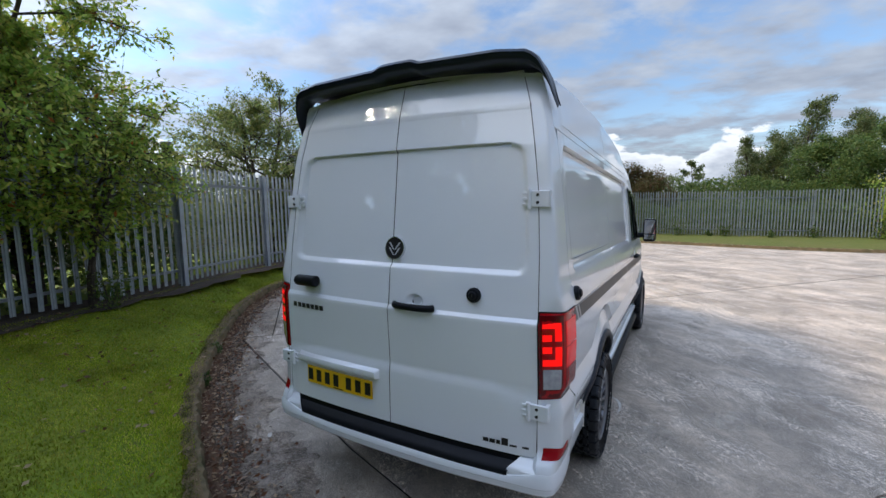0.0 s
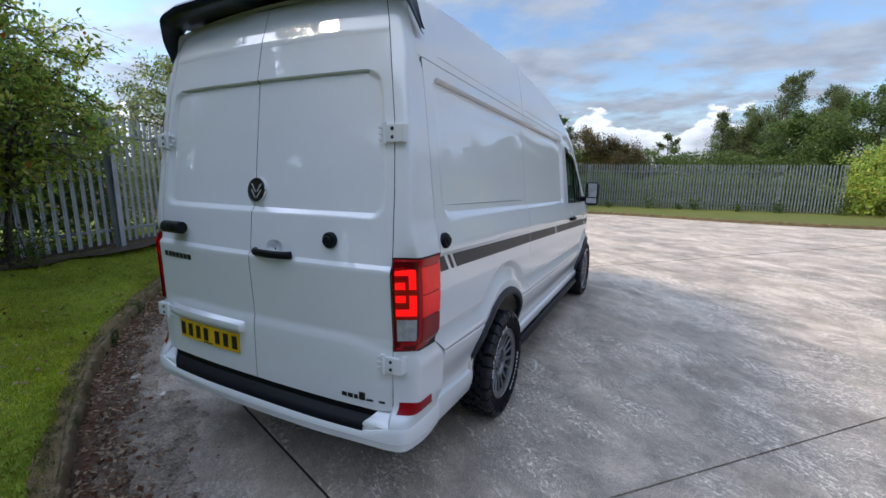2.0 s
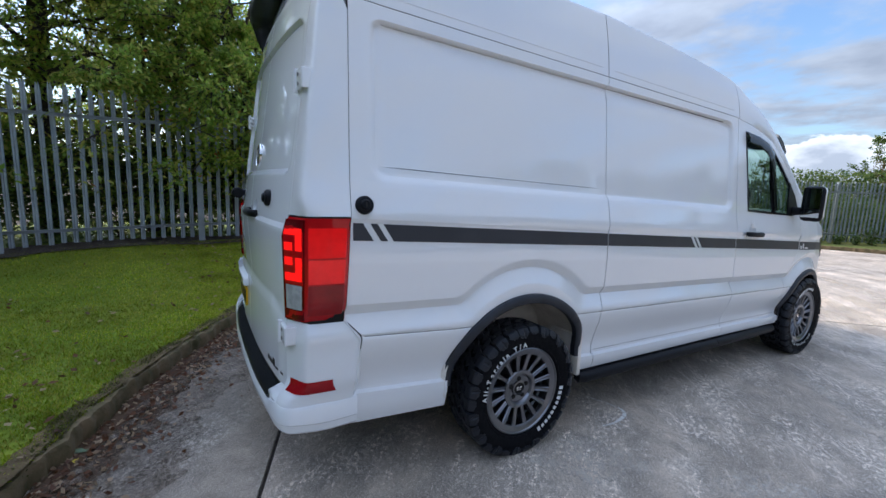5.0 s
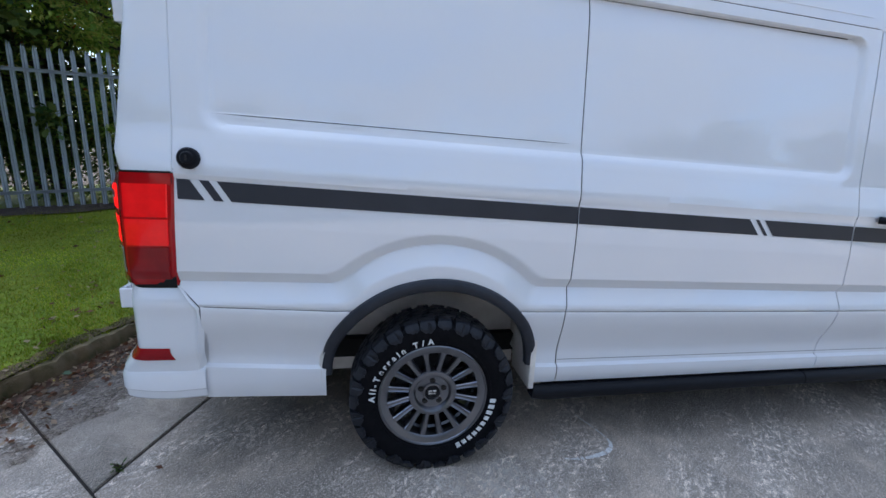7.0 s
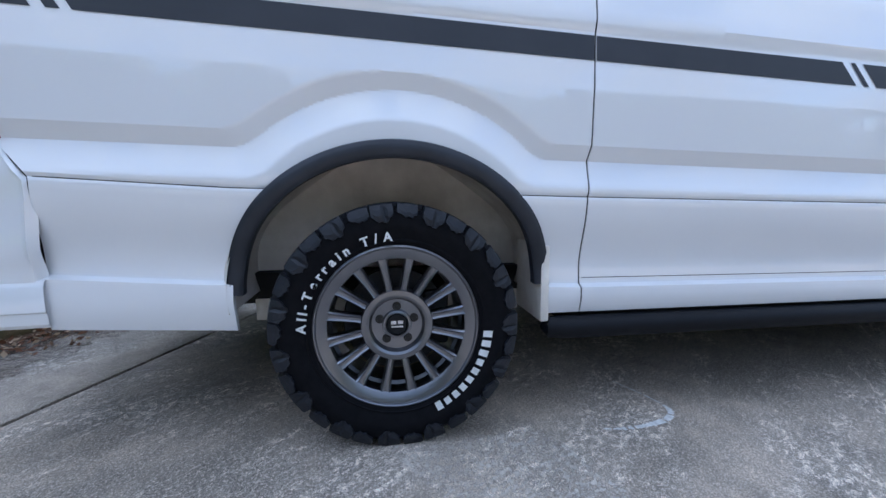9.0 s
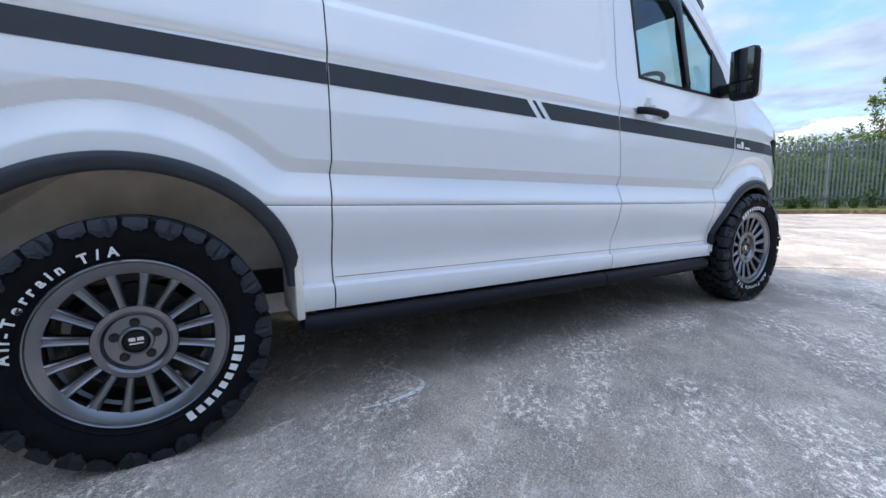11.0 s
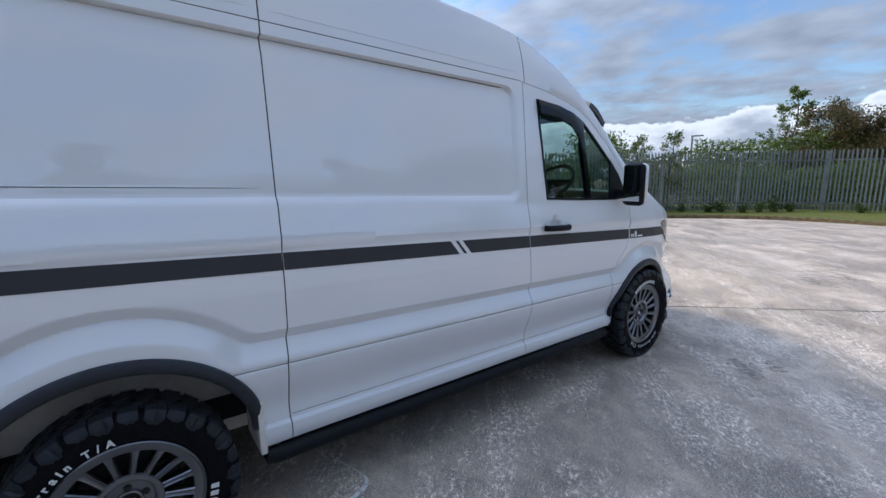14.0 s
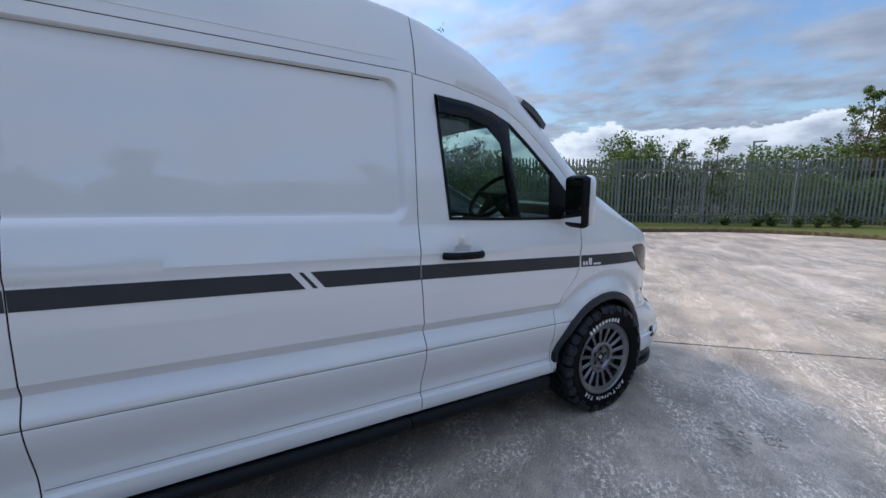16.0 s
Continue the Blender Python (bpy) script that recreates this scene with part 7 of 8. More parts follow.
grow_tree("willow_tree", (-9.4, 9.4, 0.1), 3.9, 2.0, "low green tree half hidden behind the fence", 22, M_LEAF_D, 16000, 0.10, 0.10, 16, 6, 5, (0, 0), 0.2, trunk_r=0.08, stems=2, width=0.4)
# far side of the yard
FAR = "trees behind the far fence"
for (x, y, h, sp, sd) in ((7.6, 33.5, 8.4, 2.1, 31), (9.6, 33.0, 7.4, 2.1, 32), (5.6, 32.5, 5.9, 1.8, 33)):
    grow_tree("birch_tree", (x, y, 0), h, sp, "tall thin-topped birch tree behind the far fence", sd, M_LEAF_D, 34000, 0.12, 0.05, 30, 5, 5, (0.3, 0), 0.3, trunk_r=0.09, stems=4, group=FAR, taper_top=0.06, cone=True, airy=(0.5, 1.3), jit=0.13)
grow_tree("hawthorn_tree", (12.2, 29.0, 0), 6.2, 2.9, "dense green hawthorn behind the far fence", 34, M_LEAF_B, 34000, 0.125, 0.05, 20, 6, 5, (0, 0), 0.2, trunk_r=0.11, stems=2, group=FAR, width=0.6, airy=(0.5, 1.1), jit=0.17)
grow_tree("hawthorn_tree", (14.8, 27.0, 0), 5.6, 2.9, "dense green hawthorn behind the far fence", 35, M_LEAF_B, 34000, 0.125, 0.05, 20, 6, 5, (0, 0), 0.2, trunk_r=0.11, stems=2, group=FAR, width=0.6, airy=(0.5, 1.1), jit=0.17)
grow_tree("hawthorn_tree", (9.0, 28.0, 0), 4.9, 2.7, "dense green hawthorn behind the far fence", 36, M_LEAF_B, 30000, 0.125, 0.05, 18, 6, 5, (0, 0), 0.2, trunk_r=0.10, stems=2, group=FAR, width=0.6, airy=(0.5, 1.1), jit=0.17)
grow_tree("hawthorn_tree", (17.6, 24.5, 0), 6.4, 3.0, "dense green hawthorn at the end of the fence", 37, M_LEAF_B, 30000, 0.125, 0.03, 18, 6, 5, (0, 0), 0.2, trunk_r=0.11, stems=2, group=FAR, width=0.6, airy=(0.5, 1.1), jit=0.17)
grow_tree("bramble_bush", (11.2, 23.2, 0.05), 3.3, 2.2, "sprawling yellow-green bush covering the fence's end", 38, M_LEAF_A, 18000, 0.13, 0.02, 16, 6, 5, (0, 0), 0.6, "bush", 0.04, 3, group=FAR, width=0.6, airy=(0.5, 1.1), jit=0.17)
grow_tree("bramble_bush", (14.0, 22.6, 0.05), 3.9, 2.4, "sprawling green bush beside the fence's end", 39, M_LEAF_B, 18000, 0.14, 0.02, 16, 6, 5, (0, 0), 0.6, "bush", 0.04, 3, group=FAR, width=0.6, airy=(0.5, 1.1), jit=0.17)
grow_tree("cherry_tree", (-2.4, 26.6, 0), 4.2, 2.1, "rounded tree with rusty red autumn leaves", 41, M_LEAF_C, 32000, 0.11, 0.12, 20, 6, 5, (0.2, 0), 0.25, trunk_r=0.10, stems=2, group=FAR, width=0.5, airy=(0.5, 1.1), jit=0.17)
grow_tree("cherry_tree", (-0.5, 27.2, 0), 3.7, 1.8, "rounded tree with rusty red autumn leaves", 42, M_LEAF_C, 24000, 0.11, 0.12, 18, 6, 5, (0.2, 0), 0.25, trunk_r=0.09, stems=2, group=FAR, width=0.5, airy=(0.5, 1.1), jit=0.17)
grow_tree("ash_sapling", (-4.5, 28.6, 0), 5.75, 1.3, "slender dark green sapling with a bare top", 43, M_LEAF_B, 4200, 0.15, 0.2, 18, 5, 4, (0, 0), 0.3, trunk_r=0.06, group=FAR, taper_top=0.18)
grow_tree("ash_sapling", (2.0, 29.5, 0), 4.3, 1.2, "slender green sapling above the hedge", 44, M_LEAF_D, 3600, 0.15, 0.25, 16, 5, 4, (0, 0), 0.3, trunk_r=0.05, group=FAR, taper_top=0.2)
grow_tree("elder_bush", (-7.9, 16.8, 0), 3.15, 1.5, "round green bush behind the fence", 45, M_LEAF_B, 8000, 0.12, 0.06, 16, 6, 5, (0, 0), 0.2, "bush", 0.05, 2, group=FAR, width=0.6, airy=(0.5, 1.1), jit=0.17)
grow_tree("ash_sapling", (-6.5, 17.8, 0), 3.0, 0.9, "thin sapling rising behind the fence", 46, M_LEAF_D, 1800, 0.10, 0.35, 12, 5, 4, (0, 0), 0.3, trunk_r=0.03, group=FAR)
grow_tree("ash_sapling", (-4.95, 17.45, 0.12), 3.0, 0.55, "thin leafy sapling grown through the fence", 47, M_LEAF_D, 1500, 0.10, 0.3, 14, 5, 4, (0, 0), 0.5, trunk_r=0.025, group=FAR)
# yard's open side, seen in the paintwork
EAST = "trees across the yard"
for k, (x, y, h, s, sd) in enumerate(((25.0, -6.0, 8.5, 3.2, 51), (29.0, 0.5, 9.5, 3.4, 52), (31.0, 9.0, 7.5, 3.0, 53), (27.5, 14.5, 8.2, 3.0, 54), (25.0, 19.5, 7.0, 3.0, 55))):
    grow_tree("hawthorn_tree", (x, y, 0), h, s, "leafy green tree across the yard", sd, M_LEAF_B, 9000, 0.42, 0.08, 16, 6, 4, (0, 0), 0.2, trunk_r=0.13, stems=2, group=EAST, width=0.7)


def hedge(name, line, depth, h0, h1, n, leaf, leaf_len, seed, label, z0=0.0, twig=True):
    """A strip of undergrowth: stems and leaves of uneven height along a line."""
    rng = random.Random(seed)
    pts = walk_line([Vector(p) for p in line], 0.12)
    hd = thing(name, label, "hedge")
    bm = bmesh.new()
    spots, dirs = [], []
    for p, d in pts[::3]:
        off = Vector((-d.y, d.x, 0)) * rng.uniform(-0.5, 0.5) * depth
        top = h0 + (h1 - h0) * (0.5 + 0.7 * noise.noise(p * 0.55 + Vector((seed, 0, 0))))
        e = p + off + Vector((rng.uniform(-.3, .3), rng.uniform(-.3, .3), top * rng.uniform(0.6, 0.95)))
        tube(bm, [p + off + Vector((0, 0, z0)), (p + off).lerp(e, 0.5) + Vector((rng.uniform(-.1, .1), 0, 0.1)), e], [0.018, 0.012, 0.004], 4, caps=False)
    part("stems", bm, M_BARK, hd)["kind"] = "stuff"
    for _ in range(n):
        p, d = pts[rng.randrange(len(pts))]
        top = h0 + (h1 - h0) * (0.5 + 0.7 * noise.noise(p * 0.55 + Vector((seed, 0, 0)))) + 0.25 * noise.noise(p * 2.7)
        o = rng.uniform(-0.5, 0.5)
        q = p + Vector((-d.y, d.x, 0)) * o * depth + d * rng.uniform(-0.1, 0.1)
        z = z0 + top * (rng.random() ** 0.55) * (1 - 0.6 * (2 * o) ** 4)
        cl = 0.12 * noise.noise(Vector((q.x, q.y, z)) * 3.1)
        spots.append((q.x + cl, q.y - cl, z + cl))
        dirs.append((rng.uniform(-1, 1), rng.uniform(-1, 1), 0.2))
    o = new("foliage", leaves_mesh("foliage", spots, dirs, leaf_len, leaf_len * 0.6, leaf, seed, 0.3))
    o.parent = hd
    o["kind"] = "stuff"
    return hd


def beyond(i0, i1, d):
    return lawn_side(fence_line[i0:i1], d)


n_f = len(fence_line)
hedge("undergrowth", beyond(0, 60, 1.3), 1.5, 1.5, 2.7, 30000, M_LEAF_B, 0.11, 61, "dark tangled undergrowth close behind the near fence", 0.2)
hedge("undergrowth", beyond(56, 100, 1.5), 1.6, 1.3, 2.6, 14000, M_LEAF_D, 0.12, 62, "tangled green scrub behind the bend of the fence", 0.1)
hedge("undergrowth", beyond(98, n_f, 1.6), 1.8, 1.2, 2.2, 42000, M_LEAF_B, 0.10, 63, "green scrub close behind the far fence", 0.0)
hedge("hedgerow", [(-7, 24.0, 0), (-3, 26.5, 0), (2, 27.0, 0), (7, 27.0, 0), (13, 26.5, 0), (20, 23, 0)], 2.6, 2.4, 3.4, 70000, M_LEAF_B, 0.13, 64, "thick green hedgerow beyond the far fence", 0.0)
hedge("hedgerow", [(-30, 28, 0), (-18, 30, 0), (-8, 36, 0), (4, 40, 0), (20, 42, 0), (40, 34, 0)], 4.0, 2.2, 3.6, 16000, M_LEAF_D, 0.34, 65, "distant line of hedge and trees", 0.0)
hedge("hedgerow", [(-40, 0, 0), (-30, 12, 0), (-26, 22, 0), (-30, 30, 0)], 4.0, 2.6, 4.6, 12000, M_LEAF_D, 0.34, 66, "distant yellow-green hedge beyond the fence", 0.0)
hedge("hedgerow", [(20, 23, 0), (30, 22, 0), (34, 10, 0), (33, -4, 0), (27, -12, 0), (14, -15, 0), (4, -13, 0)], 3.6, 7.0, 8.8, 42000, M_LEAF_B, 0.5, 67, "green hedge closing the yard's open side", 0.0)


def weed(at, h, n, seed, label="leafy green weed growing at the fence's foot", leaf=None, size=0.07, name="weed"):
    rng = random.Random(seed)
    w = thing(name, label, "weed", "weeds", at=at)
    bm = bmesh.new()
    spots, dirs = [], []
    for s in range(5):
        a = rng.uniform(0, 6.28)
        e = Vector((math.cos(a) * h * 0.35, math.sin(a) * h * 0.35, h * rng.uniform(0.6, 1)))
        tube(bm, [Vector((0, 0, 0)), e * 0.5 + Vector((0, 0, 0.1 * h)), e], [0.006, 0.004, 0.002], 4, caps=False)
        for k in range(n // 5):
            p = e * rng.uniform(0.12, 1.0)
            spots.append((p.x + rng.gauss(0, 0.10 * h), p.y + rng.gauss(0, 0.10 * h), max(0.01, p.z + rng.gauss(0, 0.05 * h))))
            dirs.append((p.x, p.y, 0.3))
    part("stems", bm, M_BARK, w)
    o = new("leaves", leaves_mesh("leaves", spots, dirs, size, size * 0.6, leaf or M_WEED, seed))
    o.parent = w
    return w


rng = random.Random(77)
far_foot = walk_line(offset_line(fence_line[110:], 0.28), 0.62)
for k, (p, d) in enumerate(far_foot):
    if rng.random() < 0.62:
        weed((p.x + rng.uniform(-.2, .2), p.y + rng.uniform(-.15, .1), 0.10), rng.choice((0.25, 0.35, 0.45, 0.6, 0.95)), 150, 300 + k, size=0.10)
grow_tree("rowan_sapling", (-6.32, 1.05, 0.36), 3.2, 1.2, "low rowan branches hanging through the fence", 9, M_LEAF_A, 6000, 0.082, 0.62, 10, 6, 5, (0.2, 0.7), 0.8, trunk_r=0.03, stems=3, group=ROW, airy=(0.5, 1.0), jit=0.03, rise0=-0.3, sprigs=True)
weed((-6.0, 1.15, 0.36), 0.75, 420, 401, "bushy green shrub at the near fence's foot", M_LEAF_B, 0.06)
weed((-2.90, 0.62, 0.0), 0.16, 90, 402, "small weed rooted along the kerb", None, 0.05)
weed((-3.7, 1.30, 0.0), 0.18, 90, 403, "small weed rooted along the kerb", None, 0.05)
weed((-2.15, 0.05, 0.0), 0.10, 50, 404, "small weed rooted along the kerb", None, 0.04)
weed((0.83, -0.08, -0.01), 0.05, 24, 405, "tiny weed rooted in the concrete joint", None, 0.03)

# loose leaves over gutter, lawn and slabs
def scatter(name, spots, size, label, seed, lift=0.006, leaf=None):
    rngs = np.random.RandomState(seed)
    n = len(spots)
    dirs = np.stack([rngs.normal(0, 1, n), rngs.normal(0, 1, n), rngs.normal(0, 0.12, n)], 1) * 3
    sp = np.array(spots) + np.array([0, 0, lift])
    me = leaves_mesh(name, sp, dirs, size, size * 0.6, leaf or M_DEADLEAF, seed, 0.0)
    return tagged(new(name, me), label, "leaves", kind="stuff")


spots = []
for p, d in walk_line(offset_line(fine_kerb, 0.0), 0.0028):
    r = Vector((d.y, -d.x, 0))
    q = p + r * abs(rng.gauss(0, 0.20))
    spots.append((q.x, q.y, 0.008))
scatter("fallen_leaves", spots, 0.042, "brown fallen leaves drifted along the kerb", 71)
spots = []
for _ in range(420):
    i = rng.randrange(20, 90)
    a = inner[i] if i < len(inner) else inner[-1]
    f = nearest_fence(a)
    u = rng.random()
    q = a.lerp(f, u)
    spots.append((q.x, q.y, 0.125 + (fence_ground(f) - 0.112) * smooth01(u)))
scatter("lawn_leaves", spots, 0.055, "scattered dry leaves on the lawn", 72, 0.02)
spots = [(rng.uniform(-4, 1.2), rng.uniform(-0.8, 2.6), 0.004) for _ in range(36)]
scatter("yard_leaves", spots, 0.03, "few dry leaves lying on the concrete", 73)

# grass blades on the near lawn
spots, dirs = [], []
for _ in range(150000):
    i = rng.randrange(8, 100)
    w = rng.random()
    a, f = inner[i].lerp(inner[i + 1], w), far_side[i].lerp(far_side[i + 1], w)
    u = 0.02 + 0.93 * rng.random() ** 1.15
    q = a.lerp(f, u)
    spots.append((q.x + rng.gauss(0, 0.04), q.y + rng.gauss(0, 0.04), 0.108 + (fence_ground(f) - 0.112) * smooth01(max(0, u))))
    dirs.append((rng.uniform(-1, 1), rng.uniform(-1, 1), 2.2))
for _ in range(16000):                           # tufts hanging over the kerb
    i = rng.randrange(14, 84)
    w = rng.random()
    a, f = inner[i].lerp(inner[i + 1], w), far_side[i].lerp(far_side[i + 1], w)
    q = a + (f - a).normalized() * (0.16 * rng.random() ** 0.6 - 0.045)
    spots.append((q.x, q.y, 0.108))
    dirs.append((rng.uniform(-1, 1) - (f - a).normalized().x, rng.uniform(-1, 1) - (f - a).normalized().y, 1.4))
edge_spots, edge_dirs = [], []
for _ in range(26000):
    i = rng.randrange(14, 84)
    w = rng.random()
    a, f = inner[i].lerp(inner[i + 1], w), far_side[i].lerp(far_side[i + 1], w)
    n = (f - a).normalized()
    d = 0.17 * rng.random() ** 0.75 - 0.055
    q = a + n * d
    if noise.noise(q * 5.0) + 0.6 * noise.noise(q * 17.0) < -0.05:
        continue
    edge_spots.append((q.x, q.y, 0.110 + 0.012 * rng.random() - (0.07 * rng.random() if d < -0.03 else 0)))
    edge_dirs.append((rng.uniform(-1, 1) - 0.5 * n.x, rng.uniform(-1, 1) - 0.5 * n.y, rng.uniform(0.2, 1.2)))
M_MOSS = leaf_material("moss_and_dry_grass", ((0.06, 0.075, 0.02), (0.11, 0.12, 0.035), (0.19, 0.165, 0.075), (0.25, 0.205, 0.12)))
tagged(new("edge_growth", leaves_mesh("edge_growth", edge_spots, edge_dirs, 0.024, 0.010, M_MOSS, 76, 0.0)), "moss and dry grass on the worn edge above the kerb", "moss", kind="stuff")
M_BLADE = leaf_material("grass_blades", ((0.18, 0.26, 0.012), (0.27, 0.36, 0.018), (0.38, 0.45, 0.03), (0.50, 0.46, 0.09)), patchy=0.55, spec=0.08)
tagged(new("grass", leaves_mesh("grass", spots, dirs, 0.028, 0.007, M_BLADE, 74, -0.3)), "short green grass blades on the lawn", "grass", kind="stuff")

# ---- far away ----
lamp_post = thing("lamp_post", "slim grey lamp post far beyond the fence", "lamp post", at=(-26, 66, 0))
bm = bmesh.new()
tube(bm, [(0, 0, 0), (0, 0, 6.2)], [0.16, 0.12], 8)
part("pole", bm, M_STEELPOLE, lamp_post)
bm = bmesh.new()
box(bm, (-0.1, -0.2, 6.1), (1.4, 0.2, 6.3), 0.03)
part("lamp_head", bm, M_STEELPOLE, lamp_post)
chimney = thing("flue_stack", "grey flue stack far beyond the fence", "flue", at=(-50, 26.5, 0))
bm = bmesh.new()
tube(bm, [(0, 0, 0), (0, 0, 8.2)], 0.45, 10)
part("stack", bm, M_STEELPOLE, chimney)
bm = bmesh.new()
tube(bm, [(0, 0, 8.2), (0, 0, 8.9)], 0.62, 10)
part("cap", bm, M_STEELPOLE, chimney)
shed = thing("warehouse", "long low grey metal-clad warehouse beyond the hedge", "building", at=(52, 6, 0))
bm = bmesh.new()
box(bm, (-7, -26, 0), (7, 26, 6.2))
part("wall", bm, M_CLADDING, shed, smooth=False)
bm = bmesh.new()
vs = [bm.verts.new(c) for c in ((-7.3, -26.3, 6.1), (-7.3, 26.3, 6.1), (0, 26.3, 8.0), (0, -26.3, 8.0), (7.3, 26.3, 6.1), (7.3, -26.3, 6.1))]
bm.faces.new((vs[0], vs[1], vs[2], vs[3]))
bm.faces.new((vs[3], vs[2], vs[4], vs[5]))
bm.faces.new((vs[0], vs[3], vs[5]))
bm.faces.new((vs[1], vs[4], vs[2]))
part("roof", bm, M_ROOFSHEET, shed, smooth=False)

# ---- yard marks: broken patches, scuffs ----
def broken_patch(x, y, r, seed, material, label):
    """Loose grit and sunk flakes where the concrete skin has broken up."""
    rngp = random.Random(seed)
    bm = bmesh.new()
    for _ in range(90):
        a, d = rngp.uniform(0, 6.28), r * rngp.random() ** 0.7
        c = Vector((x + 1.5 * d * math.cos(a) * 0.73 + 0.8 * d * math.sin(a) * 0.68, y - 1.5 * d * math.cos(a) * 0.68 + 0.8 * d * math.sin(a) * 0.73, 0))
        n = rngp.randint(5, 8)
        s = r * rngp.uniform(0.04, 0.15)
        rim = [c + Vector((math.cos(6.283 * q / n) * s * rngp.uniform(0.5, 1.3) * 1.3, math.sin(6.283 * q / n) * s * rngp.uniform(0.4, 1.1), 0.0015)) for q in range(n)]
        top = bm.verts.new(c + Vector((0, 0, 0.004)))
        vs = [bm.verts.new(v) for v in rim]
        for q in range(n):
            bm.faces.new((top, vs[q], vs[(q + 1) % n]))
    facing(bm, Vector((0, 0, 1)))
    tagged(new("broken_patch", mesh_of("broken_patch", bm, material, False)), label, "concrete patch", kind="structure")


M_PATCH = mat("broken_concrete", (0.23, 0.20, 0.165), (0.34, 0.30, 0.25), rough=0.95, scale=25, bump=0.8, bump_scale=70, bump_dist=0.006)
for q, (x, y, r) in enumerate(((1.22, 9.3, 0.22), (1.42, 9.95, 0.20), (2.5, 9.15, 0.22), (2.8, 9.5, 0.18), (1.66, 5.42, 0.13), (1.80, 5.62, 0.08))):
    broken_patch(x, y, r, 500 + q, M_PATCH, "dark broken patch worn into the concrete")


def ground_mark(name, pts, widths, label, seed):
    """A broken pale scuff lying on the concrete."""
    rngm = random.Random(seed)
    line = smooth_line([(x, y, 0) for x, y in pts], 10)
    bm = bmesh.new()
    n = len(line)
    prev = None
    for i, p in enumerate(line):
        d = (line[min(i + 1, n - 1)] - line[max(i - 1, 0)]).normalized()
        r = Vector((d.y, -d.x, 0))
        w = interp(i / (n - 1), [(k / (len(widths) - 1), q) for k, q in enumerate(widths)]) * rngm.uniform(0.55, 1.25)
        row = [bm.verts.new(p + r * w * 0.5 + Vector((0, 0, 0.0025))), bm.verts.new(p - r * w * 0.5 + Vector((0, 0, 0.0025)))]
        if prev and rngm.random() > 0.12:
            bm.faces.new((prev[0], row[0], row[1], prev[1]))
        prev = row
    facing(bm, Vector((0, 0, 1)))
    bmesh.ops.delete(bm, geom=[v for v in bm.verts if not v.link_faces], context="VERTS")
    tagged(new(name, mesh_of(name, bm, M_SCUFF, False)), label, "scuff", kind="structure")


M_SCUFF = mat("pale_scuff", (0.86, 0.84, 0.80), (0.62, 0.60, 0.57), rough=0.9, scale=60)
ground_mark("tyre_scuff", [(1.035, 2.045), (1.045, 2.13), (1.035, 2.22), (1.01, 2.30), (0.965, 2.345), (0.91, 2.352)], (0.010, 0.020, 0.026, 0.028, 0.022, 0.010), "pale curved scuff on the concrete beside the van", 1)
ground_mark("tyre_scuff", [(0.91, 2.352), (0.82, 2.325), (0.69, 2.275)], (0.008, 0.010, 0.005), "thin pale scuff on the concrete beside the van", 2)


# pale wear: the concrete's skin scoured white in bands and patches
def wear_material(name, a, c, scale, lo, hi, cover):
    mt = bpy.data.materials.new(name)
    mt.use_nodes = True
    nt = mt.node_tree
    b = nt.nodes["Principled BSDF"]
    p = world_coord(nt)
    nt.links.new(ramp_pair(nt, noise_out(nt, 90, 5, 0.7, 0.38, 0.62, p), a, c), b.inputs["Base Color"])
    b.inputs["Roughness"].default_value = 0.9
    soft = noise_out(nt, scale, 9, 0.72, 0.36, 0.62, p)
    fine = noise_out(nt, 42, 9, 0.8, lo, hi, p, (0.85, 1.15, 1, 43))
    nt.links.new(times(nt, times(nt, soft, fine), cover), b.inputs["Alpha"])
    return mt


def wear_band(pts, widths, material, label, seed):
    """A band of scoured concrete lying on the yard, ragged at its sides."""
    line = smooth_line([(x, y, 0) for x, y in pts], 14)
    n = len(line)
    bm = bmesh.new()
    prev = None
    for i, p in enumerate(line):
        d = (line[min(i + 1, n - 1)] - line[max(i - 1, 0)]).normalized()
        r = Vector((d.y, -d.x, 0))
        w = interp(i / (n - 1), [(k / (len(widths) - 1), q) for k, q in enumerate(widths)])
        off = Vector((seed * 3.1, 0, 0))
        lo = w * (0.5 + 0.35 * noise.noise(p * 3.7 + off))
        hi = w * (0.5 + 0.35 * noise.noise(p * 3.7 - off))
        row = [bm.verts.new(p + r * lo + Vector((0, 0, 0.0018 + 0.0001 * seed))), bm.verts.new(p - r * hi + Vector((0, 0, 0.0018 + 0.0001 * seed)))]
        if prev:
            bm.faces.new((prev[0], row[0], row[1], prev[1]))
        prev = row
    facing(bm, Vector((0, 0, 1)))
    tagged(new("worn_patch", mesh_of("worn_patch", bm, material, False)), label, "concrete patch", kind="structure")


M_WEAR = wear_material("scoured_concrete", (0.50, 0.44, 0.37), (0.74, 0.67, 0.58), 5.0, 0.49, 0.53, 0.85)
M_TRACK = wear_material("tyre_polished_concrete", (0.60, 0.51, 0.40), (0.74, 0.64, 0.51), 0.9, 0.34, 0.54, 0.6)
wear_band([(1.15, 4.50), (1.40, 4.24), (2.02, 3.60), (2.42, 3.29), (2.85, 3.02)], (0.05, 0.12, 0.10, 0.09, 0.04), M_WEAR, "narrow pale line scoured into the concrete", 1)
wear_band([(1.0, 1.35), (1.2, 1.65), (1.45, 1.95)], (0.10, 0.42, 0.12), M_WEAR, "pale scoured patch on the concrete beside the van", 2)
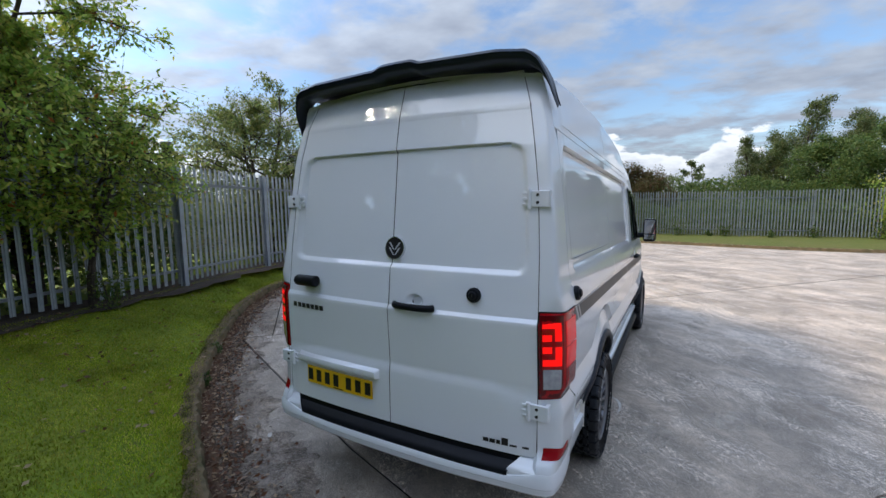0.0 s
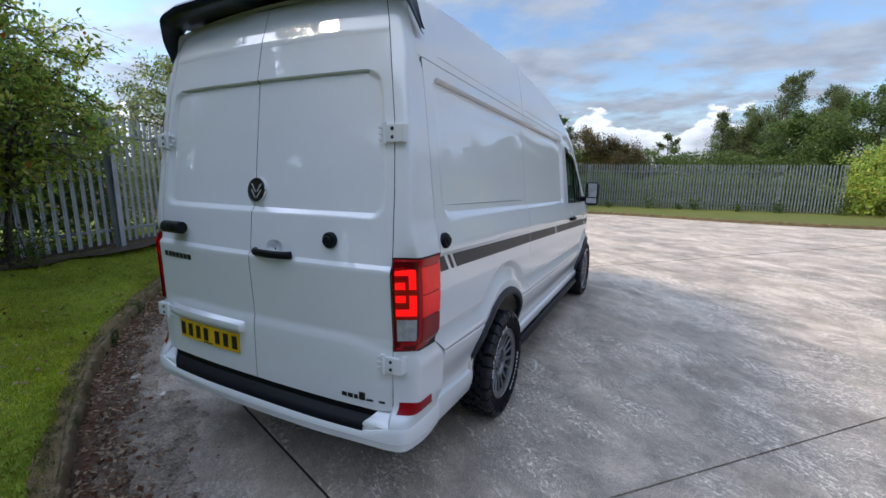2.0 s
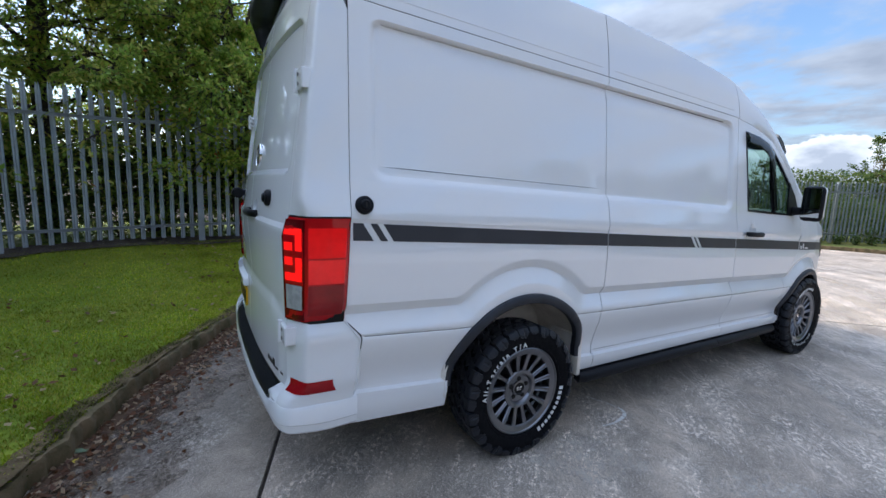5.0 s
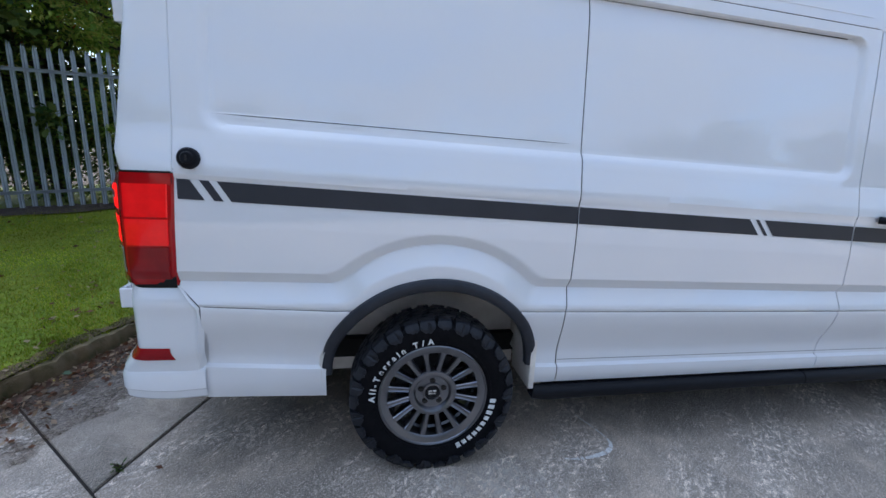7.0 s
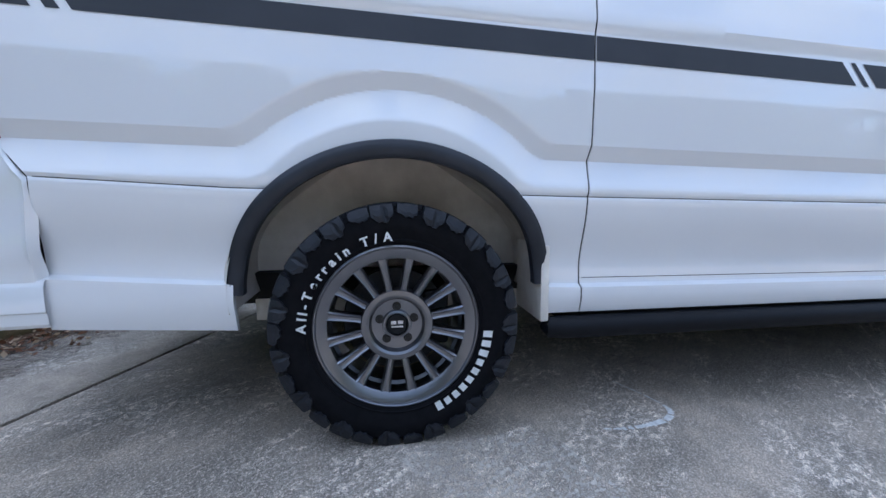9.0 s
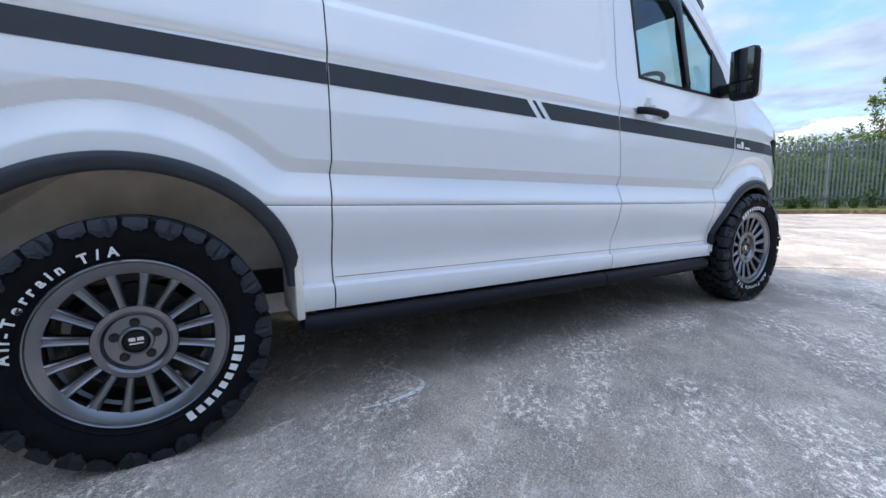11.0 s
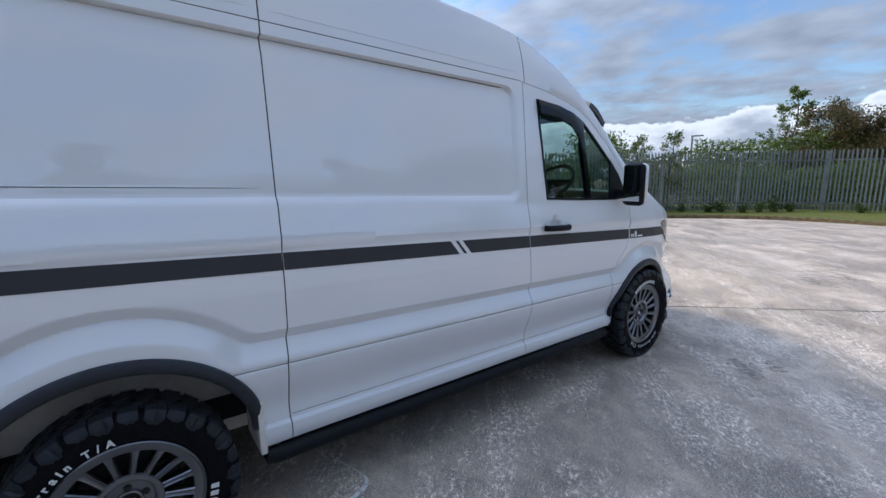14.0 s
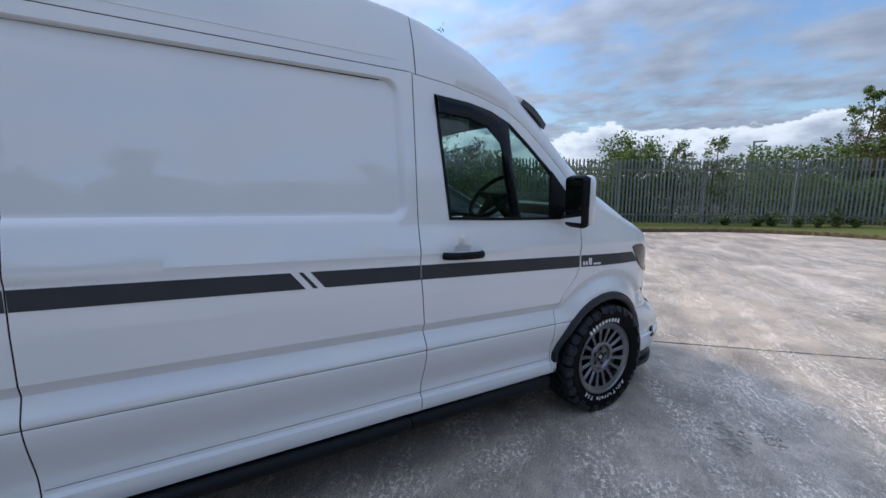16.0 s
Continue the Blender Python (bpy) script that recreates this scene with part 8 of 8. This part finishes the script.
wear_band([(1.7, 2.15), (1.92, 2.38), (2.2, 2.6)], (0.08, 0.30, 0.08), M_WEAR, "pale scoured patch on the concrete beside the van", 3)
for k, (x, y) in enumerate(((0.55, 7.25), (0.95, 7.35), (1.25, 7.75), (1.75, 7.9))):
    wear_band([(x + 0.5, y - 0.62), (x, y), (x - 0.85, y + 1.0), (x - 2.1, y + 2.5), (x - 3.4, y + 3.9)], (0.05, 0.30, 0.26, 0.22, 0.04), M_TRACK, "pale tyre track polished into the concrete", 4 + k)


def scrap(x, y, size, material, label, seed, name):
    """One flat scrap or leaf lying on the concrete, its edge curled."""
    rngs = random.Random(seed)
    bm = bmesh.new()
    n = 9
    top = bm.verts.new((0, 0, 0.007))
    rim = []
    for q in range(n):
        a = 6.283 * q / n
        r = size * rngs.uniform(0.65, 1.15)
        rim.append(bm.verts.new((math.cos(a) * r * 1.4, math.sin(a) * r * 0.75, 0.004 + 0.006 * rngs.random())))
    for q in range(n):
        bm.faces.new((top, rim[q], rim[(q + 1) % n]))
    facing(bm, Vector((0, 0, 1)))
    ob = tagged(new(name, mesh_of(name, bm, material)), label, "litter")
    ob.location = (x, y, 0.008)
    ob.rotation_euler = (0, 0, rngs.uniform(0, 3.1))


M_PAPER = mat("weathered_paper", (0.62, 0.58, 0.52), (0.48, 0.44, 0.38), rough=0.9, scale=40)
M_YELLOWLEAF = mat("yellow_leaf", (0.62, 0.46, 0.03), (0.48, 0.36, 0.04), rough=0.6, scale=60)
M_GREENLEAF = mat("faded_green_leaf", (0.12, 0.17, 0.09), (0.09, 0.13, 0.07), rough=0.6, scale=60)
scrap(-0.015, -0.834, 0.022, M_YELLOWLEAF, "bright yellow leaf lying on dirt by the kerb", 1, "fallen_leaf")
scrap(-0.105, -0.845, 0.034, M_GREENLEAF, "dull green leaf lying on dirt by the kerb", 2, "fallen_leaf")
scrap(-1.97, 0.36, 0.036, M_PAPER, "pale paper scrap lying on the concrete", 3, "paper_scrap")
scrap(-1.477, 0.30, 0.030, M_PAPER, "pale paper scrap lying on the concrete", 4, "paper_scrap")
